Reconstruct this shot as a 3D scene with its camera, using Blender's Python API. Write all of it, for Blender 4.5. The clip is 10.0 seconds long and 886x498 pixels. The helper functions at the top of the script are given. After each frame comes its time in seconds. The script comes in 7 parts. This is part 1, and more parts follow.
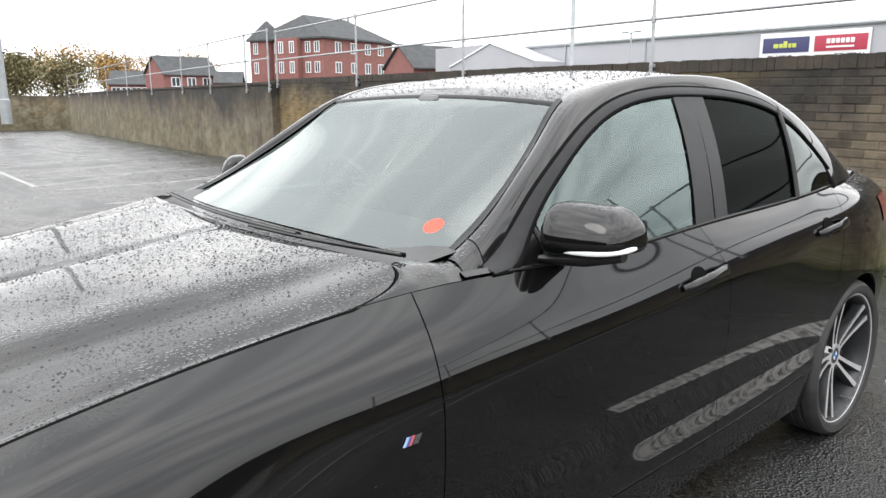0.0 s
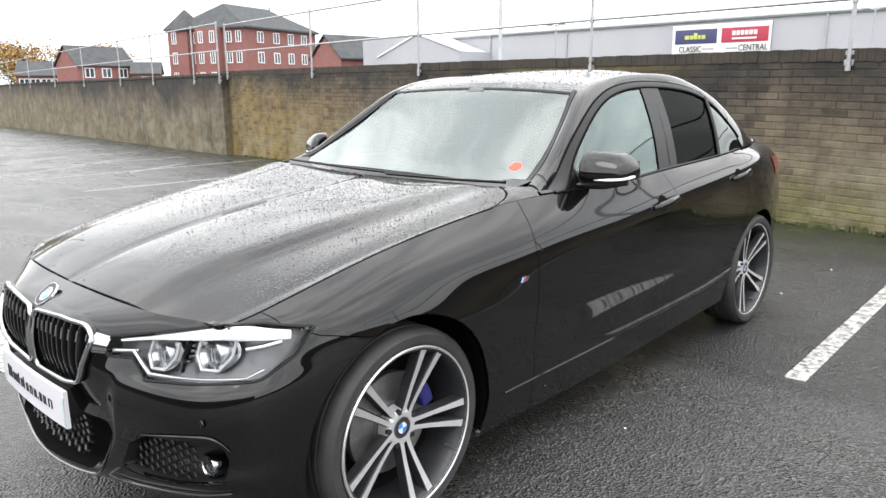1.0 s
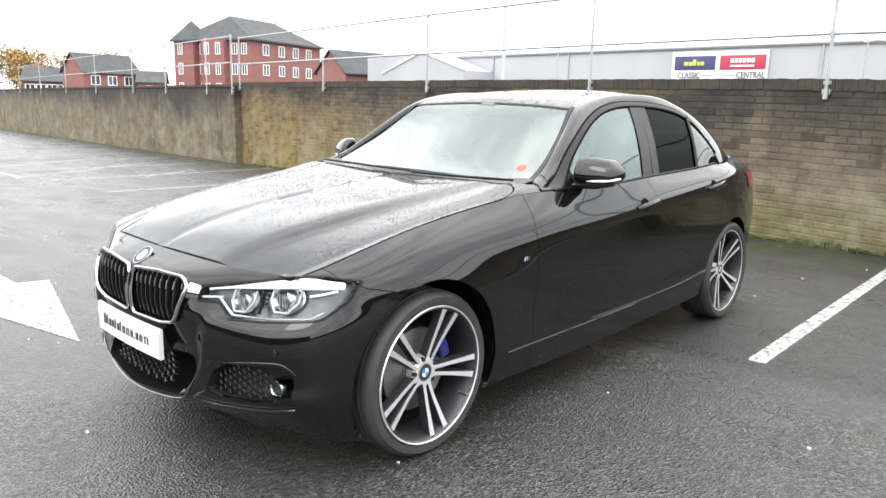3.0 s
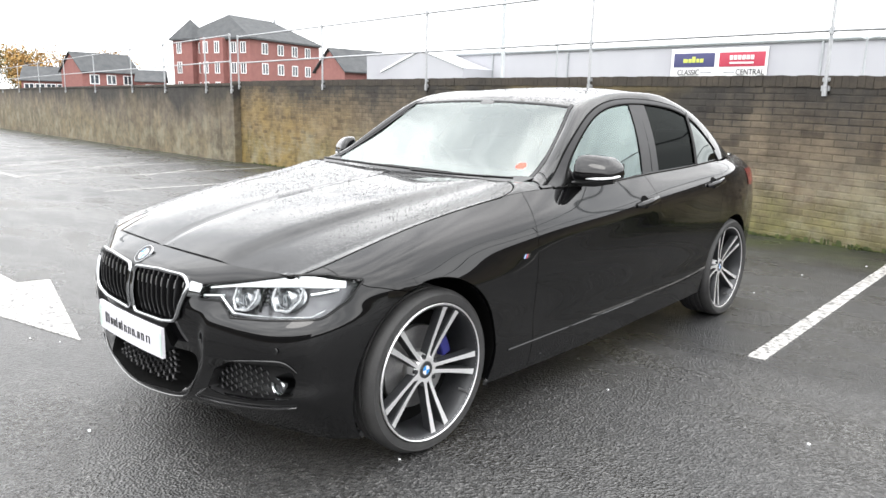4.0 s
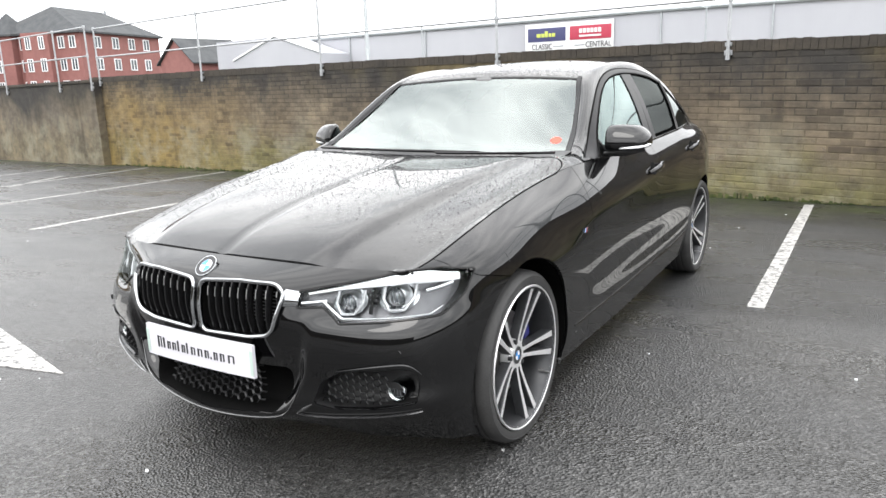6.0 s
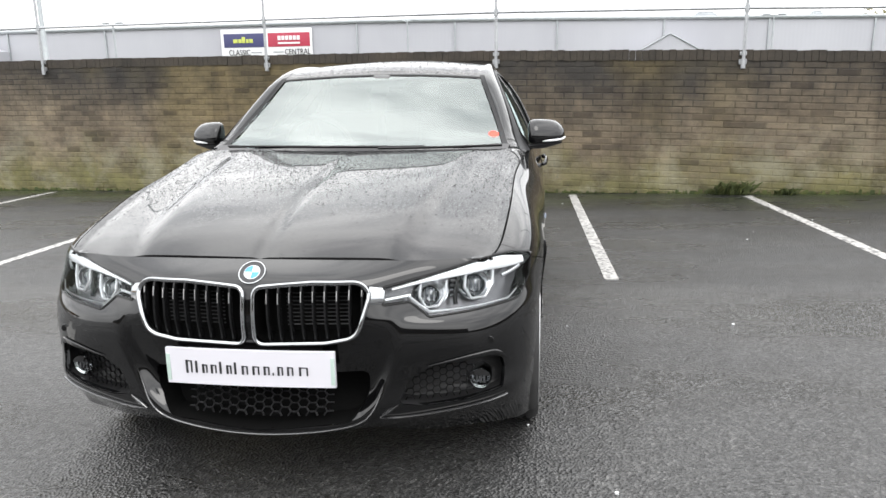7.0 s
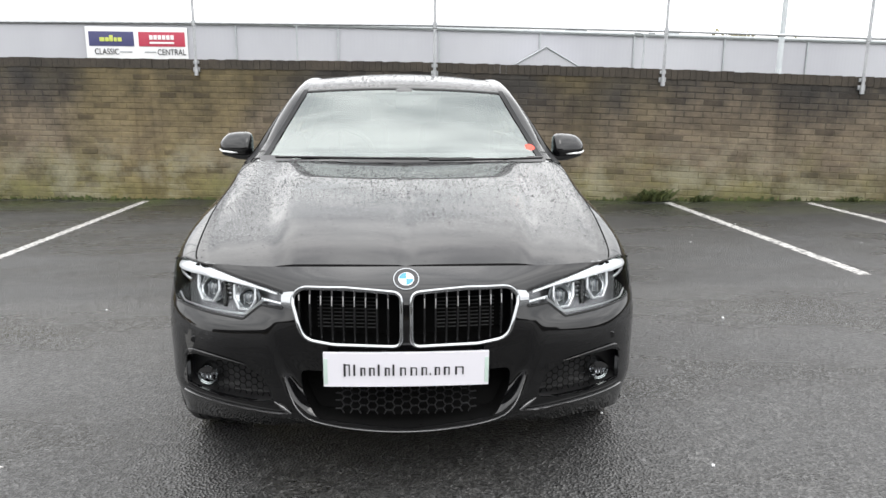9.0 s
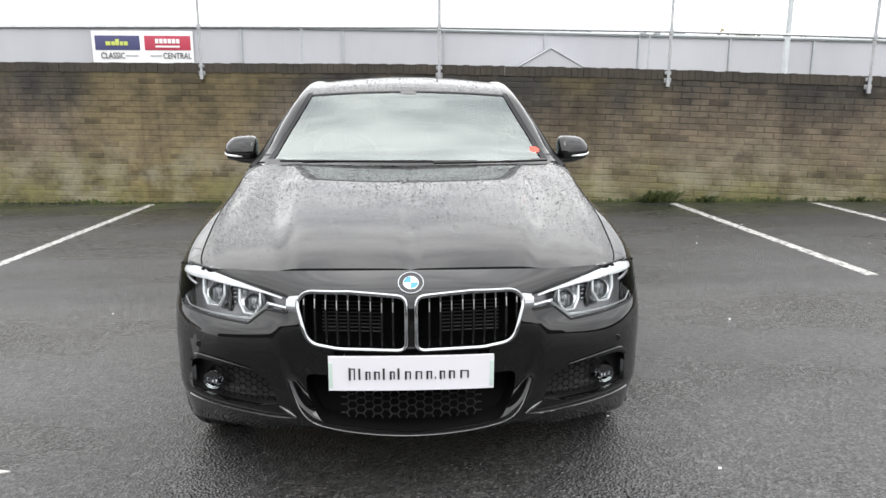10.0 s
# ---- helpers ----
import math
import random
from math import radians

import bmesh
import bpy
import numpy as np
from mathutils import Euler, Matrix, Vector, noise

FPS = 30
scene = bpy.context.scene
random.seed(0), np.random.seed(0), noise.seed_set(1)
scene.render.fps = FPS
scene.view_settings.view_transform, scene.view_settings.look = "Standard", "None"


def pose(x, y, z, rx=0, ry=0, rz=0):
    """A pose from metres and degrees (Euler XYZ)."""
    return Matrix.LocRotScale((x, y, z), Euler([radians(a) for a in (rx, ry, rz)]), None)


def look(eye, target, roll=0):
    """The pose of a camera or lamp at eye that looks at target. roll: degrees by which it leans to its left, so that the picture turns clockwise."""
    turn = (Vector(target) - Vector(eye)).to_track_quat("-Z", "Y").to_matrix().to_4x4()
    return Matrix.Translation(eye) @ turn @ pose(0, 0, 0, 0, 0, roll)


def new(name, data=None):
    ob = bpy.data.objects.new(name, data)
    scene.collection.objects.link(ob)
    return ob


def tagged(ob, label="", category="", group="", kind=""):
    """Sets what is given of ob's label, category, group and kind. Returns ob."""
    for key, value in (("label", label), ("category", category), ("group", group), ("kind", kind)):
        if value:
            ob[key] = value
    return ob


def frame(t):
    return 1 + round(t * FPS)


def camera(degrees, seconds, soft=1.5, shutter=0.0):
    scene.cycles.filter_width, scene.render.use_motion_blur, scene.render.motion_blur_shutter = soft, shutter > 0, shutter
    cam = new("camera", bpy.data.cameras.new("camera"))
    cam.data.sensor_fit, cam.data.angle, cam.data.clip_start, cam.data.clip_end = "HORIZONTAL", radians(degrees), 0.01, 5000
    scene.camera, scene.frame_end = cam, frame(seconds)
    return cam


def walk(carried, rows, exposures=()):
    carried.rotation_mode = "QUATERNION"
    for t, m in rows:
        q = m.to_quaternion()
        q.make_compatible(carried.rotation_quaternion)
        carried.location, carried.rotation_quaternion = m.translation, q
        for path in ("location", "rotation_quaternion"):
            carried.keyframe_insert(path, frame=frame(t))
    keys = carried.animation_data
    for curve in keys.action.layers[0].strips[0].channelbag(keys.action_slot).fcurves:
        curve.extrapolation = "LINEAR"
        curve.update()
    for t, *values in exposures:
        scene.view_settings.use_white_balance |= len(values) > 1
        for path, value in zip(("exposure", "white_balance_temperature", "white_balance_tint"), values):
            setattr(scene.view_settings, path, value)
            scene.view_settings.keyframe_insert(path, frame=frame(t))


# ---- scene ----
cam = camera(63.75, 10.0)
PATH = [
    (0, (1.888, -0.241, 1.379), (0.412, 1.043, 0.960), 0.03),
    (0.5, (2.103, -0.898, 1.381), (0.689, 0.455, 0.968), -0.02),
    (1, (2.324, -1.407, 1.393), (0.996, 0.021, 0.947), -0.26),
    (1.5, (2.425, -1.744, 1.377), (1.125, -0.289, 0.939), 0.38),
    (2, (2.600, -1.847, 1.371), (1.302, -0.385, 0.948), 1.54),
    (2.5, (2.636, -1.863, 1.369), (1.308, -0.422, 0.970), 1.58),
    (4, (2.643, -1.877, 1.370), (1.316, -0.437, 0.966), 1.29),
    (4.5, (2.640, -1.872, 1.370), (1.309, -0.436, 0.959), 1.19),
    (5, (2.618, -1.877, 1.365), (1.309, -0.429, 0.929), 1.53),
    (5.2, (2.575, -1.915, 1.364), (1.286, -0.454, 0.912), 1.68),
    (6.3, (1.592, -2.428, 1.339), (0.779, -0.651, 0.912), -1.72),
    (6.5, (1.367, -2.512, 1.327), (0.731, -0.661, 0.914), -0.68),
    (7, (0.835, -2.703, 1.322), (0.594, -0.769, 0.874), -0.88),
    (7.5, (0.340, -2.799, 1.342), (0.326, -0.854, 0.876), -0.33),
    (8, (0.020, -2.902, 1.361), (0.184, -0.961, 0.909), -0.34),
    (8.5, (-0.020, -2.921, 1.372), (0.079, -0.968, 0.952), 0.93),
    (9, (-0.011, -2.922, 1.369), (0.102, -0.973, 0.937), 0.50),
    (9.5, (-0.012, -2.920, 1.373), (0.089, -0.968, 0.949), 0.23),
    (10, (-0.007, -2.919, 1.375), (0.090, -0.968, 0.947), 0.13),
]
walk(cam, [(t, look(eye, target, roll)) for t, eye, target, roll in PATH], [(0.0, 0.05), (1.5, 0.32), (2.5, 0.44), (5.2, 0.46), (6.5, 0.22), (7.5, 0.09), (10.0, 0.04)])

# ---- world and light: wet, overcast day ----
world = bpy.data.worlds.new("overcast_sky")
scene.world = world
world.use_nodes = True
wt = world.node_tree
wt.nodes.clear()
w_out = wt.nodes.new("ShaderNodeOutputWorld")
w_bg = wt.nodes.new("ShaderNodeBackground")
w_sky = wt.nodes.new("ShaderNodeTexSky")
w_sky.sky_type = "NISHITA"
w_sky.sun_disc = False
w_sky.sun_elevation = radians(42)
w_sky.sun_rotation = radians(150)
w_hsv = wt.nodes.new("ShaderNodeHueSaturation")
w_hsv.inputs["Saturation"].default_value = 0.12
w_hsv.inputs["Value"].default_value = 0.9
w_co = wt.nodes.new("ShaderNodeTexCoord")
w_map = wt.nodes.new("ShaderNodeMapping")
w_map.inputs["Scale"].default_value = (1.0, 1.0, 2.6)
w_noise = wt.nodes.new("ShaderNodeTexNoise")
w_noise.inputs["Scale"].default_value = 2.6
w_noise.inputs["Detail"].default_value = 3
w_noise.inputs["Roughness"].default_value = 0.55
w_ramp = wt.nodes.new("ShaderNodeValToRGB")
w_ramp.color_ramp.elements[0].position = 0.36
w_ramp.color_ramp.elements[0].color = (9.4, 9.6, 9.9, 1)
w_ramp.color_ramp.elements[1].position = 0.64
w_ramp.color_ramp.elements[1].color = (16.4, 16.4, 16.4, 1)
w_mix = wt.nodes.new("ShaderNodeMixRGB")
w_mix.inputs[0].default_value = 0.86
wt.links.new(w_co.outputs["Generated"], w_map.inputs["Vector"])
wt.links.new(w_map.outputs[0], w_noise.inputs["Vector"])
wt.links.new(w_noise.outputs["Fac"], w_ramp.inputs[0])
wt.links.new(w_sky.outputs[0], w_hsv.inputs["Color"])
wt.links.new(w_hsv.outputs[0], w_mix.inputs[1])
wt.links.new(w_ramp.outputs[0], w_mix.inputs[2])
# an overcast sky is brightest overhead
w_sep = wt.nodes.new("ShaderNodeSeparateXYZ")
wt.links.new(w_co.outputs["Generated"], w_sep.inputs[0])
w_grad = wt.nodes.new("ShaderNodeMapRange")
w_grad.inputs["From Min"].default_value = 0.0
w_grad.inputs["From Max"].default_value = 1.0
w_grad.inputs["To Min"].default_value = 1.35
w_grad.inputs["To Max"].default_value = 2.65
wt.links.new(w_sep.outputs["Z"], w_grad.inputs["Value"])
w_mul = wt.nodes.new("ShaderNodeMixRGB")
w_mul.blend_type = "MULTIPLY"
w_mul.inputs[0].default_value = 1.0
wt.links.new(w_mix.outputs[0], w_mul.inputs[1])
wt.links.new(w_grad.outputs[0], w_mul.inputs[2])
wt.links.new(w_mul.outputs[0], w_bg.inputs["Color"])
w_bg.inputs["Strength"].default_value = 0.12
wt.links.new(w_bg.outputs[0], w_out.inputs[0])

sun_data = bpy.data.lights.new("sun", "SUN")
sun_data.energy = 0.6
sun_data.angle = radians(25)
sun_data.color = (1.0, 0.97, 0.93)
sun = new("sun", sun_data)
sun.matrix_world = look((6, -10, 14), (0, 1, 0))


# ---- materials ----
def mat(name, color, rough=0.6, metal=0.0, coat=0.0, spec=0.5):
    m = bpy.data.materials.new(name)
    m.use_nodes = True
    b = m.node_tree.nodes["Principled BSDF"]
    b.inputs["Base Color"].default_value = (*color, 1)
    b.inputs["Roughness"].default_value = rough
    b.inputs["Metallic"].default_value = metal
    b.inputs["Coat Weight"].default_value = coat
    b.inputs["Coat Roughness"].default_value = 0.03
    b.inputs["Specular IOR Level"].default_value = spec
    return m


def nd(m, kind, **values):
    n = m.node_tree.nodes.new("ShaderNode" + kind)
    for k, v in values.items():
        n.inputs[k].default_value = v
    return n


def bsdf(m):
    return m.node_tree.nodes["Principled BSDF"]


def link(m, a, b):
    m.node_tree.links.new(a, b)


def ramp(m, source, stops):
    r = nd(m, "ValToRGB")
    e = r.color_ramp.elements
    while len(e) < len(stops):
        e.new(0.5)
    for k, (p, c) in enumerate(stops):
        e[k].position = p
        e[k].color = (*c, 1)
    link(m, source, r.inputs[0])
    return r.outputs[0]


def coords(m, scale=(1, 1, 1)):
    c = nd(m, "TexCoord")
    g = nd(m, "NewGeometry")
    mp = nd(m, "Mapping", Scale=scale)
    link(m, g.outputs["Position"], mp.inputs["Vector"])
    return mp.outputs[0]


def noise_of(m, scale, detail=4, rough=0.55, stretch=(1, 1, 1)):
    n = nd(m, "TexNoise", Scale=scale, Detail=detail, Roughness=rough)
    link(m, coords(m, stretch), n.inputs["Vector"])
    return n.outputs["Fac"]


def mix(m, fac, a, b, mode="MIX"):
    n = nd(m, "MixRGB")
    n.blend_type = mode
    for socket, v in ((n.inputs[0], fac), (n.inputs[1], a), (n.inputs[2], b)):
        if isinstance(v, (int, float)):
            socket.default_value = v if socket.type == "VALUE" else (v, v, v, 1)
        elif isinstance(v, tuple):
            socket.default_value = (*v, 1)
        else:
            link(m, v, socket)
    return n.outputs[0]


def bump(m, height, strength=0.3, distance=0.01, base=None):
    b = nd(m, "Bump", Strength=strength, Distance=distance)
    link(m, height, b.inputs["Height"])
    if base is not None:
        link(m, base, b.inputs["Normal"])
    return b.outputs[0]


def simple(name, c1, c2, scale, rough=0.7, metal=0.0, bump_s=0.2, bump_d=0.004, stretch=(1, 1, 1), rough2=None):
    """A two-scale mottled material."""
    m = mat(name, c1, rough, metal)
    big = noise_of(m, scale, 5, 0.6, stretch)
    fine = noise_of(m, scale * 14, 3, 0.6, stretch)
    col = ramp(m, big, [(0.3, c1), (0.7, c2)])
    col = mix(m, 0.25, col, ramp(m, fine, [(0.3, tuple(x * 0.7 for x in c1)), (0.7, tuple(min(1, x * 1.2) for x in c2))]))
    link(m, col, bsdf(m).inputs["Base Color"])
    link(m, bump(m, fine, bump_s, bump_d), bsdf(m).inputs["Normal"])
    if rough2 is not None:
        r = ramp(m, big, [(0.3, (rough,) * 3), (0.7, (rough2,) * 3)])
        link(m, r, bsdf(m).inputs["Roughness"])
    return m


def make_paint():
    """Black metallic lacquer, wet, with standing rain drops on faces that look up."""
    m = mat("black_paint", (0.004, 0.004, 0.0045), 0.42, 0.0, 1.0, 0.02)
    b = bsdf(m)
    b.inputs["Coat Roughness"].default_value = 0.025
    b.inputs["Coat IOR"].default_value = 1.52
    flake = noise_of(m, 900, 1, 0.5)
    link(m, ramp(m, flake, [(0.4, (0.0012, 0.0012, 0.0014)), (0.75, (0.004, 0.004, 0.0045))]), b.inputs["Base Color"])
    geo = nd(m, "NewGeometry")
    sep = nd(m, "SeparateXYZ")
    link(m, geo.outputs["Normal"], sep.inputs[0])
    up = nd(m, "MapRange")
    up.inputs["From Min"].default_value = 0.80
    up.inputs["From Max"].default_value = 0.965
    link(m, sep.outputs["Z"], up.inputs["Value"])
    vor = nd(m, "TexVoronoi", Scale=135.0, Randomness=1.0)
    vor.feature = "F1"
    link(m, coords(m), vor.inputs["Vector"])
    drop = ramp(m, vor.outputs["Distance"], [(0.0, (1, 1, 1)), (0.18, (0.8, 0.8, 0.8)), (0.42, (0.0, 0.0, 0.0))])
    patchy = ramp(m, noise_of(m, 5.0, 4, 0.6), [(0.34, (0.12, 0.12, 0.12)), (0.56, (1, 1, 1))])
    h = mix(m, 1.0, drop, patchy, "MULTIPLY")
    h = mix(m, 1.0, h, up.outputs[0], "MULTIPLY")
    # the nose has shed most of its drops
    shed = nd(m, "MapRange")
    shed.inputs["From Min"].default_value = -0.60
    shed.inputs["From Max"].default_value = 0.20
    shed.inputs["To Min"].default_value = 0.06
    place = nd(m, "SeparateXYZ")
    link(m, geo.outputs["Position"], place.inputs[0])
    link(m, place.outputs["Y"], shed.inputs["Value"])
    h = mix(m, 1.0, h, shed.outputs[0], "MULTIPLY")
    nb = bump(m, h, 0.8, 0.0020)
    link(m, nb, b.inputs["Coat Normal"])
    link(m, nb, b.inputs["Normal"])
    return m


def glass(name, tint, gloss_rough=0.0, ior=1.5, gloss=(0.90, 0.97, 0.95)):
    m = bpy.data.materials.new(name)
    m.use_nodes = True
    t = m.node_tree
    t.nodes.clear()
    out = t.nodes.new("ShaderNodeOutputMaterial")
    tr = t.nodes.new("ShaderNodeBsdfTransparent")
    tr.inputs[0].default_value = (*tint, 1)
    gl = t.nodes.new("ShaderNodeBsdfGlossy")
    gl.inputs["Roughness"].default_value = gloss_rough
    gl.inputs["Color"].default_value = (*gloss, 1)
    fr = t.nodes.new("ShaderNodeFresnel")
    fr.inputs["IOR"].default_value = ior
    mx = t.nodes.new("ShaderNodeMixShader")
    t.links.new(fr.outputs[0], mx.inputs[0])
    t.links.new(tr.outputs[0], mx.inputs[1])
    t.links.new(gl.outputs[0], mx.inputs[2])
    t.links.new(mx.outputs[0], out.inputs[0])
    return m


PAINT = make_paint()
GLASS = glass("screen_glass", (0.70, 0.80, 0.77), 0.0, 2.2)
SIDE_GLASS = glass("side_glass", (0.55, 0.72, 0.69), 0.0, 1.85, (0.78, 0.93, 0.91))
PRIVACY = glass("privacy_glass", (0.05, 0.055, 0.06), 0.0, 1.07)
QUARTER = glass("quarter_glass", (0.05, 0.055, 0.06), 0.0, 1.62)
LENS = glass("lamp_lens", (0.95, 0.96, 0.97), 0.0, 1.17)
CHROME = mat("chrome", (0.40, 0.41, 0.42), 0.10, 1.0)
GRILLE_GREY = simple("grille_plastic", (0.045, 0.045, 0.047), (0.07, 0.07, 0.072), 14, 0.35, bump_s=0.05, bump_d=0.001)
SATIN = mat("satin_silver", (0.62, 0.63, 0.64), 0.28, 1.0)
RUBBER = simple("tyre_rubber", (0.022, 0.022, 0.0225), (0.044, 0.0435, 0.043), 9, 0.62, bump_s=0.25, bump_d=0.002)
bsdf(RUBBER).inputs["Specular IOR Level"].default_value = 0.35
PLASTIC = simple("black_plastic", (0.010, 0.010, 0.011), (0.018, 0.018, 0.018), 12, 0.45, bump_s=0.1, bump_d=0.001)
GLOSS_BLACK = mat("gloss_black", (0.005, 0.005, 0.005), 0.14, 0.0, 0.0, 0.26)
FRAME_BLACK = simple("satin_black_trim", (0.012, 0.012, 0.013), (0.02, 0.02, 0.021), 14, 0.42, bump_s=0.04, bump_d=0.001)
bsdf(FRAME_BLACK).inputs["Specular IOR Level"].default_value = 0.16
DARK = mat("underbody_black", (0.005, 0.005, 0.005), 0.9, 0.0, 0.0, 0.06)
MACHINED = simple("machined_alloy", (0.80, 0.80, 0.81), (0.90, 0.90, 0.90), 25, 0.46, 0.85, bump_s=0.03, bump_d=0.0005)
WHEEL_GREY = simple("wheel_grey", (0.022, 0.023, 0.025), (0.04, 0.041, 0.044), 16, 0.4, 0.4, bump_s=0.05, bump_d=0.001)
STEEL = simple("brake_steel", (0.30, 0.30, 0.31), (0.45, 0.44, 0.43), 20, 0.35, 0.9, bump_s=0.1, bump_d=0.001)
CALIPER = mat("caliper_blue", (0.015, 0.016, 0.13), 0.35, 0.0, 0.4)
LAMP_GREY = simple("lamp_housing", (0.10, 0.10, 0.105), (0.17, 0.17, 0.175), 20, 0.28, 0.6, bump_s=0.05, bump_d=0.001)
WHITE_LAMP = mat("light_guide", (0.92, 0.93, 0.94), 0.18, 0.15, 0.5)
RED_LENS = mat("red_lens", (0.22, 0.008, 0.01), 0.12, 0.0, 0.8)
RED_STICKER = mat("red_sticker", (0.80, 0.06, 0.03), 0.5)
WHITE = mat("white_plate", (0.62, 0.61, 0.65), 0.35, 0.0, 0.3)
INK = mat("ink", (0.02, 0.02, 0.022), 0.5)
BLUE = mat("badge_blue", (0.03, 0.22, 0.55), 0.25, 0.0, 0.5)
LIGHT_BLUE = mat("badge_light_blue", (0.10, 0.35, 0.75), 0.3)
RED = mat("badge_red", (0.60, 0.02, 0.03), 0.3)
SEAT = simple("seat_leather", (0.020, 0.020, 0.022), (0.035, 0.034, 0.034), 10, 0.5)
GALV = simple("galvanised_steel", (0.30, 0.31, 0.32), (0.46, 0.47, 0.48), 14, 0.45, 0.75, bump_s=0.1, bump_d=0.002)
POLE_GREY = simple("pole_grey", (0.26, 0.28, 0.29), (0.36, 0.38, 0.39), 3, 0.5, 0.3)


def make_asphalt():
    """Wet tarmac: coarse lighter lane, darker smooth bays behind a straight joint."""
    m = mat("wet_asphalt", (0.05, 0.05, 0.05), 0.4, 0.0, 0.0, 0.55)
    b = bsdf(m)
    geo = nd(m, "NewGeometry")
    sep = nd(m, "SeparateXYZ")
    link(m, geo.outputs["Position"], sep.inputs[0])
    wob = noise_of(m, 1.2, 4, 0.6)
    add = nd(m, "Math")
    add.operation = "MULTIPLY_ADD"
    add.inputs[1].default_value = 0.35
    link(m, wob, add.inputs[0])
    link(m, sep.outputs["Y"], add.inputs[2])
    bay = nd(m, "MapRange")
    bay.inputs["From Min"].default_value = 1.98
    bay.inputs["From Max"].default_value = 2.12
    link(m, add.outputs[0], bay.inputs["Value"])
    stone = nd(m, "TexVoronoi", Scale=92.0)
    link(m, coords(m), stone.inputs["Vector"])
    big = noise_of(m, 0.55, 6, 0.62)
    streak = noise_of(m, 1.1, 5, 0.6, (0.35, 1.6, 1))
    lane = ramp(m, big, [(0.3, (0.025, 0.025, 0.0258)), (0.7, (0.044, 0.0437, 0.0433))])
    dark = ramp(m, streak, [(0.3, (0.0135, 0.0138, 0.0143)), (0.7, (0.029, 0.029, 0.0297))])
    col = mix(m, bay.outputs[0], lane, dark)
    grit = ramp(m, stone.outputs["Color"], [(0.15, (0.2, 0.2, 0.2)), (0.72, (1.5, 1.49, 1.47)), (0.9, (2.8, 2.77, 2.7))])
    col = mix(m, 0.8, col, grit, "MULTIPLY")
    moss_n = noise_of(m, 1.6, 6, 0.65)
    near_wall = nd(m, "Math")
    near_wall.operation = "MULTIPLY_ADD"
    near_wall.inputs[1].default_value = 0.125
    link(m, sep.outputs["X"], near_wall.inputs[0])
    link(m, sep.outputs["Y"], near_wall.inputs[2])
    mw = nd(m, "MapRange")
    mw.inputs["From Min"].default_value = 5.0
    mw.inputs["From Max"].default_value = 6.3
    link(m, near_wall.outputs[0], mw.inputs["Value"])
    mossy = mix(m, 1.0, mw.outputs[0], ramp(m, moss_n, [(0.4, (0, 0, 0)), (0.66, (1, 1, 1))]), "MULTIPLY")
    mossy = mix(m, 1.0, mossy, ramp(m, near_wall.outputs[0], [(0.0, (1, 1, 1)), (1.0, (1, 1, 1))]), "MULTIPLY")
    col = mix(m, mossy, col, (0.040, 0.052, 0.018))
    link(m, col, b.inputs["Base Color"])
    wet = noise_of(m, 0.8, 6, 0.6, (0.6, 1.5, 1))
    link(m, ramp(m, wet, [(0.34, (0.16,) * 3), (0.60, (0.42,) * 3)]), b.inputs["Roughness"])
    fine = noise_of(m, 160, 2, 0.6)
    n1 = bump(m, stone.outputs["Distance"], 0.9, 0.007)
    link(m, bump(m, fine, 0.35, 0.002, n1), b.inputs["Normal"])
    return m


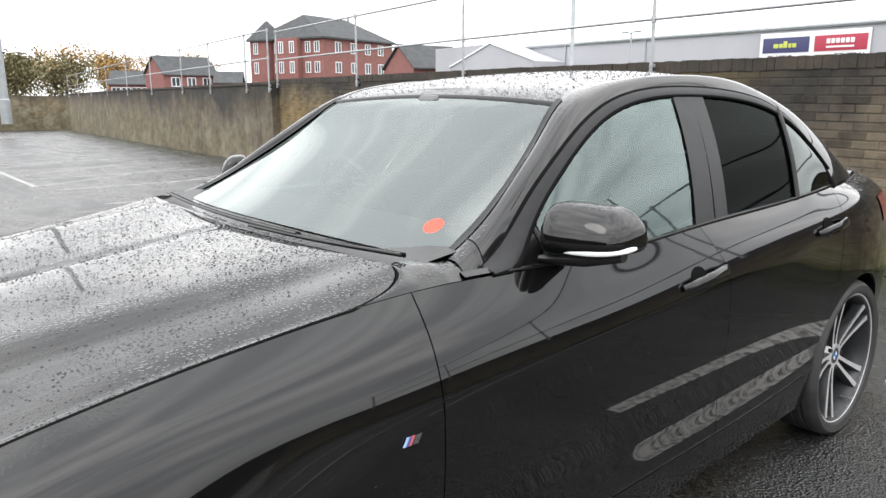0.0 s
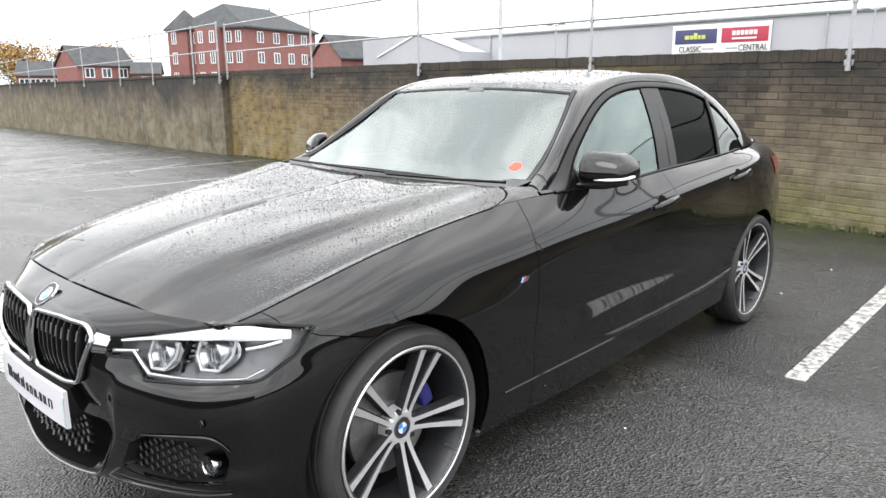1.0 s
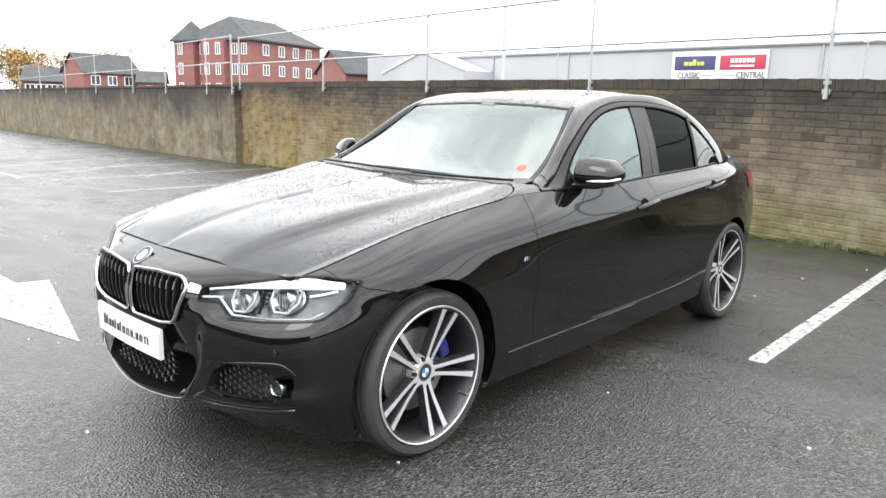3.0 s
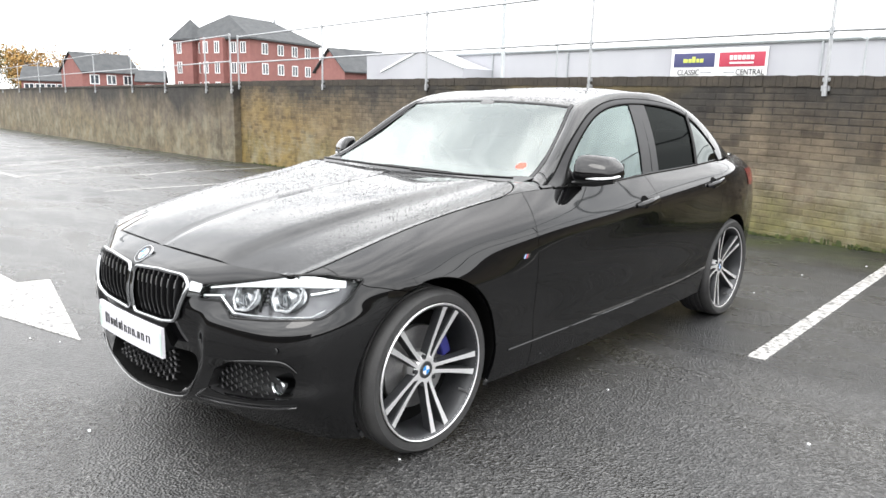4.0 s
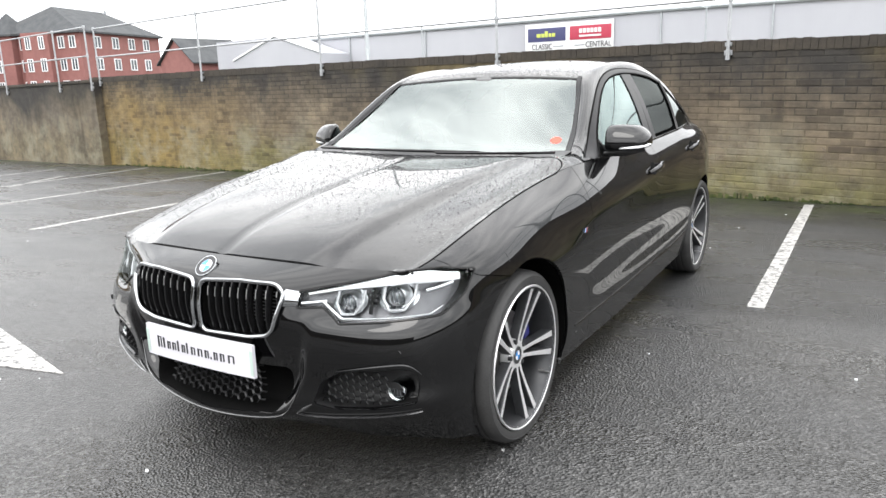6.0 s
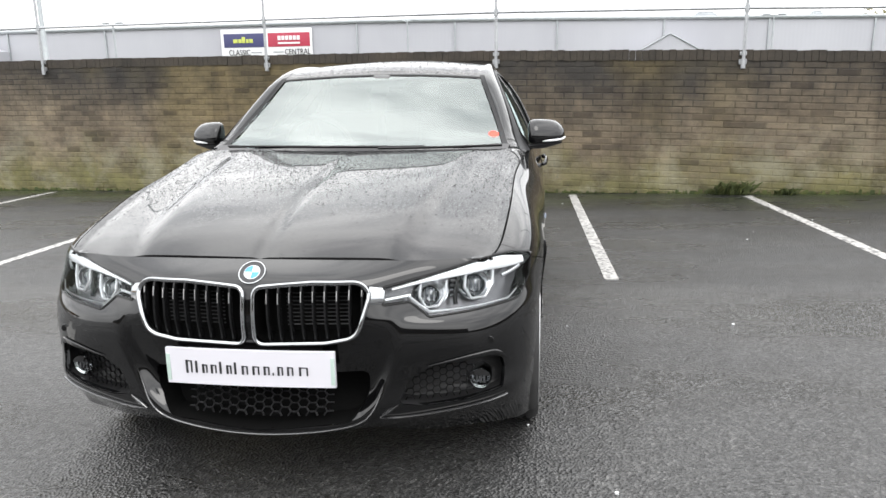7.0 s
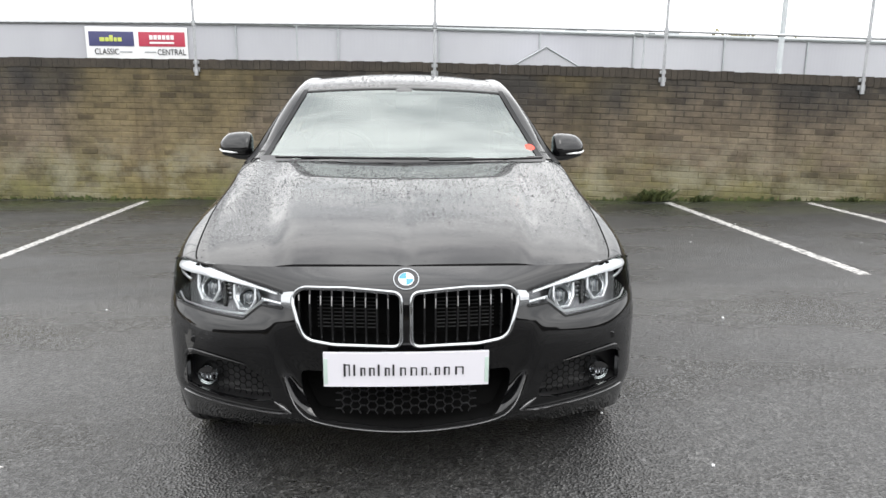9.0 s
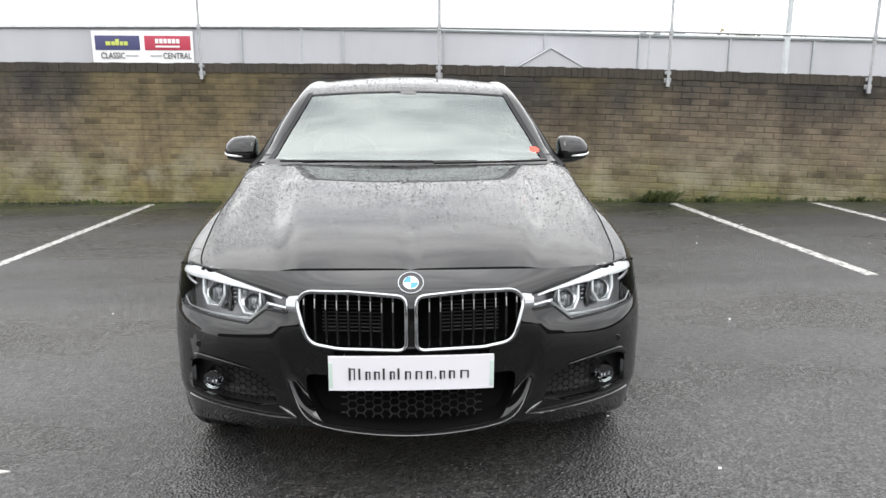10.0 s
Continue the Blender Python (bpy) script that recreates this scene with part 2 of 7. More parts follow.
def make_brick(name, c_a, c_b, soot_from=1.80, algae=1.0):
    """Weathered buff brick: soot running down from the coping, algae low down, pale worn patches."""
    m = mat(name, c_a, 0.85)
    b = bsdf(m)
    geo = nd(m, "NewGeometry")
    info = nd(m, "ObjectInfo")
    sep = nd(m, "SeparateXYZ")
    link(m, geo.outputs["Position"], sep.inputs[0])
    both = nd(m, "Math")
    both.operation = "ADD"
    link(m, geo.outputs["Random Per Island"], both.inputs[0])
    link(m, info.outputs["Random"], both.inputs[1])
    fr = nd(m, "Math")
    fr.operation = "FRACT"
    link(m, both.outputs[0], fr.inputs[0])
    col = ramp(m, fr.outputs[0], [(0.0, c_a), (0.5, tuple((p + q) / 2 for p, q in zip(c_a, c_b))), (1.0, c_b)])
    patch = noise_of(m, 0.9, 6, 0.62)
    col = mix(m, ramp(m, patch, [(0.48, (0, 0, 0)), (0.68, (0.75, 0.75, 0.75))]), col, (0.24, 0.195, 0.135))
    stain = noise_of(m, 1.1, 7, 0.66, (1.0, 1.0, 0.35))
    height = nd(m, "Math")
    height.operation = "MULTIPLY_ADD"
    height.inputs[1].default_value = 0.006
    link(m, sep.outputs["X"], height.inputs[0])
    link(m, sep.outputs["Z"], height.inputs[2])
    soot = nd(m, "Math")
    soot.operation = "MULTIPLY_ADD"
    soot.inputs[1].default_value = 1.9
    link(m, stain, soot.inputs[0])
    link(m, height.outputs[0], soot.inputs[2])
    dirt = nd(m, "MapRange")
    dirt.inputs["From Min"].default_value = soot_from
    dirt.inputs["From Max"].default_value = soot_from + 0.75
    link(m, soot.outputs[0], dirt.inputs["Value"])
    col = mix(m, dirt.outputs[0], col, (0.030, 0.027, 0.023))
    alg = nd(m, "Math")
    alg.operation = "MULTIPLY_ADD"
    alg.inputs[1].default_value = -1.3
    link(m, noise_of(m, 1.7, 6, 0.65), alg.inputs[0])
    link(m, height.outputs[0], alg.inputs[2])
    am = nd(m, "MapRange")
    am.inputs["From Min"].default_value = -0.02
    am.inputs["From Max"].default_value = -0.62
    link(m, alg.outputs[0], am.inputs["Value"])
    am.inputs["To Max"].default_value = algae
    col = mix(m, am.outputs[0], col, (0.135, 0.125, 0.050))
    yel = ramp(m, noise_of(m, 0.35, 3, 0.5), [(0.52, (0, 0, 0)), (0.64, (0.5 * algae,) * 3)])
    col = mix(m, yel, col, (0.175, 0.135, 0.055))
    # ochre bloom on the end of the wall beside the step
    och = nd(m, "MapRange")
    och.inputs["From Min"].default_value = -7.0
    och.inputs["From Max"].default_value = -11.5
    och.inputs["To Max"].default_value = 0.75 * algae
    link(m, sep.outputs["X"], och.inputs["Value"])
    bloom = mix(m, 1.0, och.outputs[0], ramp(m, noise_of(m, 0.8, 5, 0.6), [(0.30, (0.3, 0.3, 0.3)), (0.55, (1, 1, 1))]), "MULTIPLY")
    clean = nd(m, "Math")
    clean.operation = "SUBTRACT"
    clean.use_clamp = True
    clean.inputs[0].default_value = 1.0
    link(m, dirt.outputs[0], clean.inputs[1])
    bloom = mix(m, 1.0, bloom, clean.outputs[0], "MULTIPLY")
    col = mix(m, bloom, col, (0.23, 0.155, 0.050))
    mott = noise_of(m, 3.2, 7, 0.7, (1, 1, 1.5))
    col = mix(m, 0.9, col, ramp(m, mott, [(0.28, (0.34, 0.33, 0.32)), (0.5, (0.85, 0.85, 0.85)), (0.75, (1.35, 1.33, 1.28))]), "MULTIPLY")
    odd = ramp(m, fr.outputs[0], [(0.84, (1, 1, 1)), (0.96, (0.60, 0.58, 0.56))])
    col = mix(m, 1.0, col, odd, "MULTIPLY")
    run = noise_of(m, 2.4, 5, 0.6, (1, 1, 0.10))
    col = mix(m, 1.0, col, ramp(m, run, [(0.54, (1, 1, 1)), (0.70, (0.62, 0.60, 0.57))]), "MULTIPLY")
    lime = noise_of(m, 1.35, 6, 0.7, (1, 1, 1.2))
    low = nd(m, "MapRange")
    low.inputs["From Min"].default_value = 0.95
    low.inputs["From Max"].default_value = 0.35
    link(m, height.outputs[0], low.inputs["Value"])
    pale = mix(m, 1.0, low.outputs[0], ramp(m, lime, [(0.48, (0, 0, 0)), (0.64, (0.6, 0.6, 0.6))]), "MULTIPLY")
    col = mix(m, pale, col, (0.24, 0.225, 0.165))
    spots = noise_of(m, 22, 4, 0.7)
    col = mix(m, ramp(m, spots, [(0.58, (0, 0, 0)), (0.72, (0.55, 0.55, 0.55))]), col, (0.06, 0.05, 0.04))
    link(m, col, b.inputs["Base Color"])
    link(m, bump(m, noise_of(m, 60, 4, 0.7), 0.5, 0.006), b.inputs["Normal"])
    return m


ASPHALT = make_asphalt()
BRICK = make_brick("weathered_buff_brick", (0.150, 0.118, 0.080), (0.112, 0.088, 0.060))
MORTAR = make_brick("sooty_mortar", (0.132, 0.104, 0.066), (0.132, 0.104, 0.066), 1.56)
RENDER_WALL = make_brick("stained_concrete", (0.112, 0.096, 0.076), (0.112, 0.096, 0.076), 1.50, 0.22)


def make_line_paint(name, k):
    m = mat(name, (0.7, 0.7, 0.68), 0.5)
    wear = noise_of(m, 26, 6, 0.7)
    col = ramp(m, wear, [(0.40, (0.05, 0.05, 0.05)), (0.52, (0.38 * k, 0.37 * k, 0.355 * k)), (0.8, (0.58 * k, 0.57 * k, 0.54 * k))])
    link(m, col, bsdf(m).inputs["Base Color"])
    link(m, bump(m, wear, 0.3, 0.003), bsdf(m).inputs["Normal"])
    return m


LINE = make_line_paint("worn_white_paint", 1.0)
LINE_FADED = make_line_paint("faded_white_paint", 0.75)


def make_cladding():
    m = mat("grey_cladding", (0.50, 0.53, 0.58), 0.5)
    geo = nd(m, "NewGeometry")
    sep = nd(m, "SeparateXYZ")
    link(m, geo.outputs["Position"], sep.inputs[0])
    wave = nd(m, "Math")
    wave.operation = "PINGPONG"
    wave.inputs[1].default_value = 0.12
    link(m, sep.outputs["X"], wave.inputs[0])
    link(m, bump(m, wave.outputs[0], 0.4, 0.05), bsdf(m).inputs["Normal"])
    big = noise_of(m, 0.12, 4, 0.6, (1, 1, 0.4))
    link(m, ramp(m, big, [(0.3, (0.315, 0.318, 0.345)), (0.7, (0.39, 0.395, 0.42))]), bsdf(m).inputs["Base Color"])
    return m


CLADDING = make_cladding()
RED_BRICK = simple("red_brick", (0.190, 0.080, 0.072), (0.250, 0.110, 0.098), 1.5, 0.9)
SLATE = simple("grey_slate", (0.055, 0.058, 0.062), (0.095, 0.098, 0.10), 1.2, 0.95)
bsdf(SLATE).inputs["Specular IOR Level"].default_value = 0.15
WHITE_FRAME = mat("white_upvc", (0.78, 0.79, 0.80), 0.4)
PANE = mat("far_window_pane", (0.04, 0.05, 0.06), 0.08, 0.0, 0.3)
BARK = simple("bark", (0.05, 0.04, 0.03), (0.10, 0.08, 0.06), 8, 0.9)


def make_leaf(name, c1, c2):
    m = mat(name, c1, 0.7)
    geo = nd(m, "NewGeometry")
    link(m, ramp(m, geo.outputs["Random Per Island"], [(0.0, c1), (1.0, c2)]), bsdf(m).inputs["Base Color"])
    return m


LEAF_GOLD = make_leaf("autumn_leaf", (0.22, 0.12, 0.035), (0.40, 0.25, 0.08))
LEAF_OLIVE = make_leaf("olive_leaf", (0.10, 0.095, 0.040), (0.20, 0.17, 0.08))
MOSS = make_leaf("moss_green", (0.035, 0.050, 0.014), (0.09, 0.105, 0.03))


# ---- mesh helpers ----
def part(name, bm, material, parent=None, label="", smooth=True, angle=0.62):
    """Links a bmesh as one mesh object, under parent where given."""
    bm.normal_update()
    for f in bm.faces:
        f.smooth = smooth
    if smooth:
        for e in bm.edges:
            if len(e.link_faces) == 2 and e.calc_face_angle(0) > angle:
                e.smooth = False
    me = bpy.data.meshes.new(name)
    bm.to_mesh(me)
    bm.free()
    for m in material if isinstance(material, (list, tuple)) else [material]:
        me.materials.append(m)
    ob = new(name, me)
    if parent is not None:
        ob.parent = parent
    if label:
        ob["label"] = label
    return ob


def thing(name, label, category, group="", kind="", at=(0, 0, 0)):
    ob = new(name)
    ob.location = at
    return tagged(ob, label, category, group, kind)


def box(bm, c, size, bevel=0.0, rot=None, mi=0):
    g = bmesh.ops.create_cube(bm, size=1.0)
    m = Matrix.Translation(c) @ (rot.to_4x4() if rot is not None else Matrix()) @ Matrix.Diagonal((*size, 1))
    bmesh.ops.transform(bm, matrix=m, verts=g["verts"])
    faces = {f for v in g["verts"] for f in v.link_faces}
    for f in faces:
        f.material_index = mi
    if bevel > 0:
        edges = list({e for v in g["verts"] for e in v.link_edges})
        bmesh.ops.bevel(bm, geom=edges, offset=bevel, segments=3, affect="EDGES", profile=0.6)
    return bm


def tube(bm, pts, r, n=8, closed=False, flat=1.0, normals=None, mi=0, taper=None):
    """Sweeps an ellipse (r across, r * flat along the normal) along points."""
    P = [Vector(p) for p in pts]
    rings = []
    last = None
    for i, p in enumerate(P):
        a = P[i - 1] if i > 0 or closed else P[0]
        b = P[(i + 1) % len(P)] if i < len(P) - 1 or closed else P[-1]
        t = (b - a).normalized()
        nn = Vector(normals[i]) if normals is not None else (last if last is not None else (Vector((0, 0, 1)) if abs(t.z) < 0.9 else Vector((1, 0, 0))))
        nn = (nn - t * nn.dot(t)).normalized()
        last = nn
        s = t.cross(nn)
        rr = r if taper is None else r * taper[i]
        rings.append([bm.verts.new(p + s * (rr * math.cos(2 * math.pi * k / n)) + nn * (rr * flat * math.sin(2 * math.pi * k / n))) for k in range(n)])
    m = len(rings)
    for i in range(m if closed else m - 1):
        A, B = rings[i], rings[(i + 1) % m]
        for k in range(n):
            f = bm.faces.new((A[k], A[(k + 1) % n], B[(k + 1) % n], B[k]))
            f.material_index = mi
    if not closed:
        bm.faces.new(rings[0][::-1]).material_index = mi
        bm.faces.new(rings[-1]).material_index = mi
    return bm


def lathe(bm, prof, c, n=64, mi=0, axis="x", close=False):
    """Turns (radius, along) pairs round an axis through c."""
    rings = []
    for r, a in prof:
        ring = []
        for k in range(n):
            th = 2 * math.pi * k / n
            if axis == "x":
                p = (c[0] + a, c[1] + r * math.sin(th), c[2] + r * math.cos(th))
            elif axis == "y":
                p = (c[0] + r * math.cos(th), c[1] + a, c[2] + r * math.sin(th))
            else:
                p = (c[0] + r * math.cos(th), c[1] + r * math.sin(th), c[2] + a)
            ring.append(bm.verts.new(p))
        rings.append(ring)
    m = len(rings)
    for i in range(m if close else m - 1):
        A, B = rings[i], rings[(i + 1) % m]
        for k in range(n):
            bm.faces.new((A[k], A[(k + 1) % n], B[(k + 1) % n], B[k])).material_index = mi
    return bm


def grid_bm(P, mi=0, bm=None):
    """A quad sheet over an array of points (rows, columns, 3)."""
    bm = bm or bmesh.new()
    V = [[bm.verts.new(p) for p in row] for row in P]
    for i in range(len(V) - 1):
        for j in range(len(V[0]) - 1):
            try:
                bm.faces.new((V[i][j], V[i][j + 1], V[i + 1][j + 1], V[i + 1][j])).material_index = mi
            except ValueError:
                pass
    return bm


def mirrored(bm):
    """Adds the mirror image across x = 0 and welds the middle."""
    g = bmesh.ops.duplicate(bm, geom=bm.verts[:] + bm.edges[:] + bm.faces[:])
    vs = [e for e in g["geom"] if isinstance(e, bmesh.types.BMVert)]
    fs = [e for e in g["geom"] if isinstance(e, bmesh.types.BMFace)]
    for v in vs:
        v.co.x = -v.co.x
    bmesh.ops.reverse_faces(bm, faces=fs)
    bmesh.ops.remove_doubles(bm, verts=[v for v in bm.verts if abs(v.co.x) < 1e-4], dist=2e-4)
    return bm


def flipped(bm):
    for v in bm.verts:
        v.co.x = -v.co.x
    bmesh.ops.reverse_faces(bm, faces=bm.faces[:])
    return bm


def spline_basis(u, q):
    """Matrix that takes values at knots u to a natural cubic spline at q."""
    u = np.asarray(u, float)
    q = np.asarray(q, float)
    n = len(u)
    h = np.diff(u)
    A = np.eye(n)
    R = np.zeros((n, n))
    for i in range(1, n - 1):
        A[i, i - 1], A[i, i], A[i, i + 1] = h[i - 1], 2 * (h[i - 1] + h[i]), h[i]
        R[i, i - 1], R[i, i], R[i, i + 1] = 6 / h[i - 1], -6 / h[i - 1] - 6 / h[i], 6 / h[i]
    M = np.linalg.solve(A, R)
    k = np.clip(np.searchsorted(u, q, side="right") - 1, 0, n - 2)
    hk = h[k]
    a = (u[k + 1] - q) / hk
    b = (q - u[k]) / hk
    out = np.zeros((len(q), n))
    idx = np.arange(len(q))
    out[idx, k] += a
    out[idx, k + 1] += b
    out += ((a**3 - a) * hk**2 / 6)[:, None] * M[k] + ((b**3 - b) * hk**2 / 6)[:, None] * M[k + 1]
    return out


def curve3(points, n):
    """n points along a smooth curve through the given ones, evenly by chord."""
    P = np.array(points, float)
    u = np.concatenate([[0], np.cumsum(np.linalg.norm(np.diff(P, axis=0), axis=1))])
    return spline_basis(u, np.linspace(0, u[-1], n)) @ P


def rounded(corners, n=6):
    """A closed outline from (x, z, radius) corners."""
    out = []
    m = len(corners)
    for i in range(m):
        x, z, r = corners[i]
        p = np.array((x, z))
        a = np.array(corners[i - 1][:2]) - p
        b = np.array(corners[(i + 1) % m][:2]) - p
        a, b = a / np.linalg.norm(a), b / np.linalg.norm(b)
        half = math.acos(max(-1, min(1, float(a @ b)))) / 2
        d = r / math.tan(half)
        s, e = p + a * d, p + b * d
        for k in range(n + 1):
            t = k / n
            out.append(tuple((1 - t) ** 2 * s + 2 * t * (1 - t) * p + t * t * e))
    return out


def dense(outline, step):
    """Closed outline resampled to about that step."""
    out = []
    m = len(outline)
    for i in range(m):
        a, b = np.array(outline[i]), np.array(outline[(i + 1) % m])
        k = max(1, int(np.linalg.norm(b - a) / step))
        out += [tuple(a + (b - a) * j / k) for j in range(k)]
    return out


def inside(poly, x, z):
    c = False
    j = len(poly) - 1
    for i in range(len(poly)):
        if (poly[i][1] > z) != (poly[j][1] > z) and x < (poly[j][0] - poly[i][0]) * (z - poly[i][1]) / (poly[j][1] - poly[i][1]) + poly[i][0]:
            c = not c
        j = i
    return c


# ---- ground, wall and surroundings ----
def wall_y(x, off=0.0):
    return 6.40 - 0.136 * x + off


def wall_top(x):
    """The brick wall's top, level in the west and falling eastward."""
    return float(np.interp(x, [-14.6, -5.0, 0.0, 2.6, 5.3, 13.0], [1.780, 1.762, 1.730, 1.680, 1.592, 1.36]))


def west_top(x):
    return float(np.interp(x, [-60.0, -50.0, -35.0, -14.0], [1.45, 1.51, 1.605, 1.675]))


def ground_z(x, y):
    """The tarmac falls gently towards the west and towards the wall."""
    return 0.0172 * min(60.0, max(-60.0, x)) + 0.012 - 0.0066 * min(12.0, max(-12.0, y))


def build_ground():
    bm = bmesh.new()
    xs = [-3000, -300, -60, -20, 0, 20, 60, 300, 3000]
    ys = [-3000, -300, -40, -12, 0, 12, 40, 300, 3000]
    grid_bm([[(x, y, ground_z(x, y)) for x in xs] for y in ys], bm=bm)
    tagged(part("ground", bm, ASPHALT), "wet dark grey asphalt of a car park", "ground", kind="structure")


build_ground()


def flat_strip(name, corners, label, z=0.004, category="road marking", group="", paint=LINE):
    """A painted shape lying on the tarmac."""
    bm = bmesh.new()
    top = [bm.verts.new((x, y, ground_z(x, y) + z)) for x, y in corners]
    low = [bm.verts.new((x, y, ground_z(x, y) - 0.004)) for x, y in corners]
    bm.faces.new(top)
    for i in range(len(top)):
        k = (i + 1) % len(top)
        bm.faces.new((top[k], top[i], low[i], low[k]))
    bmesh.ops.recalc_face_normals(bm, faces=bm.faces[:])
    return tagged(part(name, bm, paint, smooth=False), label, category, group, kind="structure")


for x0, x1 in ((7.4, 7.2), (5.13, 5.0), (3.44, 3.305), (1.39, 1.345), (-1.12, -1.09), (-3.53, -3.42), (-6.25, -6.2), (-9.12, -9.08), (-11.68, -11.95), (-14.25, -14.4), (-16.8, -17.0), (-19.4, -19.6), (-22.0, -22.2), (-24.6, -24.8), (-27.2, -27.4)):
    y0 = 2.05 if x0 > -8 else 2.8
    y1 = wall_y(x1, -0.20 if x0 > -12.5 else -1.2)
    flat_strip("bay_line", [(x0 - 0.048, y0), (x0 + 0.048, y0), (x1 + 0.045, y1), (x1 - 0.045, y1)], "faded white parking bay line on asphalt" if x0 < -8 else "worn white painted parking bay line on asphalt", group="bay lines", paint=LINE_FADED if x0 < -8 else LINE)
for x0 in (-12.7, -15.3, -17.9):
    flat_strip("hatch_line", [(x0, 2.6), (x0 + 0.1, 2.6), (x0 - 1.25, 4.75), (x0 - 1.35, 4.75)], "faded white diagonal hatch line on asphalt", group="hatch lines", paint=LINE_FADED)
    flat_strip("hatch_line", [(x0 + 1.1, 4.6), (x0 + 1.2, 4.6), (x0 + 0.25, 6.2), (x0 + 0.15, 6.2)], "faded white diagonal hatch line on asphalt", group="hatch lines", paint=LINE_FADED)
flat_strip("bay_edge_line", [(-17.5, 2.72), (-12.5, 2.56), (-12.5, 2.66), (-17.5, 2.82)], "worn white line across the far bays", group="bay lines", paint=LINE_FADED)
flat_strip("direction_arrow", [(-1.49, -0.425), (-3.20, -0.01), (-3.25, -0.225), (-5.7, -0.22), (-5.7, -0.54), (-3.27, -0.53), (-3.30, -0.78)], "large white painted direction arrow on asphalt", 0.005)


def build_brick_wall():
    """The long brick wall behind the bays: core, coping on edge, courses of single bricks."""
    x0, x1 = -14.2, 13.0
    bm = bmesh.new()
    xs = np.linspace(x0, x1, 28)
    front = [[(x, wall_y(x), z) for x in xs] for z in (-0.45,)]
    front.append([(x, wall_y(x), wall_top(x) - 0.115) for x in xs])
    back = [[(x, wall_y(x, 0.33), wall_top(x) - 0.115) for x in xs], [(x, wall_y(x, 0.33), -0.45) for x in xs]]
    grid_bm(front + back, bm=bm)
    for x in (x0, x1):
        bm.faces.new([bm.verts.new(p) for p in ((x, wall_y(x), -0.45), (x, wall_y(x, 0.33), -0.45), (x, wall_y(x, 0.33), wall_top(x) - 0.115), (x, wall_y(x), wall_top(x) - 0.115))])
    bmesh.ops.recalc_face_normals(bm, faces=bm.faces[:])
    wall = tagged(part("wall_north", bm, MORTAR, smooth=False), "tall weathered buff brick wall stained with soot and algae", "wall", kind="structure")
    return wall


WALL = build_brick_wall()
WALL_ANGLE = math.atan(-0.136)


def brick_mesh(w, h, d, name):
    bm = bmesh.new()
    e = 0.005
    pts = []
    for zz in (-h / 2, h / 2):
        for xx in (-w / 2, w / 2):
            pts.append((xx, zz))
    o = [bm.verts.new((x, 0, z)) for x, z in ((-w / 2, -h / 2), (w / 2, -h / 2), (w / 2, h / 2), (-w / 2, h / 2))]
    i = [bm.verts.new((x, -d, z)) for x, z in ((-w / 2 + e, -h / 2 + e), (w / 2 - e, -h / 2 + e), (w / 2 - e, h / 2 - e), (-w / 2 + e, h / 2 - e))]
    bm.faces.new(i)
    for k in range(4):
        n = (k + 1) % 4
        bm.faces.new((o[k], o[n], i[n], i[k]))
    return bm


def brick_places():
    """(x, z, row, slope turn) of every brick on the face; courses follow the ground's fall."""
    rng = random.Random(4)
    out = []
    for row in range(28):
        x = -14.4 + (0.1125 if row % 2 else 0.0)
        while x < 12.8:
            z = wall_top(x) - 0.155 - row * 0.0755
            if z > ground_z(x, wall_y(x)) - 0.02:
                out.append((x + rng.uniform(-0.004, 0.004), z, rng.uniform(0.001, 0.006), row))
            x += 0.2265
    return out


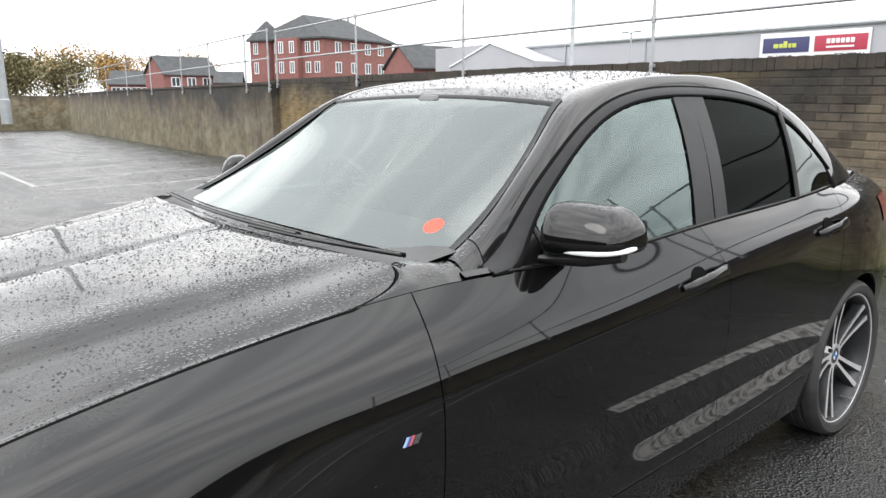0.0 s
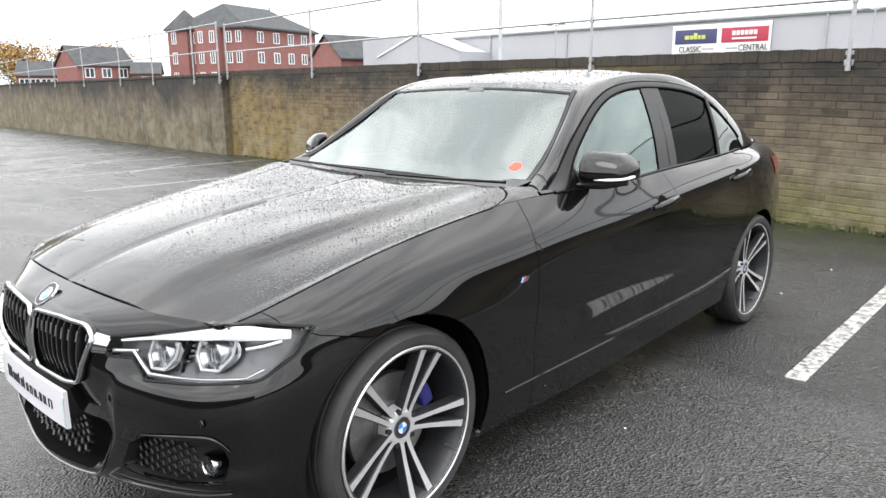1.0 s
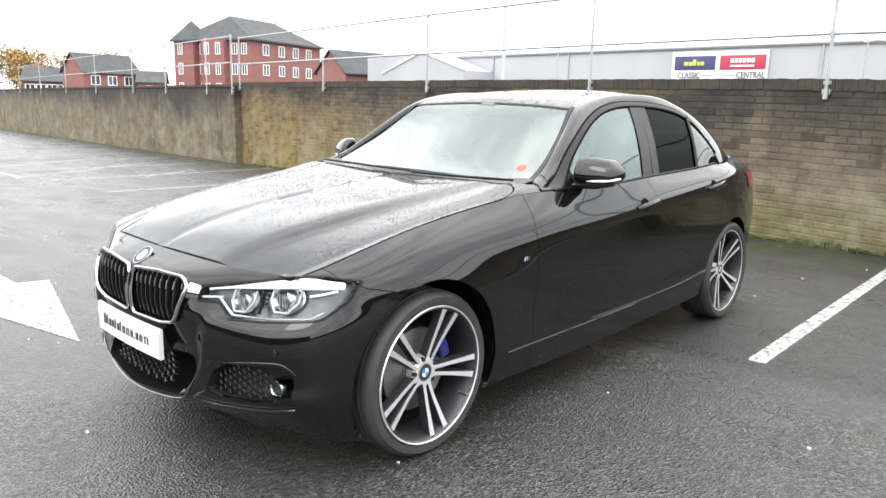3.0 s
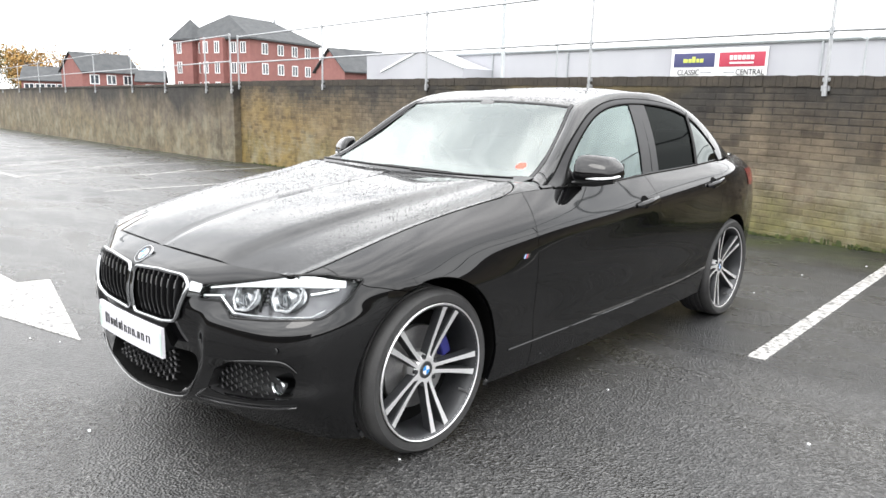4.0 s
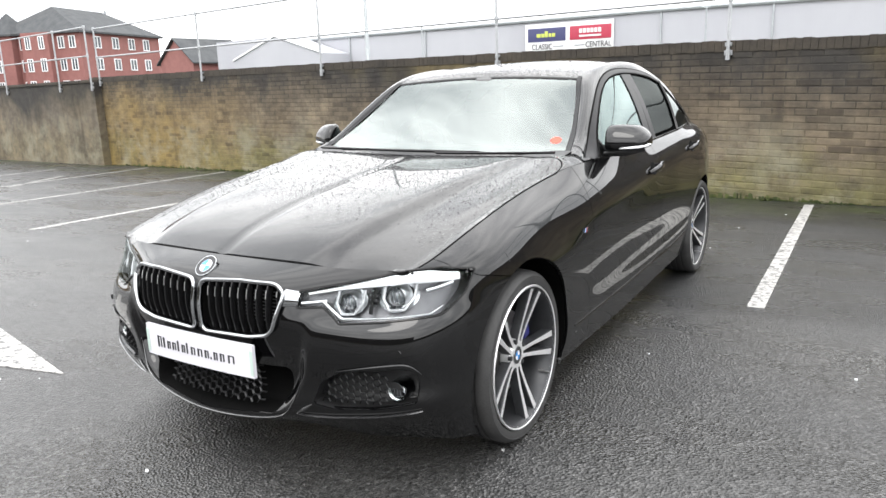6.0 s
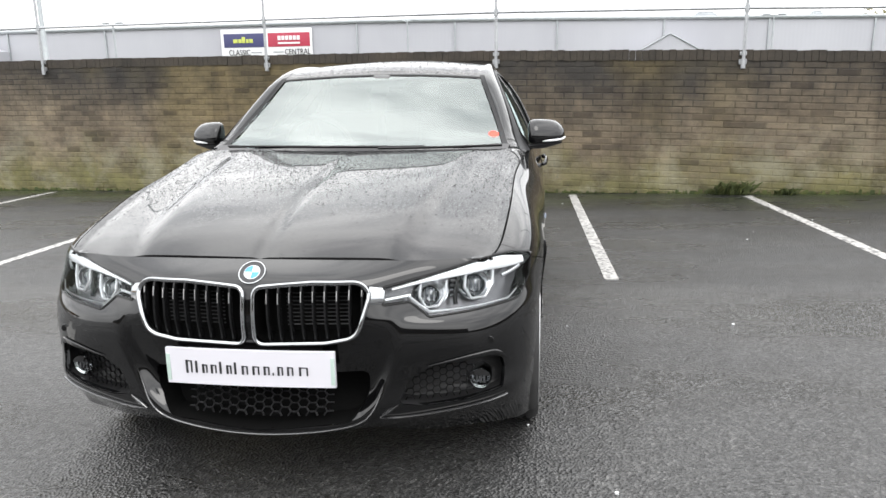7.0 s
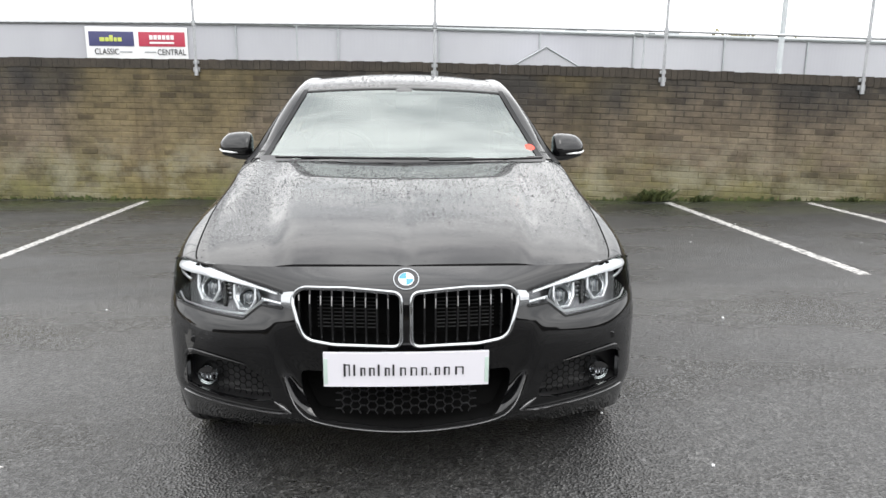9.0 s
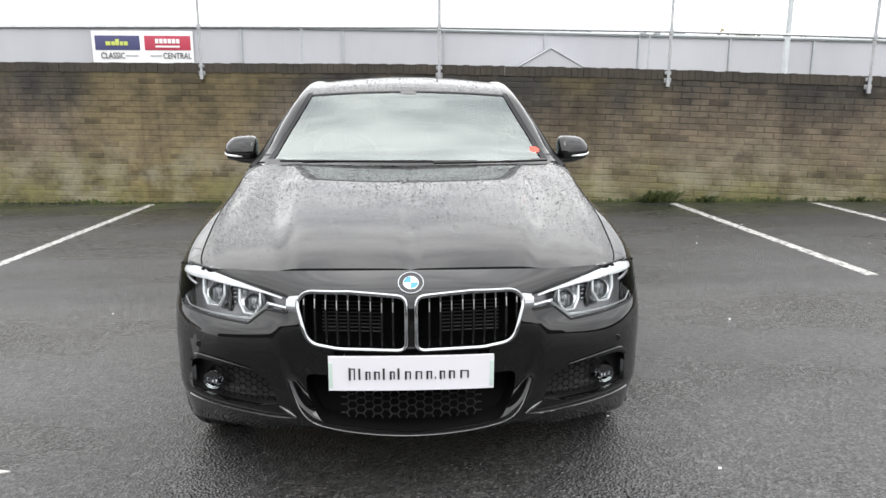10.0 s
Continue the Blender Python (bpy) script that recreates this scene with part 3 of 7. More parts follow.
def build_bricks():
    places = brick_places()
    near = [p for p in places if 2.3 < p[0] < 5.4]
    near.sort(key=lambda p: p[0])
    near = near[:290]
    picked = set(near)
    shapes = []
    for d in (0.002, 0.0035, 0.006):
        b = brick_mesh(0.2155, 0.0655, d, "brick")
        me = bpy.data.meshes.new("brick")
        b.to_mesh(me)
        b.free()
        me.materials.append(BRICK)
        shapes.append(me)
    for x, z, d, row in near:
        ob = new("brick", shapes[0 if d < 0.0025 else 1 if d < 0.0045 else 2])
        ob.parent = WALL
        ob.matrix_basis = pose(x, wall_y(x) - 0.0005, z, 0, math.degrees(math.atan(wall_top(x - 0.1) - wall_top(x + 0.1)) * 5), math.degrees(WALL_ANGLE))
    verts, faces = [], []
    ca, sa = math.cos(WALL_ANGLE), math.sin(WALL_ANGLE)
    e, w, h = 0.005, 0.2155, 0.0655
    for p in places:
        if p in picked:
            continue
        x, z, d, row = p
        base = len(verts)
        tilt = (wall_top(x + 0.1) - wall_top(x - 0.1)) * 5
        for s, dd in ((0.0, 0.0), (e, d)):
            for a, b in ((-1, -1), (1, -1), (1, 1), (-1, 1)):
                lx, lz = a * (w / 2 - s), b * (h / 2 - s)
                ly = -dd - 0.0005
                verts.append((x + lx * ca - ly * sa, wall_y(x) + lx * sa + ly * ca, z + lz + lx * tilt))
        faces.append((base + 4, base + 5, base + 6, base + 7))
        for k in range(4):
            n = (k + 1) % 4
            faces.append((base + k, base + n, base + 4 + n, base + 4 + k))
    me = bpy.data.meshes.new("brickwork")
    me.from_pydata(verts, [], faces)
    me.materials.append(BRICK)
    ob = new("brickwork", me)
    ob.parent = WALL
    tagged(ob, kind="stuff")
    # coping bricks on edge
    rng = random.Random(9)
    verts, faces = [], []
    x = -14.5
    while x < 12.95:
        zt = wall_top(x) + rng.uniform(-0.006, 0.004)
        f, b = -0.012 + rng.uniform(-0.005, 0.004), 0.345
        base = len(verts)
        for lz in (zt - 0.118, zt):
            for lx, ly in ((0.0, f), (0.0715, f), (0.0715, b), (0.0, b)):
                verts.append((x + lx * ca - ly * sa, wall_y(x) + lx * sa + ly * ca, lz))
        q = [base + k for k in range(8)]
        faces += [(q[4], q[5], q[6], q[7]), (q[0], q[1], q[5], q[4]), (q[1], q[2], q[6], q[5]), (q[2], q[3], q[7], q[6]), (q[3], q[0], q[4], q[7])]
        x += 0.0745
    me = bpy.data.meshes.new("coping")
    me.from_pydata(verts, [], faces)
    me.materials.append(COPING)
    ob = new("coping", me)
    ob.parent = WALL
    tagged(ob, "dark sooty brick-on-edge coping", kind="stuff")


COPING = simple("sooty_coping", (0.020, 0.018, 0.015), (0.058, 0.047, 0.035), 2.5, 0.9, bump_s=0.5, bump_d=0.006)


def west_off(x):
    """The rendered wall stands forward of the brick one, a little more the farther west."""
    return -0.2 - 0.002 * (-13.95 - x)


def build_left_wall():
    """The rendered wall that stands forward of the brick one, and the low wall at its far end."""
    xs = np.linspace(-13.95, -54.0, 30)
    bm = bmesh.new()
    rows = [[(x, wall_y(x, west_off(x)), -1.4) for x in xs], [(x, wall_y(x, west_off(x)), west_top(x)) for x in xs],
            [(x, wall_y(x, west_off(x) + 0.34), west_top(x)) for x in xs], [(x, wall_y(x, west_off(x) + 0.34), -1.4) for x in xs]]
    grid_bm(rows, bm=bm)
    x = -13.95
    bm.faces.new([bm.verts.new(p) for p in ((x, wall_y(x, west_off(x)), -1.4), (x, wall_y(x, west_off(x)), west_top(x)), (x, wall_y(x, 0.2), west_top(x)), (x, wall_y(x, 0.2), -1.4))])
    bm.faces.new([bm.verts.new(p) for p in ((x, wall_y(x, west_off(x)), west_top(x)), (x - 0.4, wall_y(x, west_off(x)), west_top(x)), (x - 0.4, wall_y(x, 0.5), west_top(x)), (x, wall_y(x, 0.5), west_top(x)))])
    bmesh.ops.recalc_face_normals(bm, faces=bm.faces[:])
    wall = part("wall_west", bm, RENDER_WALL, smooth=False)
    tagged(wall, "stained rendered concrete wall with dark streaks and moss", "wall", kind="structure")
    bm = bmesh.new()
    x = -13.97
    while x > -53.9:
        zt = west_top(x)
        box(bm, (x - 0.3, wall_y(x - 0.3, west_off(x - 0.3) + 0.17), zt + 0.016), (0.585, 0.40, 0.07), 0.006, Matrix.Rotation(WALL_ANGLE, 3, "Z"))
        x -= 0.6
    part("coping", bm, COPING, wall, "dark coping stones")
    bm = bmesh.new()
    box(bm, (-60, 6, -0.45), (8, 0.4, 1.3), 0.02, Matrix.Rotation(0.5, 3, "Z"))
    box(bm, (-57.5, 15.5, 0.1), (0.5, 14, 2.6), 0.02)
    tagged(part("wall_far", bm, RENDER_WALL), "low dark wall at the far end of the car park", "wall", kind="structure")
    # unseen wall added to the south so the car reflects a dark horizon
    bm = bmesh.new()
    box(bm, (-14, -24, 2.7), (84, 0.35, 5.4), 0.03)
    tagged(part("wall_south", bm, RENDER_WALL), "unseen plain dark wall, added to darken the horizon in reflections", "wall", kind="structure")
    bm = bmesh.new()
    box(bm, (27.8, 14, 1.2), (0.35, 76, 2.2), 0.03)
    tagged(part("wall_east", bm, RENDER_WALL), "plain low boundary wall of the car park", "wall", kind="structure")


build_left_wall()


def rail_pipe(name, a, b, parent, r=0.017):
    bm = bmesh.new()
    tube(bm, [a, b], r, 10)
    return part(name, bm, GALV, parent)


def build_fence(name, posts, off, crest, mid, top, label):
    fence = thing(name, label, "railing")
    for x in posts:
        y, zt = wall_y(x, off(x) - 0.045), crest(x)
        bm = bmesh.new()
        tube(bm, [(x, y, zt - 0.19), (x, y, zt + top + 0.01)], 0.019, 12)
        p = part("post", bm, GALV, fence)
        for dz, w, h in ((-0.13, 0.085, 0.055), (-0.04, 0.075, 0.04)):
            bm = bmesh.new()
            box(bm, (x, y + 0.026, zt + dz), (w, 0.03, h), 0.004, Matrix.Rotation(WALL_ANGLE, 3, "Z"))
            part("wall_bracket", bm, GALV, p)
        bm = bmesh.new()
        lathe(bm, [(0.0, -0.205), (0.027, -0.205), (0.027, -0.10), (0.019, -0.095)], (x, y, zt), 12, axis="z")
        part("post_foot", bm, GALV, p)
        for h in (mid, top):
            bm = bmesh.new()
            lathe(bm, [(0.020, h - 0.04), (0.028, h - 0.035), (0.028, h + 0.035), (0.020, h + 0.04)], (x, y, zt), 12, axis="z")
            part("coupling", bm, GALV, p)
    for h in (mid, top):
        for a, b in zip(posts[:-1], posts[1:]):
            rail_pipe("rail", (a, wall_y(a, off(a) - 0.045), crest(a) + h), (b, wall_y(b, off(b) - 0.045), crest(b) + h), fence)
    return fence


build_fence("railing", [-13.9, -9.72, -6.21, -2.66, 0.40, 3.195, 5.54, 8.4, 11.4], lambda x: 0.0, wall_top, 0.445, 1.08, "galvanised tube railing bracketed to the brick wall")
build_fence("railing", [-13.95, -15.6, -18.85, -22.1, -26.8, -31.7, -37.1, -42.6, -48.0, -53.0], west_off, west_top, 0.58, 1.22, "galvanised tube railing bracketed to the rendered wall")


def build_weeds():
    rng = random.Random(21)
    spots = [(3.15, 0.3, 30), (3.75, 0.16, 16), (3.0, 0.12, 12), (5.6, 0.14, 10), (0.9, 0.08, 8)]
    for cx, r, n in spots:
        bm = bmesh.new()
        for _ in range(n * 5):
            x = cx + rng.gauss(0, r * 0.36)
            y = wall_y(x) - abs(rng.gauss(0.03, 0.05)) - 0.012
            ln, a, lean = rng.uniform(0.3, 0.75) * r, rng.uniform(0, 6.28), rng.uniform(0.2, 0.8)
            w = rng.uniform(0.006, 0.014)
            p = Vector((x, y, ground_z(x, y) - 0.005))
            d = Vector((math.cos(a) * lean, -abs(math.sin(a)) * lean, 1)).normalized()
            s = Vector((-math.sin(a), math.cos(a), 0)) * w
            q = p + d * ln * 0.55
            t = q + (d + Vector((math.cos(a) * 0.6, -abs(math.sin(a)) * 0.5, -0.3))) * ln * 0.5
            v = [bm.verts.new(k) for k in (p - s * 0.5, p + s * 0.5, q + s, t, q - s)]
            bm.faces.new(v)
        tagged(part("weed", bm, MOSS, smooth=False), "green weeds growing from the foot of the wall", "weed", "weeds at the wall")
    bm = bmesh.new()
    x = -13.4
    while x < 12.5:
        x += rng.uniform(0.015, 0.05)
        h = rng.uniform(0.01, 0.055) * (0.5 + noise.noise(Vector((x * 0.8, 0, 0))) * 0.7 + 0.4)
        y = wall_y(x) - 0.012 - rng.uniform(0, 0.05)
        a = rng.uniform(0, 3)
        s = Vector((math.cos(a), math.sin(a) * 0.4, 0)) * rng.uniform(0.015, 0.05)
        g = ground_z(x, y)
        v = [bm.verts.new(k) for k in (Vector((x, y, g - 0.004)) - s, Vector((x, y, g - 0.004)) + s, Vector((x, y - 0.01, g + max(0.008, h))) + s * 0.6, Vector((x, y - 0.012, g + max(0.01, h * 1.2))) - s * 0.5)]
        bm.faces.new(v)
    tagged(part("moss", bm, MOSS, smooth=False), "green moss along the foot of the wall", "moss", kind="stuff")
    bm = bmesh.new()
    for _ in range(45):
        x, y = rng.uniform(-6, 6), rng.uniform(-1.5, 5.6)
        r = rng.uniform(0.003, 0.008)
        box(bm, (x, y, ground_z(x, y) + r * 0.4), (r * 1.6, r, r), 0)
    tagged(part("grit", bm, WHITE_FRAME, smooth=False), "scattered pale grit and leaf scraps on the tarmac", "grit", kind="stuff")


build_weeds()


# ---- buildings beyond the wall ----
def build_warehouse():
    wh = thing("warehouse", "large grey metal-clad warehouse with a low roof", "warehouse", at=(0, 0, 0))

    def top(x):
        return float(np.interp(x, [-41.5, -10, 0, 21.5, 70], [5.33, 5.46, 5.36, 5.0, 4.2]))

    xs = np.linspace(-41.5, 70, 30)
    bm = bmesh.new()
    grid_bm([[(x, 44.7, -1) for x in xs], [(x, 44.7, top(x)) for x in xs], [(x, 75, top(x) + 0.4) for x in xs], [(x, 75, -1) for x in xs]], bm=bm)
    for x in (xs[0], xs[-1]):
        bm.faces.new([bm.verts.new(p) for p in ((x, 44.7, -1), (x, 44.7, top(x)), (x, 75, top(x) + 0.4), (x, 75, -1))])
    bmesh.ops.recalc_face_normals(bm, faces=bm.faces[:])
    part("cladding_wall", bm, CLADDING, wh)
    bm = bmesh.new()
    tube(bm, [(x, 44.62, top(x) - 0.02) for x in xs], 0.09, 6, flat=1.4)
    part("eaves_trim", bm, POLE_GREY, wh)
    for x in (-35.2, -28, -10.5, -4.08, 2.4, 8.93, 15.14, 21.2, 26.85, 33):
        bm = bmesh.new()
        box(bm, (x, 44.64, top(x) / 2), (0.10, 0.1, top(x)), 0.01)
        part("downpipe", bm, POLE_GREY, wh)
    for x, w in ((12.5, 1.4), (19.7, 0.6)):
        bm = bmesh.new()
        box(bm, (x, 50, top(x) + 0.35), (w, 1.0, 0.6), 0.08)
        box(bm, (x, 50, top(x) + 0.7), (w * 0.7, 0.8, 0.15), 0.04)
        part("roof_vent", bm, POLE_GREY, wh)
    return wh


build_warehouse()


def build_sign():
    """Advertising board on the warehouse: names stand as plain bars."""
    rot = Matrix.Rotation(0.0, 3, "Y")
    x0, z0 = -19.68, 4.99
    sg = thing("sign_board", "white advertising sign with a dark blue and a red panel", "sign")

    def panel(name, cx, cz, w, h, d, material, parent, label=""):
        bm = bmesh.new()
        p = rot @ Vector((cx, 0, cz))
        box(bm, (x0 + p.x, 44.6 - d, z0 + p.z), (w, 0.04, h), 0.006, rot)
        return part(name, bm, material, parent, label)

    panel("board", 3.05, -1.0, 6.25, 2.3, 0.0, WHITE_SIGN, sg)
    b = panel("panel", 1.5, -0.58, 2.75, 0.88, 0.03, SIGN_BLUE, sg, "dark blue panel with yellow lettering")
    for k, (cx, w, h, dz) in enumerate(((0.72, 0.30, 0.24, 0), (1.03, 0.22, 0.24, 0), (1.28, 0.22, 0.38, 0.07), (1.54, 0.18, 0.24, 0), (1.80, 0.24, 0.24, 0))):
        panel("lettering_bar", cx + 0.22, -0.62 + dz, w, h, 0.06, SIGN_YELLOW, b)
    r = panel("panel", 4.6, -0.58, 2.85, 0.88, 0.03, SIGN_RED, sg, "red panel with white lettering")
    for k in range(6):
        panel("lettering_bar", 3.95 + k * 0.26, -0.47, 0.20, 0.27, 0.06, WHITE_SIGN, r)
    panel("lettering_bar", 4.6, -0.80, 1.5, 0.11, 0.06, WHITE_SIGN, r)
    panel("lettering_bar", 2.35, -1.36, 0.75, 0.08, 0.03, POLE_GREY, sg)
    panel("lettering_bar", 3.85, -1.36, 0.7, 0.08, 0.03, POLE_GREY, sg)
    for word, cx in (("CLASSIC", 0.42), ("CENTRAL", 4.28)):
        cu = bpy.data.curves.new("lettering", "FONT")
        cu.body, cu.size, cu.extrude = word, 0.52, 0.01
        cu.materials.append(INK)
        t = new("lettering", cu)
        t.parent = sg
        t.matrix_basis = Matrix.Translation((x0 + cx, 44.54, z0 - 1.53)) @ pose(0, 0, 0, 90, 0, 0) @ Matrix.Diagonal((0.78, 1, 1, 1))


WHITE_SIGN = mat("sign_white", (0.66, 0.66, 0.67), 0.4)
SIGN_BLUE = mat("sign_blue", (0.040, 0.042, 0.12), 0.4)
SIGN_RED = mat("sign_red", (0.36, 0.03, 0.06), 0.4)
SIGN_YELLOW = mat("sign_yellow", (0.45, 0.50, 0.10), 0.4)
build_sign()


def far_window(parent, c, u, w, h, out):
    """A window with frame, bars and pane on a far facade; u runs along the wall."""
    n = Vector((u[1], -u[0], 0)) * out
    rot = Matrix((Vector((*u, 0)), -n, Vector((0, 0, 1)))).transposed()
    bm = bmesh.new()
    p = Vector(c) + n * 0.05
    U = Vector((*u, 0))
    for s in (-1, 0, 1):
        box(bm, p + U * (s * w / 2), (0.10, 0.12, h + 0.1), 0, rot)
    for s in (-1, 1):
        box(bm, p + Vector((0, 0, s * h / 2)), (w, 0.12, 0.10), 0, rot)
    win = part("window", bm, WHITE_FRAME, parent)
    bm = bmesh.new()
    box(bm, p - n * 0.02, (w, 0.04, h), 0, rot)
    part("pane", bm, PANE, win)
    return win


def hip_roof(bm, c0, u, v, lu, lv, z, rise, over=0.5, hip_u=0.5, hip_v=0.5):
    """Hipped roof on a rectangle from corner c0 along u and v; ridge runs along the longer side."""
    U, V, C = Vector((*u, 0)), Vector((*v, 0)), Vector((*c0, z))
    P = [C - U * over - V * over, C + U * (lu + over) - V * over, C + U * (lu + over) + V * (lv + over), C - U * over + V * (lv + over)]
    if lu >= lv:
        A, B = C + U * (lv * hip_u) + V * lv / 2, C + U * (lu - lv * hip_u) + V * lv / 2
        order = [(0, 1, "B", "A"), (1, 2, "B"), (2, 3, "A", "B"), (3, 0, "A")]
    else:
        A, B = C + V * (lu * hip_v) + U * lu / 2, C + V * (lv - lu * hip_v) + U * lu / 2
        order = [(1, 2, "B", "A"), (2, 3, "B"), (3, 0, "A", "B"), (0, 1, "A")]
    A, B = A + Vector((0, 0, rise)), B + Vector((0, 0, rise))
    vs = [bm.verts.new(p) for p in P]
    ab = {"A": bm.verts.new(A), "B": bm.verts.new(B)}
    for f in order:
        bm.faces.new([vs[k] if isinstance(k, int) else ab[k] for k in f])
    low = [bm.verts.new(p - Vector((0, 0, 0.25))) for p in P]
    for k in range(4):
        n = (k + 1) % 4
        bm.faces.new((low[k], low[n], vs[n], vs[k]))
    bm.faces.new(low[::-1])
    bmesh.ops.recalc_face_normals(bm, faces=bm.faces[:])


def block(bm, c0, u, v, lu, lv, z0, z1):
    U, V, C = Vector((*u, 0)), Vector((*v, 0)), Vector((*c0, 0))
    P = [C, C + U * lu, C + U * lu + V * lv, C + V * lv]
    lo = [bm.verts.new(p + Vector((0, 0, z0))) for p in P]
    hi = [bm.verts.new(p + Vector((0, 0, z1))) for p in P]
    for k in range(4):
        n = (k + 1) % 4
        bm.faces.new((lo[k], lo[n], hi[n], hi[k]))
    bm.faces.new(hi)
    bmesh.ops.recalc_face_normals(bm, faces=bm.faces[:])


def build_apartments():
    ap = thing("apartment_building", "three-storey red brick apartment building with grey slate hipped roofs", "building")
    C = (-90.4, 57.0)
    u, v = (-0.28, 0.96), (-0.96, -0.28)
    eaves = 9.9
    bm = bmesh.new()
    block(bm, C, u, v, 16.7, 13.9, 0, eaves)
    part("wall", bm, RED_BRICK, ap)
    bm = bmesh.new()
    hip_roof(bm, C, u, v, 16.7, 13.9, eaves, 3.7, 0.5, 0.25, 0.25)
    part("roof", bm, SLATE, ap)
    # corner tower with a pyramid roof
    T = (C[0] + v[0] * 10.2 - u[0] * 1.0, C[1] + v[1] * 10.2 - u[1] * 1.0)
    bm = bmesh.new()
    block(bm, T, u, v, 3.6, 3.9, 0, eaves - 0.1)
    part("wall", bm, RED_BRICK, ap)
    bm = bmesh.new()
    hip_roof(bm, T, u, v, 3.6, 3.9, eaves - 0.1, 2.9, 0.4, 0.499, 0.499)
    part("roof", bm, SLATE, ap)
    # projecting bay on the short side
    Bq = (C[0] + v[0] * 4.2 - u[0] * 1.0, C[1] + v[1] * 4.2 - u[1] * 1.0)
    bm = bmesh.new()
    block(bm, Bq, u, v, 1.5, 4.4, 0, eaves - 0.05)
    part("wall", bm, RED_BRICK, ap)
    bm = bmesh.new()
    block(bm, (C[0] - u[0] * 0.07 - v[0] * 0.07, C[1] - u[1] * 0.07 - v[1] * 0.07), u, v, 16.84, 14.04, eaves - 0.25, eaves - 0.02)
    part("fascia", bm, SLATE, ap)
    for z in (8.5, 5.6, 2.7):
        for d in (3.2, 6.8, 10.2, 13.5):
            far_window(ap, (C[0] + u[0] * d, C[1] + u[1] * d, z), u, 1.25, 1.5, 1)
        for d in (1.2, 3.0, 9.3):
            far_window(ap, (C[0] + v[0] * d, C[1] + v[1] * d, z), v, 0.9, 1.5, -1)
        for d in (1.1, 3.3):
            far_window(ap, (Bq[0] + v[0] * d, Bq[1] + v[1] * d, z), v, 0.8, 1.6, -1)
        far_window(ap, (T[0] + v[0] * 2.6, T[1] + v[1] * 2.6, z), v, 0.8, 1.6, -1)
    bm = bmesh.new()
    box(bm, (C[0] + u[0] * 13.6 + v[0] * 6.6, C[1] + u[1] * 13.6 + v[1] * 6.6, eaves + 3.4), (0.3, 0.3, 1.2), 0.05)
    part("flue", bm, POLE_GREY, ap)


build_apartments()


def gable_house(c0, u, lu, lv, eaves, rise, label, wall_m=RED_BRICK, windows=3, name="house"):
    """House with its ridge along u; v stands to the left of u, away from the car park."""
    v = (-u[1], u[0])
    h = thing(name, label, "house")
    U, V, C = Vector((*u, 0)), Vector((*v, 0)), Vector((*c0, 0))
    bm = bmesh.new()
    Z = Vector((0, 0, 1))
    for k in (0, lu):
        bm.faces.new([bm.verts.new(p) for p in (C + U * k, C + U * k + V * lv, C + U * k + V * lv + Z * eaves, C + U * k + V * lv / 2 + Z * (eaves + rise), C + U * k + Z * eaves)])
    for k in (0, lv):
        bm.faces.new([bm.verts.new(p) for p in (C + V * k, C + U * lu + V * k, C + U * lu + V * k + Z * eaves, C + V * k + Z * eaves)])
    bmesh.ops.recalc_face_normals(bm, faces=bm.faces[:])
    part("wall", bm, wall_m, h)
    bm = bmesh.new()
    s = rise / (lv / 2)
    for sgn, k in ((1, 0), (-1, lv)):
        e = C + V * (k - sgn * 0.35) + Z * (eaves + 0.06 - 0.35 * s)
        r = C + V * lv / 2 + Z * (eaves + rise + 0.06)
        q = [e - U * 0.25, e + U * (lu + 0.25), r + U * (lu + 0.25), r - U * 0.25]
        hi = [bm.verts.new(p + Z * 0.12) for p in q]
        lo = [bm.verts.new(p) for p in q]
        bm.faces.new(hi)
        bm.faces.new(lo[::-1])
        for a in range(4):
            b = (a + 1) % 4
            bm.faces.new((lo[a], lo[b], hi[b], hi[a]))
    bmesh.ops.recalc_face_normals(bm, faces=bm.faces[:])
    part("roof", bm, SLATE, h)
    for k in range(windows):
        d = lu * (k + 0.7) / (windows + 0.4)
        far_window(h, tuple(C + U * d + Z * (eaves - 1.1)), u, 1.2, 1.2, 1)
    return h


# row of brick houses far to the west, and nearer gabled buildings beside the warehouse
gable_house((-113.1, 33.7), (0.45, 0.893), 6.2, 7.0, 3.15, 1.9, "low brick house with a grey slate roof", windows=4)
gable_house((-100.1, 37.2), (-0.08, 0.997), 8.0, 6.0, 4.45, 2.4, "red brick house with white windows and a slate roof")
gable_house((-97.6, 43.4), (0.50, 0.866), 3.6, 5.0, 3.3, 1.4, "small red brick house with a slate roof", windows=1)
gable_house((-51.5, 42.6), (0.11, 0.994), 6.0, 5.2, 4.1, 2.0, "red brick gable building with a grey slate roof", windows=0)


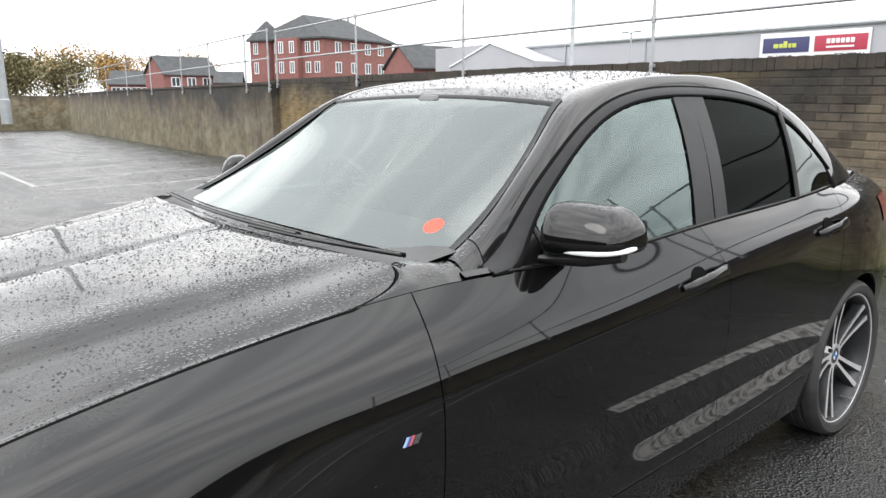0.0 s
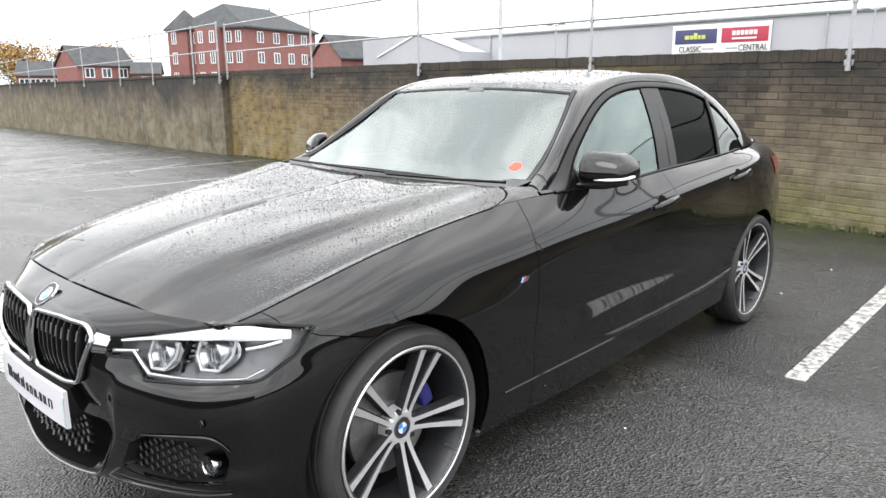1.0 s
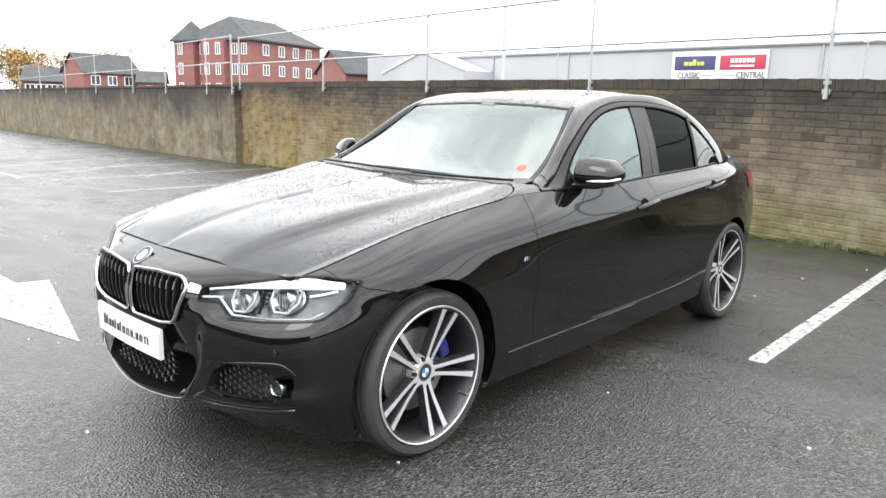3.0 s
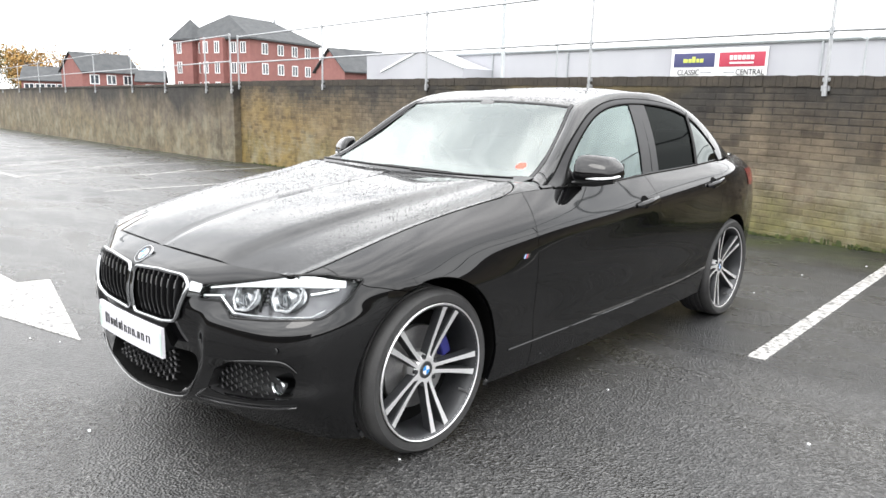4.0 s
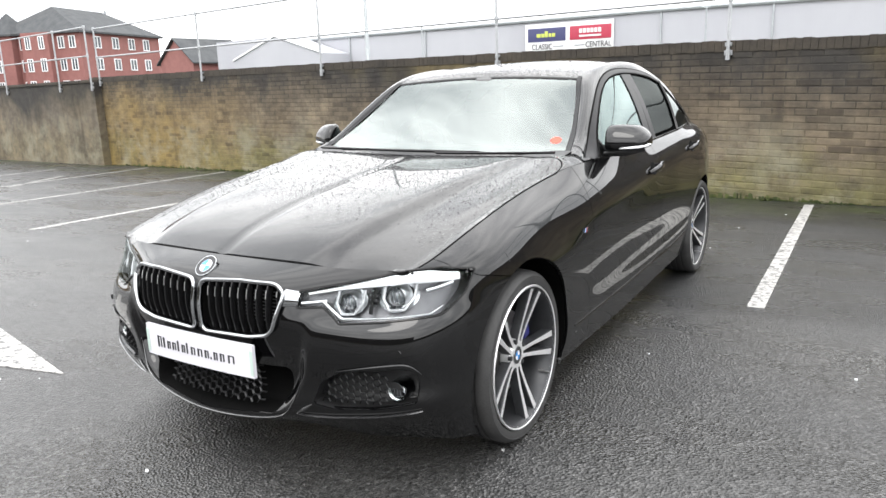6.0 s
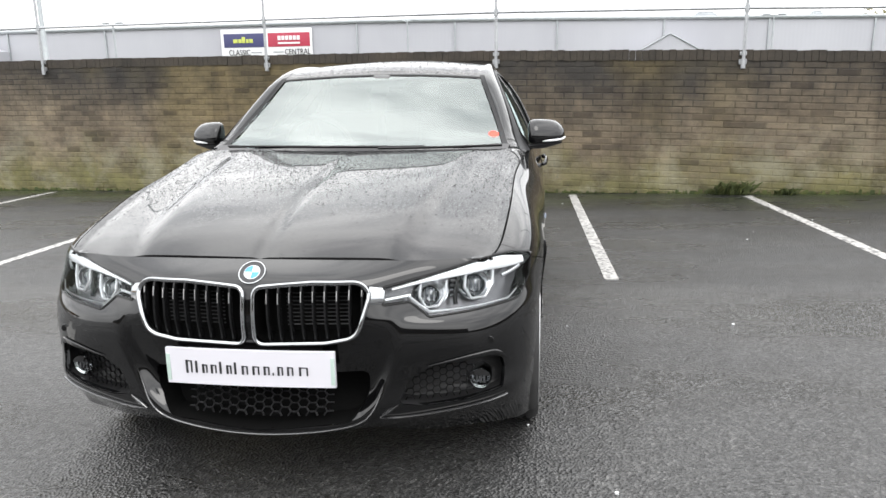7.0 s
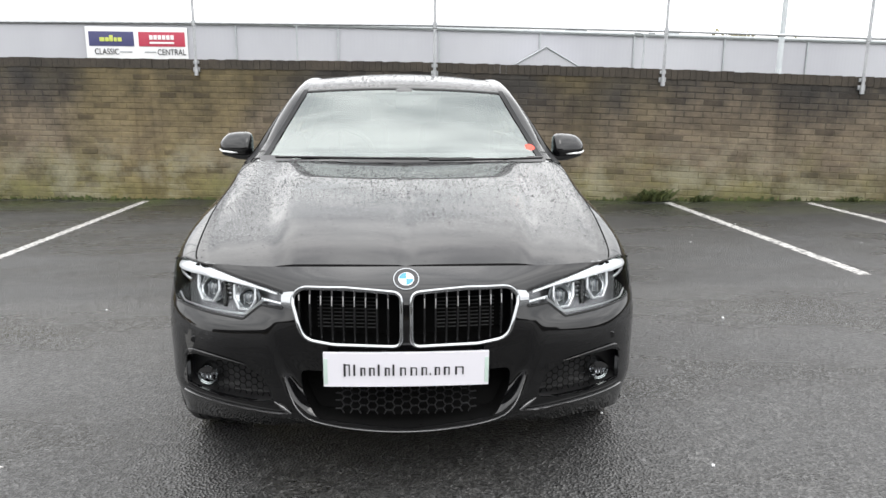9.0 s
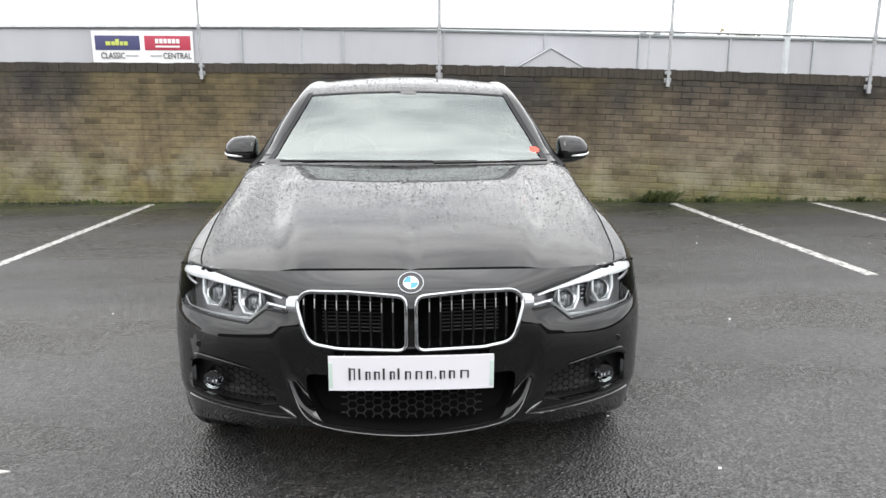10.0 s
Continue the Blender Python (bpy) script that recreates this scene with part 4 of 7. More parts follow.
def build_lean_to():
    b = thing("annex_building", "grey metal-clad annex with a white roof verge", "building")
    bm = bmesh.new()
    ridge = (-39.8,)
    for y in (41.0, 44.6):
        bm.faces.new([bm.verts.new(p) for p in ((-46.5, y, -1), (-35.2, y, -1), (-35.2, y, 4.0), (ridge[0], y, 5.45), (-46.5, y, 5.35))])
    for a, c in (((-35.2, 4.0), (ridge[0], 5.45)), ((ridge[0], 5.45), (-46.5, 5.35))):
        bm.faces.new([bm.verts.new(p) for p in ((a[0], 41.0, a[1]), (a[0], 44.6, a[1]), (c[0], 44.6, c[1]), (c[0], 41.0, c[1]))])
    bm.faces.new([bm.verts.new(p) for p in ((-35.2, 41, -1), (-35.2, 44.6, -1), (-35.2, 44.6, 4.0), (-35.2, 41, 4.0))])
    bmesh.ops.recalc_face_normals(bm, faces=bm.faces[:])
    part("cladding_wall", bm, CLADDING, b)
    bm = bmesh.new()
    tube(bm, [(-35.0, 40.95, 4.0), (ridge[0], 40.95, 5.5), (-44.6, 40.95, 3.8)], 0.07, 6)
    part("verge_trim", bm, WHITE_FRAME, b)


build_lean_to()


def build_store():
    b = thing("store_building", "pale metal-clad store with a low gable", "building")
    x0, xm, x1, ze, zr = 6.7, 9.03, 11.4, 2.84, 4.13
    bm = bmesh.new()
    for y in (43.0, 44.6):
        bm.faces.new([bm.verts.new(p) for p in ((x0, y, -1), (x1, y, -1), (x1, y, ze), (xm, y, zr), (x0, y, ze))])
    for (xa, za), (xb, zb) in (((x0, -1), (x0, ze)), ((x0, ze), (xm, zr)), ((xm, zr), (x1, ze)), ((x1, ze), (x1, -1))):
        bm.faces.new([bm.verts.new(p) for p in ((xa, 43.0, za), (xb, 43.0, zb), (xb, 44.6, zb), (xa, 44.6, za))])
    bmesh.ops.recalc_face_normals(bm, faces=bm.faces[:])
    part("cladding_wall", bm, CLADDING, b)
    bm = bmesh.new()
    tube(bm, [(x0 - 0.1, 42.96, ze - 0.05), (xm, 42.96, zr + 0.01), (x1 + 0.1, 42.96, ze - 0.05)], 0.045, 6)
    part("verge_trim", bm, POLE_GREY, b)


build_store()


def lamp_post(x, y, h, r, label, heads=True):
    t = thing("street_lamp", label, "lamp post", at=(x, y, 0))
    bm = bmesh.new()
    tube(bm, [(0, 0, -0.05), (0, 0, 1.2), (0, 0, 1.25), (0, 0, h)], r, 14, taper=[1.35, 1.3, 1.0, 0.7])
    part("pole", bm, POLE_GREY, t)
    if heads:
        for s in (-1, 1):
            bm = bmesh.new()
            tube(bm, [(0, 0, h - 0.06), (s * 0.2, 0, h)], 0.025, 8)
            box(bm, (s * 0.3, 0, h), (0.26, 0.16, 0.07), 0.02)
            part("lamp_head", bm, POLE_GREY, t)
    return t


lamp_post(-19.1, 25.6, 14.0, 0.10, "tall grey lighting column beyond the wall")
lamp_post(-15.9, 25.4, 3.95, 0.05, "slim grey twin-headed lamp post")
lamp_post(-4.35, 28.0, 3.98, 0.05, "slim grey twin-headed lamp post")
lamp_post(10.27, 28.0, 3.84, 0.05, "slim grey twin-headed lamp post")
lamp_post(14.0, 23.7, 14.0, 0.105, "tall grey lighting column beyond the wall")
lamp_post(-41.8, 7.42, 14.0, 0.20, "thick grey lighting column standing in the car park", False)


def tree(x, y, h, spread, leaf, seed, n=900, base=0.0, label="autumn tree with thinning golden leaves"):
    n = int(n * 2.7)
    rng = random.Random(seed)
    t = thing("tree", label, "tree", "trees beyond the car park", at=(x, y, base))
    bm = bmesh.new()
    tube(bm, [(0, 0, -0.1), (0.1, 0, h * 0.3), (0, 0.1, h * 0.6), (0.1, 0, h * 0.9)], h * 0.03, 8, taper=[1.2, 0.9, 0.55, 0.15])
    tips = []
    for k in range(16):
        a, z = rng.uniform(0, 6.28), h * rng.uniform(0.3, 0.8)
        L = spread * rng.uniform(0.5, 1.0)
        m = (math.cos(a) * L * 0.5, math.sin(a) * L * 0.5, z + L * 0.3)
        e = (math.cos(a) * L, math.sin(a) * L, z + L * rng.uniform(0.4, 0.7))
        tube(bm, [(0, 0, z), m, e], h * 0.011, 5, taper=[1, 0.6, 0.2])
        tips += [m, e]
    part("trunk", bm, BARK, t)
    bm = bmesh.new()
    tips += [(rng.gauss(0, spread * 0.4), rng.gauss(0, spread * 0.4), h * rng.uniform(0.22, 1.0)) for _ in range(34)]
    for _ in range(n):
        c = Vector(rng.choice(tips)) + Vector((rng.gauss(0, 1), rng.gauss(0, 1), rng.gauss(0, 0.8))) * spread * 0.16
        s = rng.uniform(0.13, 0.34)
        a = Vector((rng.gauss(0, 1), rng.gauss(0, 1), rng.gauss(0, 1))).normalized()
        b = a.orthogonal().normalized() * s
        a = a * s
        bm.faces.new([bm.verts.new(p) for p in (c - a, c + b * 0.6, c + a, c - b * 0.6)])
    part("crown", bm, leaf, t)
    return t


for k, (x, y, h, sp, lf) in enumerate(((-130, 17, 12.5, 5.5, LEAF_GOLD), (-122, 10, 12.0, 5.5, LEAF_GOLD), (-118, 4, 13.0, 5.5, LEAF_GOLD), (-128, 3, 13.0, 6, LEAF_GOLD), (-126, 23, 10.0, 5, LEAF_OLIVE), (-140, 12, 12.0, 6, LEAF_OLIVE), (-134, 33, 10.5, 5, LEAF_OLIVE), (-142, 44, 11.5, 5, LEAF_GOLD), (-138, 26, 11.0, 4.5, LEAF_OLIVE), (-150, 36, 13.0, 5, LEAF_GOLD), (-160, 48, 12.0, 4.5, LEAF_OLIVE), (-150, 62, 12, 4.5, LEAF_GOLD), (-158, 30, 11.5, 5, LEAF_OLIVE), (-112, 0, 12.0, 5, LEAF_GOLD), (-132, 72, 10.5, 4, LEAF_OLIVE), (-108, -8, 11.0, 5, LEAF_OLIVE), (-145, 52, 11, 4, LEAF_GOLD))):
    tree(x, y, h - 3.0, sp, lf, 40 + k, label="autumn tree with golden leaves and bare twigs" if lf is LEAF_GOLD else "olive green tree with thinning leaves")
for k, (x, y) in enumerate(((29.0, 62.0), (31.5, 63.0), (34, 62))):
    tree(x, y, 6.6, 1.6, LEAF_OLIVE, 80 + k, 260, label="bare shrubby tree top showing above the warehouse roof")


# ---- the car: lower body lofted through upright sections, from nose to tail ----
from mathutils.bvhtree import BVHTree

SECTIONS = []


def sec(*pts):
    SECTIONS.append(np.array(pts, float))


def side_sec(y, *xz):
    SECTIONS.append(np.array([(x, y, z) for x, z in xz], float))


# nose, half width: bottom edge, lip, ... , bonnet shut line
sec((0, -0.600, 0.225), (0, -0.748, 0.268), (0, -0.764, 0.39), (0, -0.766, 0.50), (0, -0.758, 0.60), (0, -0.748, 0.675), (0, -0.728, 0.742), (0, -0.688, 0.777), (0, -0.625, 0.802))
sec((0.28, -0.580, 0.225), (0.28, -0.716, 0.284), (0.28, -0.738, 0.39), (0.28, -0.748, 0.50), (0.28, -0.746, 0.60), (0.28, -0.737, 0.675), (0.28, -0.715, 0.742), (0.28, -0.677, 0.775), (0.28, -0.616, 0.801))
sec((0.485, -0.550, 0.205), (0.50, -0.668, 0.325), (0.50, -0.676, 0.42), (0.50, -0.690, 0.52), (0.50, -0.684, 0.608), (0.495, -0.660, 0.650), (0.49, -0.632, 0.715), (0.498, -0.608, 0.765), (0.50, -0.581, 0.795))
sec((0.665, -0.470, 0.195), (0.715, -0.582, 0.343), (0.705, -0.594, 0.42), (0.705, -0.602, 0.52), (0.698, -0.591, 0.608), (0.683, -0.567, 0.650), (0.668, -0.546, 0.715), (0.655, -0.535, 0.765), (0.630, -0.531, 0.790))
sec((0.795, -0.412, 0.195), (0.824, -0.462, 0.34), (0.830, -0.460, 0.42), (0.833, -0.456, 0.52), (0.828, -0.452, 0.612), (0.814, -0.443, 0.662), (0.798, -0.433, 0.722), (0.772, -0.440, 0.775), (0.722, -0.474, 0.797))
side_sec(-0.30, (0.848, 0.185), (0.864, 0.34), (0.868, 0.42), (0.872, 0.52), (0.871, 0.62), (0.864, 0.68), (0.850, 0.745), (0.814, 0.806), (0.750, 0.842))
side_sec(0.0, (0.865, 0.21), (0.882, 0.34), (0.890, 0.44), (0.902, 0.55), (0.904, 0.64), (0.897, 0.700), (0.877, 0.770), (0.836, 0.855), (0.764, 0.910))
side_sec(0.35, (0.870, 0.21), (0.892, 0.34), (0.893, 0.45), (0.900, 0.56), (0.905, 0.65), (0.8995, 0.705), (0.884, 0.780), (0.848, 0.880), (0.772, 0.962))
side_sec(0.62, (0.870, 0.205), (0.893, 0.34), (0.892, 0.45), (0.900, 0.56), (0.906, 0.66), (0.9055, 0.732), (0.899, 0.803), (0.864, 0.902), (0.800, 0.993))
side_sec(1.12, (0.870, 0.20), (0.892, 0.34), (0.889, 0.45), (0.898, 0.56), (0.906, 0.66), (0.9065, 0.762), (0.9035, 0.835), (0.874, 0.914), (0.843, 0.995))
side_sec(1.68, (0.870, 0.21), (0.892, 0.345), (0.889, 0.45), (0.898, 0.56), (0.907, 0.67), (0.9075, 0.792), (0.9035, 0.870), (0.874, 0.945), (0.840, 1.012))
side_sec(2.20, (0.870, 0.22), (0.892, 0.36), (0.892, 0.46), (0.902, 0.57), (0.910, 0.68), (0.9095, 0.812), (0.9030, 0.900), (0.873, 0.970), (0.836, 1.027))
side_sec(2.50, (0.870, 0.23), (0.892, 0.38), (0.897, 0.47), (0.908, 0.58), (0.914, 0.70), (0.910, 0.83), (0.899, 0.930), (0.868, 0.990), (0.830, 1.040))
side_sec(2.81, (0.860, 0.24), (0.885, 0.38), (0.900, 0.48), (0.912, 0.60), (0.915, 0.72), (0.908, 0.84), (0.887, 0.953), (0.845, 1.008), (0.785, 1.046))
side_sec(3.22, (0.815, 0.25), (0.838, 0.38), (0.850, 0.48), (0.860, 0.60), (0.860, 0.72), (0.850, 0.84), (0.818, 0.945), (0.762, 1.005), (0.695, 1.045))
sec((0.68, 3.49, 0.26), (0.71, 3.53, 0.38), (0.725, 3.55, 0.48), (0.73, 3.56, 0.60), (0.73, 3.55, 0.72), (0.72, 3.53, 0.84), (0.705, 3.51, 0.945), (0.655, 3.49, 1.010), (0.60, 3.46, 1.046))
sec((0.48, 3.66, 0.28), (0.49, 3.70, 0.38), (0.50, 3.73, 0.48), (0.51, 3.74, 0.60), (0.51, 3.72, 0.72), (0.50, 3.70, 0.84), (0.48, 3.67, 0.955), (0.46, 3.64, 1.025), (0.43, 3.60, 1.056))
sec((0, 3.74, 0.28), (0, 3.78, 0.38), (0, 3.81, 0.48), (0, 3.82, 0.60), (0, 3.80, 0.72), (0, 3.78, 0.84), (0, 3.75, 0.96), (0, 3.72, 1.04), (0, 3.68, 1.07))

S_ALL = np.array(SECTIONS)
flip = np.array((-1, 1, 1))
S_EXT = np.concatenate([S_ALL[2:0:-1] * flip, S_ALL, S_ALL[-2:-4:-1] * flip])
_gap = np.linalg.norm(np.diff(S_EXT[:, 4], axis=0), axis=1)
U_EXT = np.concatenate([[0], np.cumsum(_gap)])
N_ST = len(S_ALL)


def hull(s, v):
    """Points of the lower body at station coordinates s and height coordinates v (0 bottom to 8 top)."""
    s, v = np.asarray(s, float), np.asarray(v, float)
    u = np.interp(s + 2, np.arange(len(U_EXT)), U_EXT)
    lines = np.einsum("ns,slk->nlk", spline_basis(U_EXT, u), S_EXT)
    return np.einsum("nl,nlk->nk", spline_basis(np.arange(9), v), lines)


V_ROWS = np.unique(np.concatenate([np.linspace(0, 1, 7), np.linspace(1, 6, 71), np.linspace(6, 8, 16)]).round(5))
SEAMS = [0, 4.38, 5.1, 8, 10, 12, 15.0, 17]
COUNTS = [150, 14, 66, 62, 58, 62, 26]


def seam_s(k, v):
    """Where the k-th upright joint lies at height v."""
    if k == 4:
        return 10 + (np.interp(v, [0, 5, 6.5, 8], [1.755, 1.75, 1.72, 1.655]) - 1.68) / 0.52
    if k == 5:
        return 12 + (np.interp(v, [0, 1, 2, 3, 4, 5, 6, 8], [2.22, 2.26, 2.40, 2.50, 2.555, 2.58, 2.575, 2.64]) - 2.5) / 0.3
    return SEAMS[k]


def build_hull_grid():
    rows = []
    for v in V_ROWS:
        s = []
        for k in range(len(COUNTS)):
            a, b = seam_s(k, v), seam_s(k + 1, v)
            s += list(np.linspace(a, b, COUNTS[k], endpoint=False))
        s.append(17.0)
        s = np.array(s)
        # the joint between bumper and wing falls from the lamp's tip to the arch
        vs = np.interp(s, [0, 3.8, 4.38, 5.1, 5.62, 6.0, 7.6, 17], [6, 6, 6.75, 5.8, 5.0, 5.0, 6, 6])
        va = np.where(v <= 6, v / 6 * vs, vs + (v - 6) / 2 * (8 - vs))
        rows.append(hull(s, va))
    return np.array(rows)


HULL = build_hull_grid()


def sculpt_nose(P):
    """Sinks the middle of the bumper between two raised flanks."""
    x, y, z = P[..., 0], P[..., 1], P[..., 2]
    D = np.zeros(y.shape)
    front = np.clip((-0.25 - y) / 0.15, 0, 1)
    edge = np.interp(z, [0.28, 0.30, 0.33, 0.39, 0.45, 0.52, 0.60, 0.64], [0.10, 0.25, 0.325, 0.372, 0.405, 0.428, 0.445, 0.45])
    t = np.clip((edge - x) / 0.055 + 0.35, 0, 1)
    sink = t * t * (3 - 2 * t)
    D += np.interp(z, [0.285, 0.315, 0.37, 0.46, 0.54, 0.60, 0.64], [0.0, 0.018, 0.046, 0.042, 0.022, 0.008, 0.0]) * sink * front
    # soften the carving so that its edges run smoothly across the mesh
    for _ in range(2):
        E = np.pad(D, 1, mode="edge")
        E = (E[:-2] + 2 * E[1:-1] + E[2:]) / 4
        D = (E[:, :-2] + 2 * E[:, 1:-1] + E[:, 2:]) / 4
    P[..., 1] += D
    return P


HULL = sculpt_nose(HULL)
COL = np.concatenate([[0], np.cumsum(COUNTS)])
ARCHES = ((-0.008, 0.362, 0.368), (2.81, 0.340, 0.352))
BVH_FACES = []
_R, _C = HULL.shape[:2]
for _i in range(_R - 1):
    for _j in range(_C - 1):
        a = _i * _C + _j
        BVH_FACES.append((a, a + 1, a + _C + 1, a + _C))
SKIN = BVHTree.FromPolygons([Vector(p) for p in HULL.reshape(-1, 3)], BVH_FACES)


def on_front(x, z, lift=0.0):
    """The body's skin straight behind (x, z), and its outward normal."""
    sg = -1 if x < 0 else 1
    hit, n, _, _ = SKIN.ray_cast(Vector((abs(x), -3, z)), Vector((0, 1, 0)))
    if hit is None or hit.y > 0.2:
        hit, n, _, _ = SKIN.find_nearest(Vector((abs(x), -0.6, z)))
    if n.y > 0:
        n = -n
    p = hit + n * lift
    return Vector((p.x * sg, p.y, p.z)), Vector((n.x * sg, n.y, n.z))


def on_side(y, z, lift=0.0):
    hit, n, _, _ = SKIN.ray_cast(Vector((3, y, z)), Vector((-1, 0, 0)))
    if hit is None:
        hit, n, _, _ = SKIN.find_nearest(Vector((0.9, y, z)))
    if n.x < 0:
        n = -n
    return hit + n * lift, n


# outlines on the nose, as seen square from the front (x, z)
_k = rounded([(0.016, 0.738, 0.030), (0.19, 0.752, 0.3), (0.349, 0.750, 0.05), (0.362, 0.710, 0.05), (0.328, 0.594, 0.062), (0.235, 0.576, 0.2), (0.016, 0.567, 0.030)], 10)


def closed_curve(points, step):
    P = np.array(points + points[:1], float)
    P = np.concatenate([P[-4:-1], P, P[1:4]])
    u = np.concatenate([[0], np.cumsum(np.linalg.norm(np.diff(P, axis=0), axis=1))])
    q = np.arange(u[3], u[-4], step)
    return [tuple(r) for r in spline_basis(u, q) @ P]


KIDNEY = dense(_k, 0.005)
LAMP = dense(rounded([(0.400, 0.730, 0.006), (0.52, 0.750, 0.05), (0.625, 0.772, 0.05), (0.715, 0.790, 0.03), (0.775, 0.789, 0.02), (0.838, 0.768, 0.010), (0.836, 0.705, 0.04), (0.803, 0.650, 0.03), (0.65, 0.638, 0.05), (0.535, 0.634, 0.02), (0.475, 0.682, 0.02), (0.400, 0.680, 0.006)]), 0.005)
INTAKE = dense(rounded([(-0.352, 0.468, 0.03), (0.352, 0.468, 0.03), (0.345, 0.392, 0.06), (0.298, 0.308, 0.06), (0.0, 0.285, 0.3), (-0.298, 0.308, 0.06), (-0.345, 0.392, 0.06)]), 0.005)
POCKET = dense(rounded([(0.440, 0.366, 0.01), (0.472, 0.440, 0.03), (0.545, 0.482, 0.04), (0.69, 0.498, 0.04), (0.752, 0.480, 0.02), (0.762, 0.44, 0.03), (0.756, 0.378, 0.01), (0.633, 0.354, 0.02), (0.515, 0.350, 0.02)]), 0.005)

car = thing("car", "black four-door saloon car, wet with rain, parked in a bay", "car")


def cells(j0, j1, v0, v1):
    out = []
    for i in range(_R - 1):
        vm = (V_ROWS[i] + V_ROWS[i + 1]) / 2
        if v0 < vm < v1:
            out += [(i, j) for j in range(j0, j1)]
    return out


def panel_bm(cell_list, holes=(), gap=0.0016, flange=0.016):
    """A body panel from hull cells: wheel arches and holes cut, edges turned in."""
    pos = {}
    keep = []
    for i, j in cell_list:
        q = [(i, j), (i, j + 1), (i + 1, j + 1), (i + 1, j)]
        pts = [HULL[a, b] for a, b in q]
        cut = False
        for cy, cz, R in ARCHES:
            if all(math.hypot(p[1] - cy, p[2] - cz) < R for p in pts):
                cut = True
        c = sum(pts) / 4
        if not cut and c[1] < -0.2:
            for h in holes:
                if inside(h, c[0], c[2]) and all(inside(h, p[0], p[2]) for p in pts):
                    cut = True
        if cut:
            continue
        keep.append(q)
        for key, p in zip(q, pts):
            p = p.copy()
            for cy, cz, R in ARCHES:
                d = math.hypot(p[1] - cy, p[2] - cz)
                if d < R:
                    p[1], p[2] = cy + (p[1] - cy) * R / d, cz + (p[2] - cz) * R / d
                    if p[2] < 0.85:
                        p[0] = on_side(p[1], max(p[2], 0.24), 0)[0].x
            if p[1] < -0.2:
                for h in holes:
                    if inside(h, p[0], p[2]):
                        e = min(h, key=lambda w: (w[0] - p[0]) ** 2 + (w[1] - p[2]) ** 2)
                        p = np.array(on_front(e[0], e[1])[0])
            pos[key] = p
    bm = bmesh.new()
    V = {k: bm.verts.new(p) for k, p in pos.items()}
    for q in keep:
        try:
            bm.faces.new([V[k] for k in q])
        except ValueError:
            pass
    bmesh.ops.dissolve_degenerate(bm, dist=1e-5, edges=bm.edges[:])
    bmesh.ops.recalc_face_normals(bm, faces=bm.faces[:])
    bm.normal_update()
    mid = max(bm.faces, key=lambda f: f.calc_center_median().x)
    if mid.normal.x < 0:
        bmesh.ops.reverse_faces(bm, faces=bm.faces[:])
        bm.normal_update()
    edge_v = {v for e in bm.edges if e.is_boundary for v in e.verts if abs(v.co.x) > 1e-4}
    moves = {}
    for v in edge_v:
        d = Vector()
        for f in v.link_faces:
            d += f.calc_center_median() - v.co
        d -= v.normal * d.dot(v.normal)
        if d.length > 1e-7:
            moves[v] = d.normalized() * gap
    for v, d in moves.items():
        v.co += d
    normals = {v: v.normal.copy() for v in edge_v}
    be = [e for e in bm.edges if e.is_boundary and not all(abs(v.co.x) < 1e-4 for v in e.verts)]
    g = bmesh.ops.extrude_edge_only(bm, edges=be)
    src = {}
    for v in [x for x in g["geom"] if isinstance(x, bmesh.types.BMVert)]:
        near = min((o.other_vert(v) for o in v.link_edges if o.other_vert(v) in normals), key=lambda w: (w.co - v.co).length, default=None)
        if near is not None:
            src[v] = normals[near]
    for v, n in src.items():
        v.co -= n * flange
    bmesh.ops.recalc_face_normals(bm, faces=bm.faces[:])
    return bm


def both_sides(name, make, material, label=""):
    a = part(name, make(), material, car, label)
    b = part(name, flipped(make()), material, car, label)
    return a, b


HOLES = (KIDNEY, LAMP, INTAKE, POCKET)
bumper_cells = cells(0, COL[1], 0, 8) + cells(COL[1], COL[2] + 13, 0, 6)
part("front_bumper", mirrored(panel_bm(bumper_cells, HOLES)), PAINT, car)
fender_cells = cells(COL[1], COL[2] + 13, 6, 8) + cells(COL[2] + 13, COL[3], 0, 8)
both_sides("front_wing", lambda: panel_bm(fender_cells, (LAMP,)), PAINT)
doors_f = both_sides("front_door", lambda: panel_bm(cells(COL[3], COL[4], 1, 8)), PAINT)
doors_r = both_sides("rear_door", lambda: panel_bm(cells(COL[4], COL[5], 1, 8)), PAINT)
both_sides("side_skirt", lambda: panel_bm(cells(COL[3], COL[5], 0, 1)), PAINT)
both_sides("rear_wing", lambda: panel_bm(cells(COL[5], COL[6], 0, 8)), PAINT)
part("rear_bumper", mirrored(panel_bm(cells(COL[6], COL[7], 0, 8))), PAINT, car)


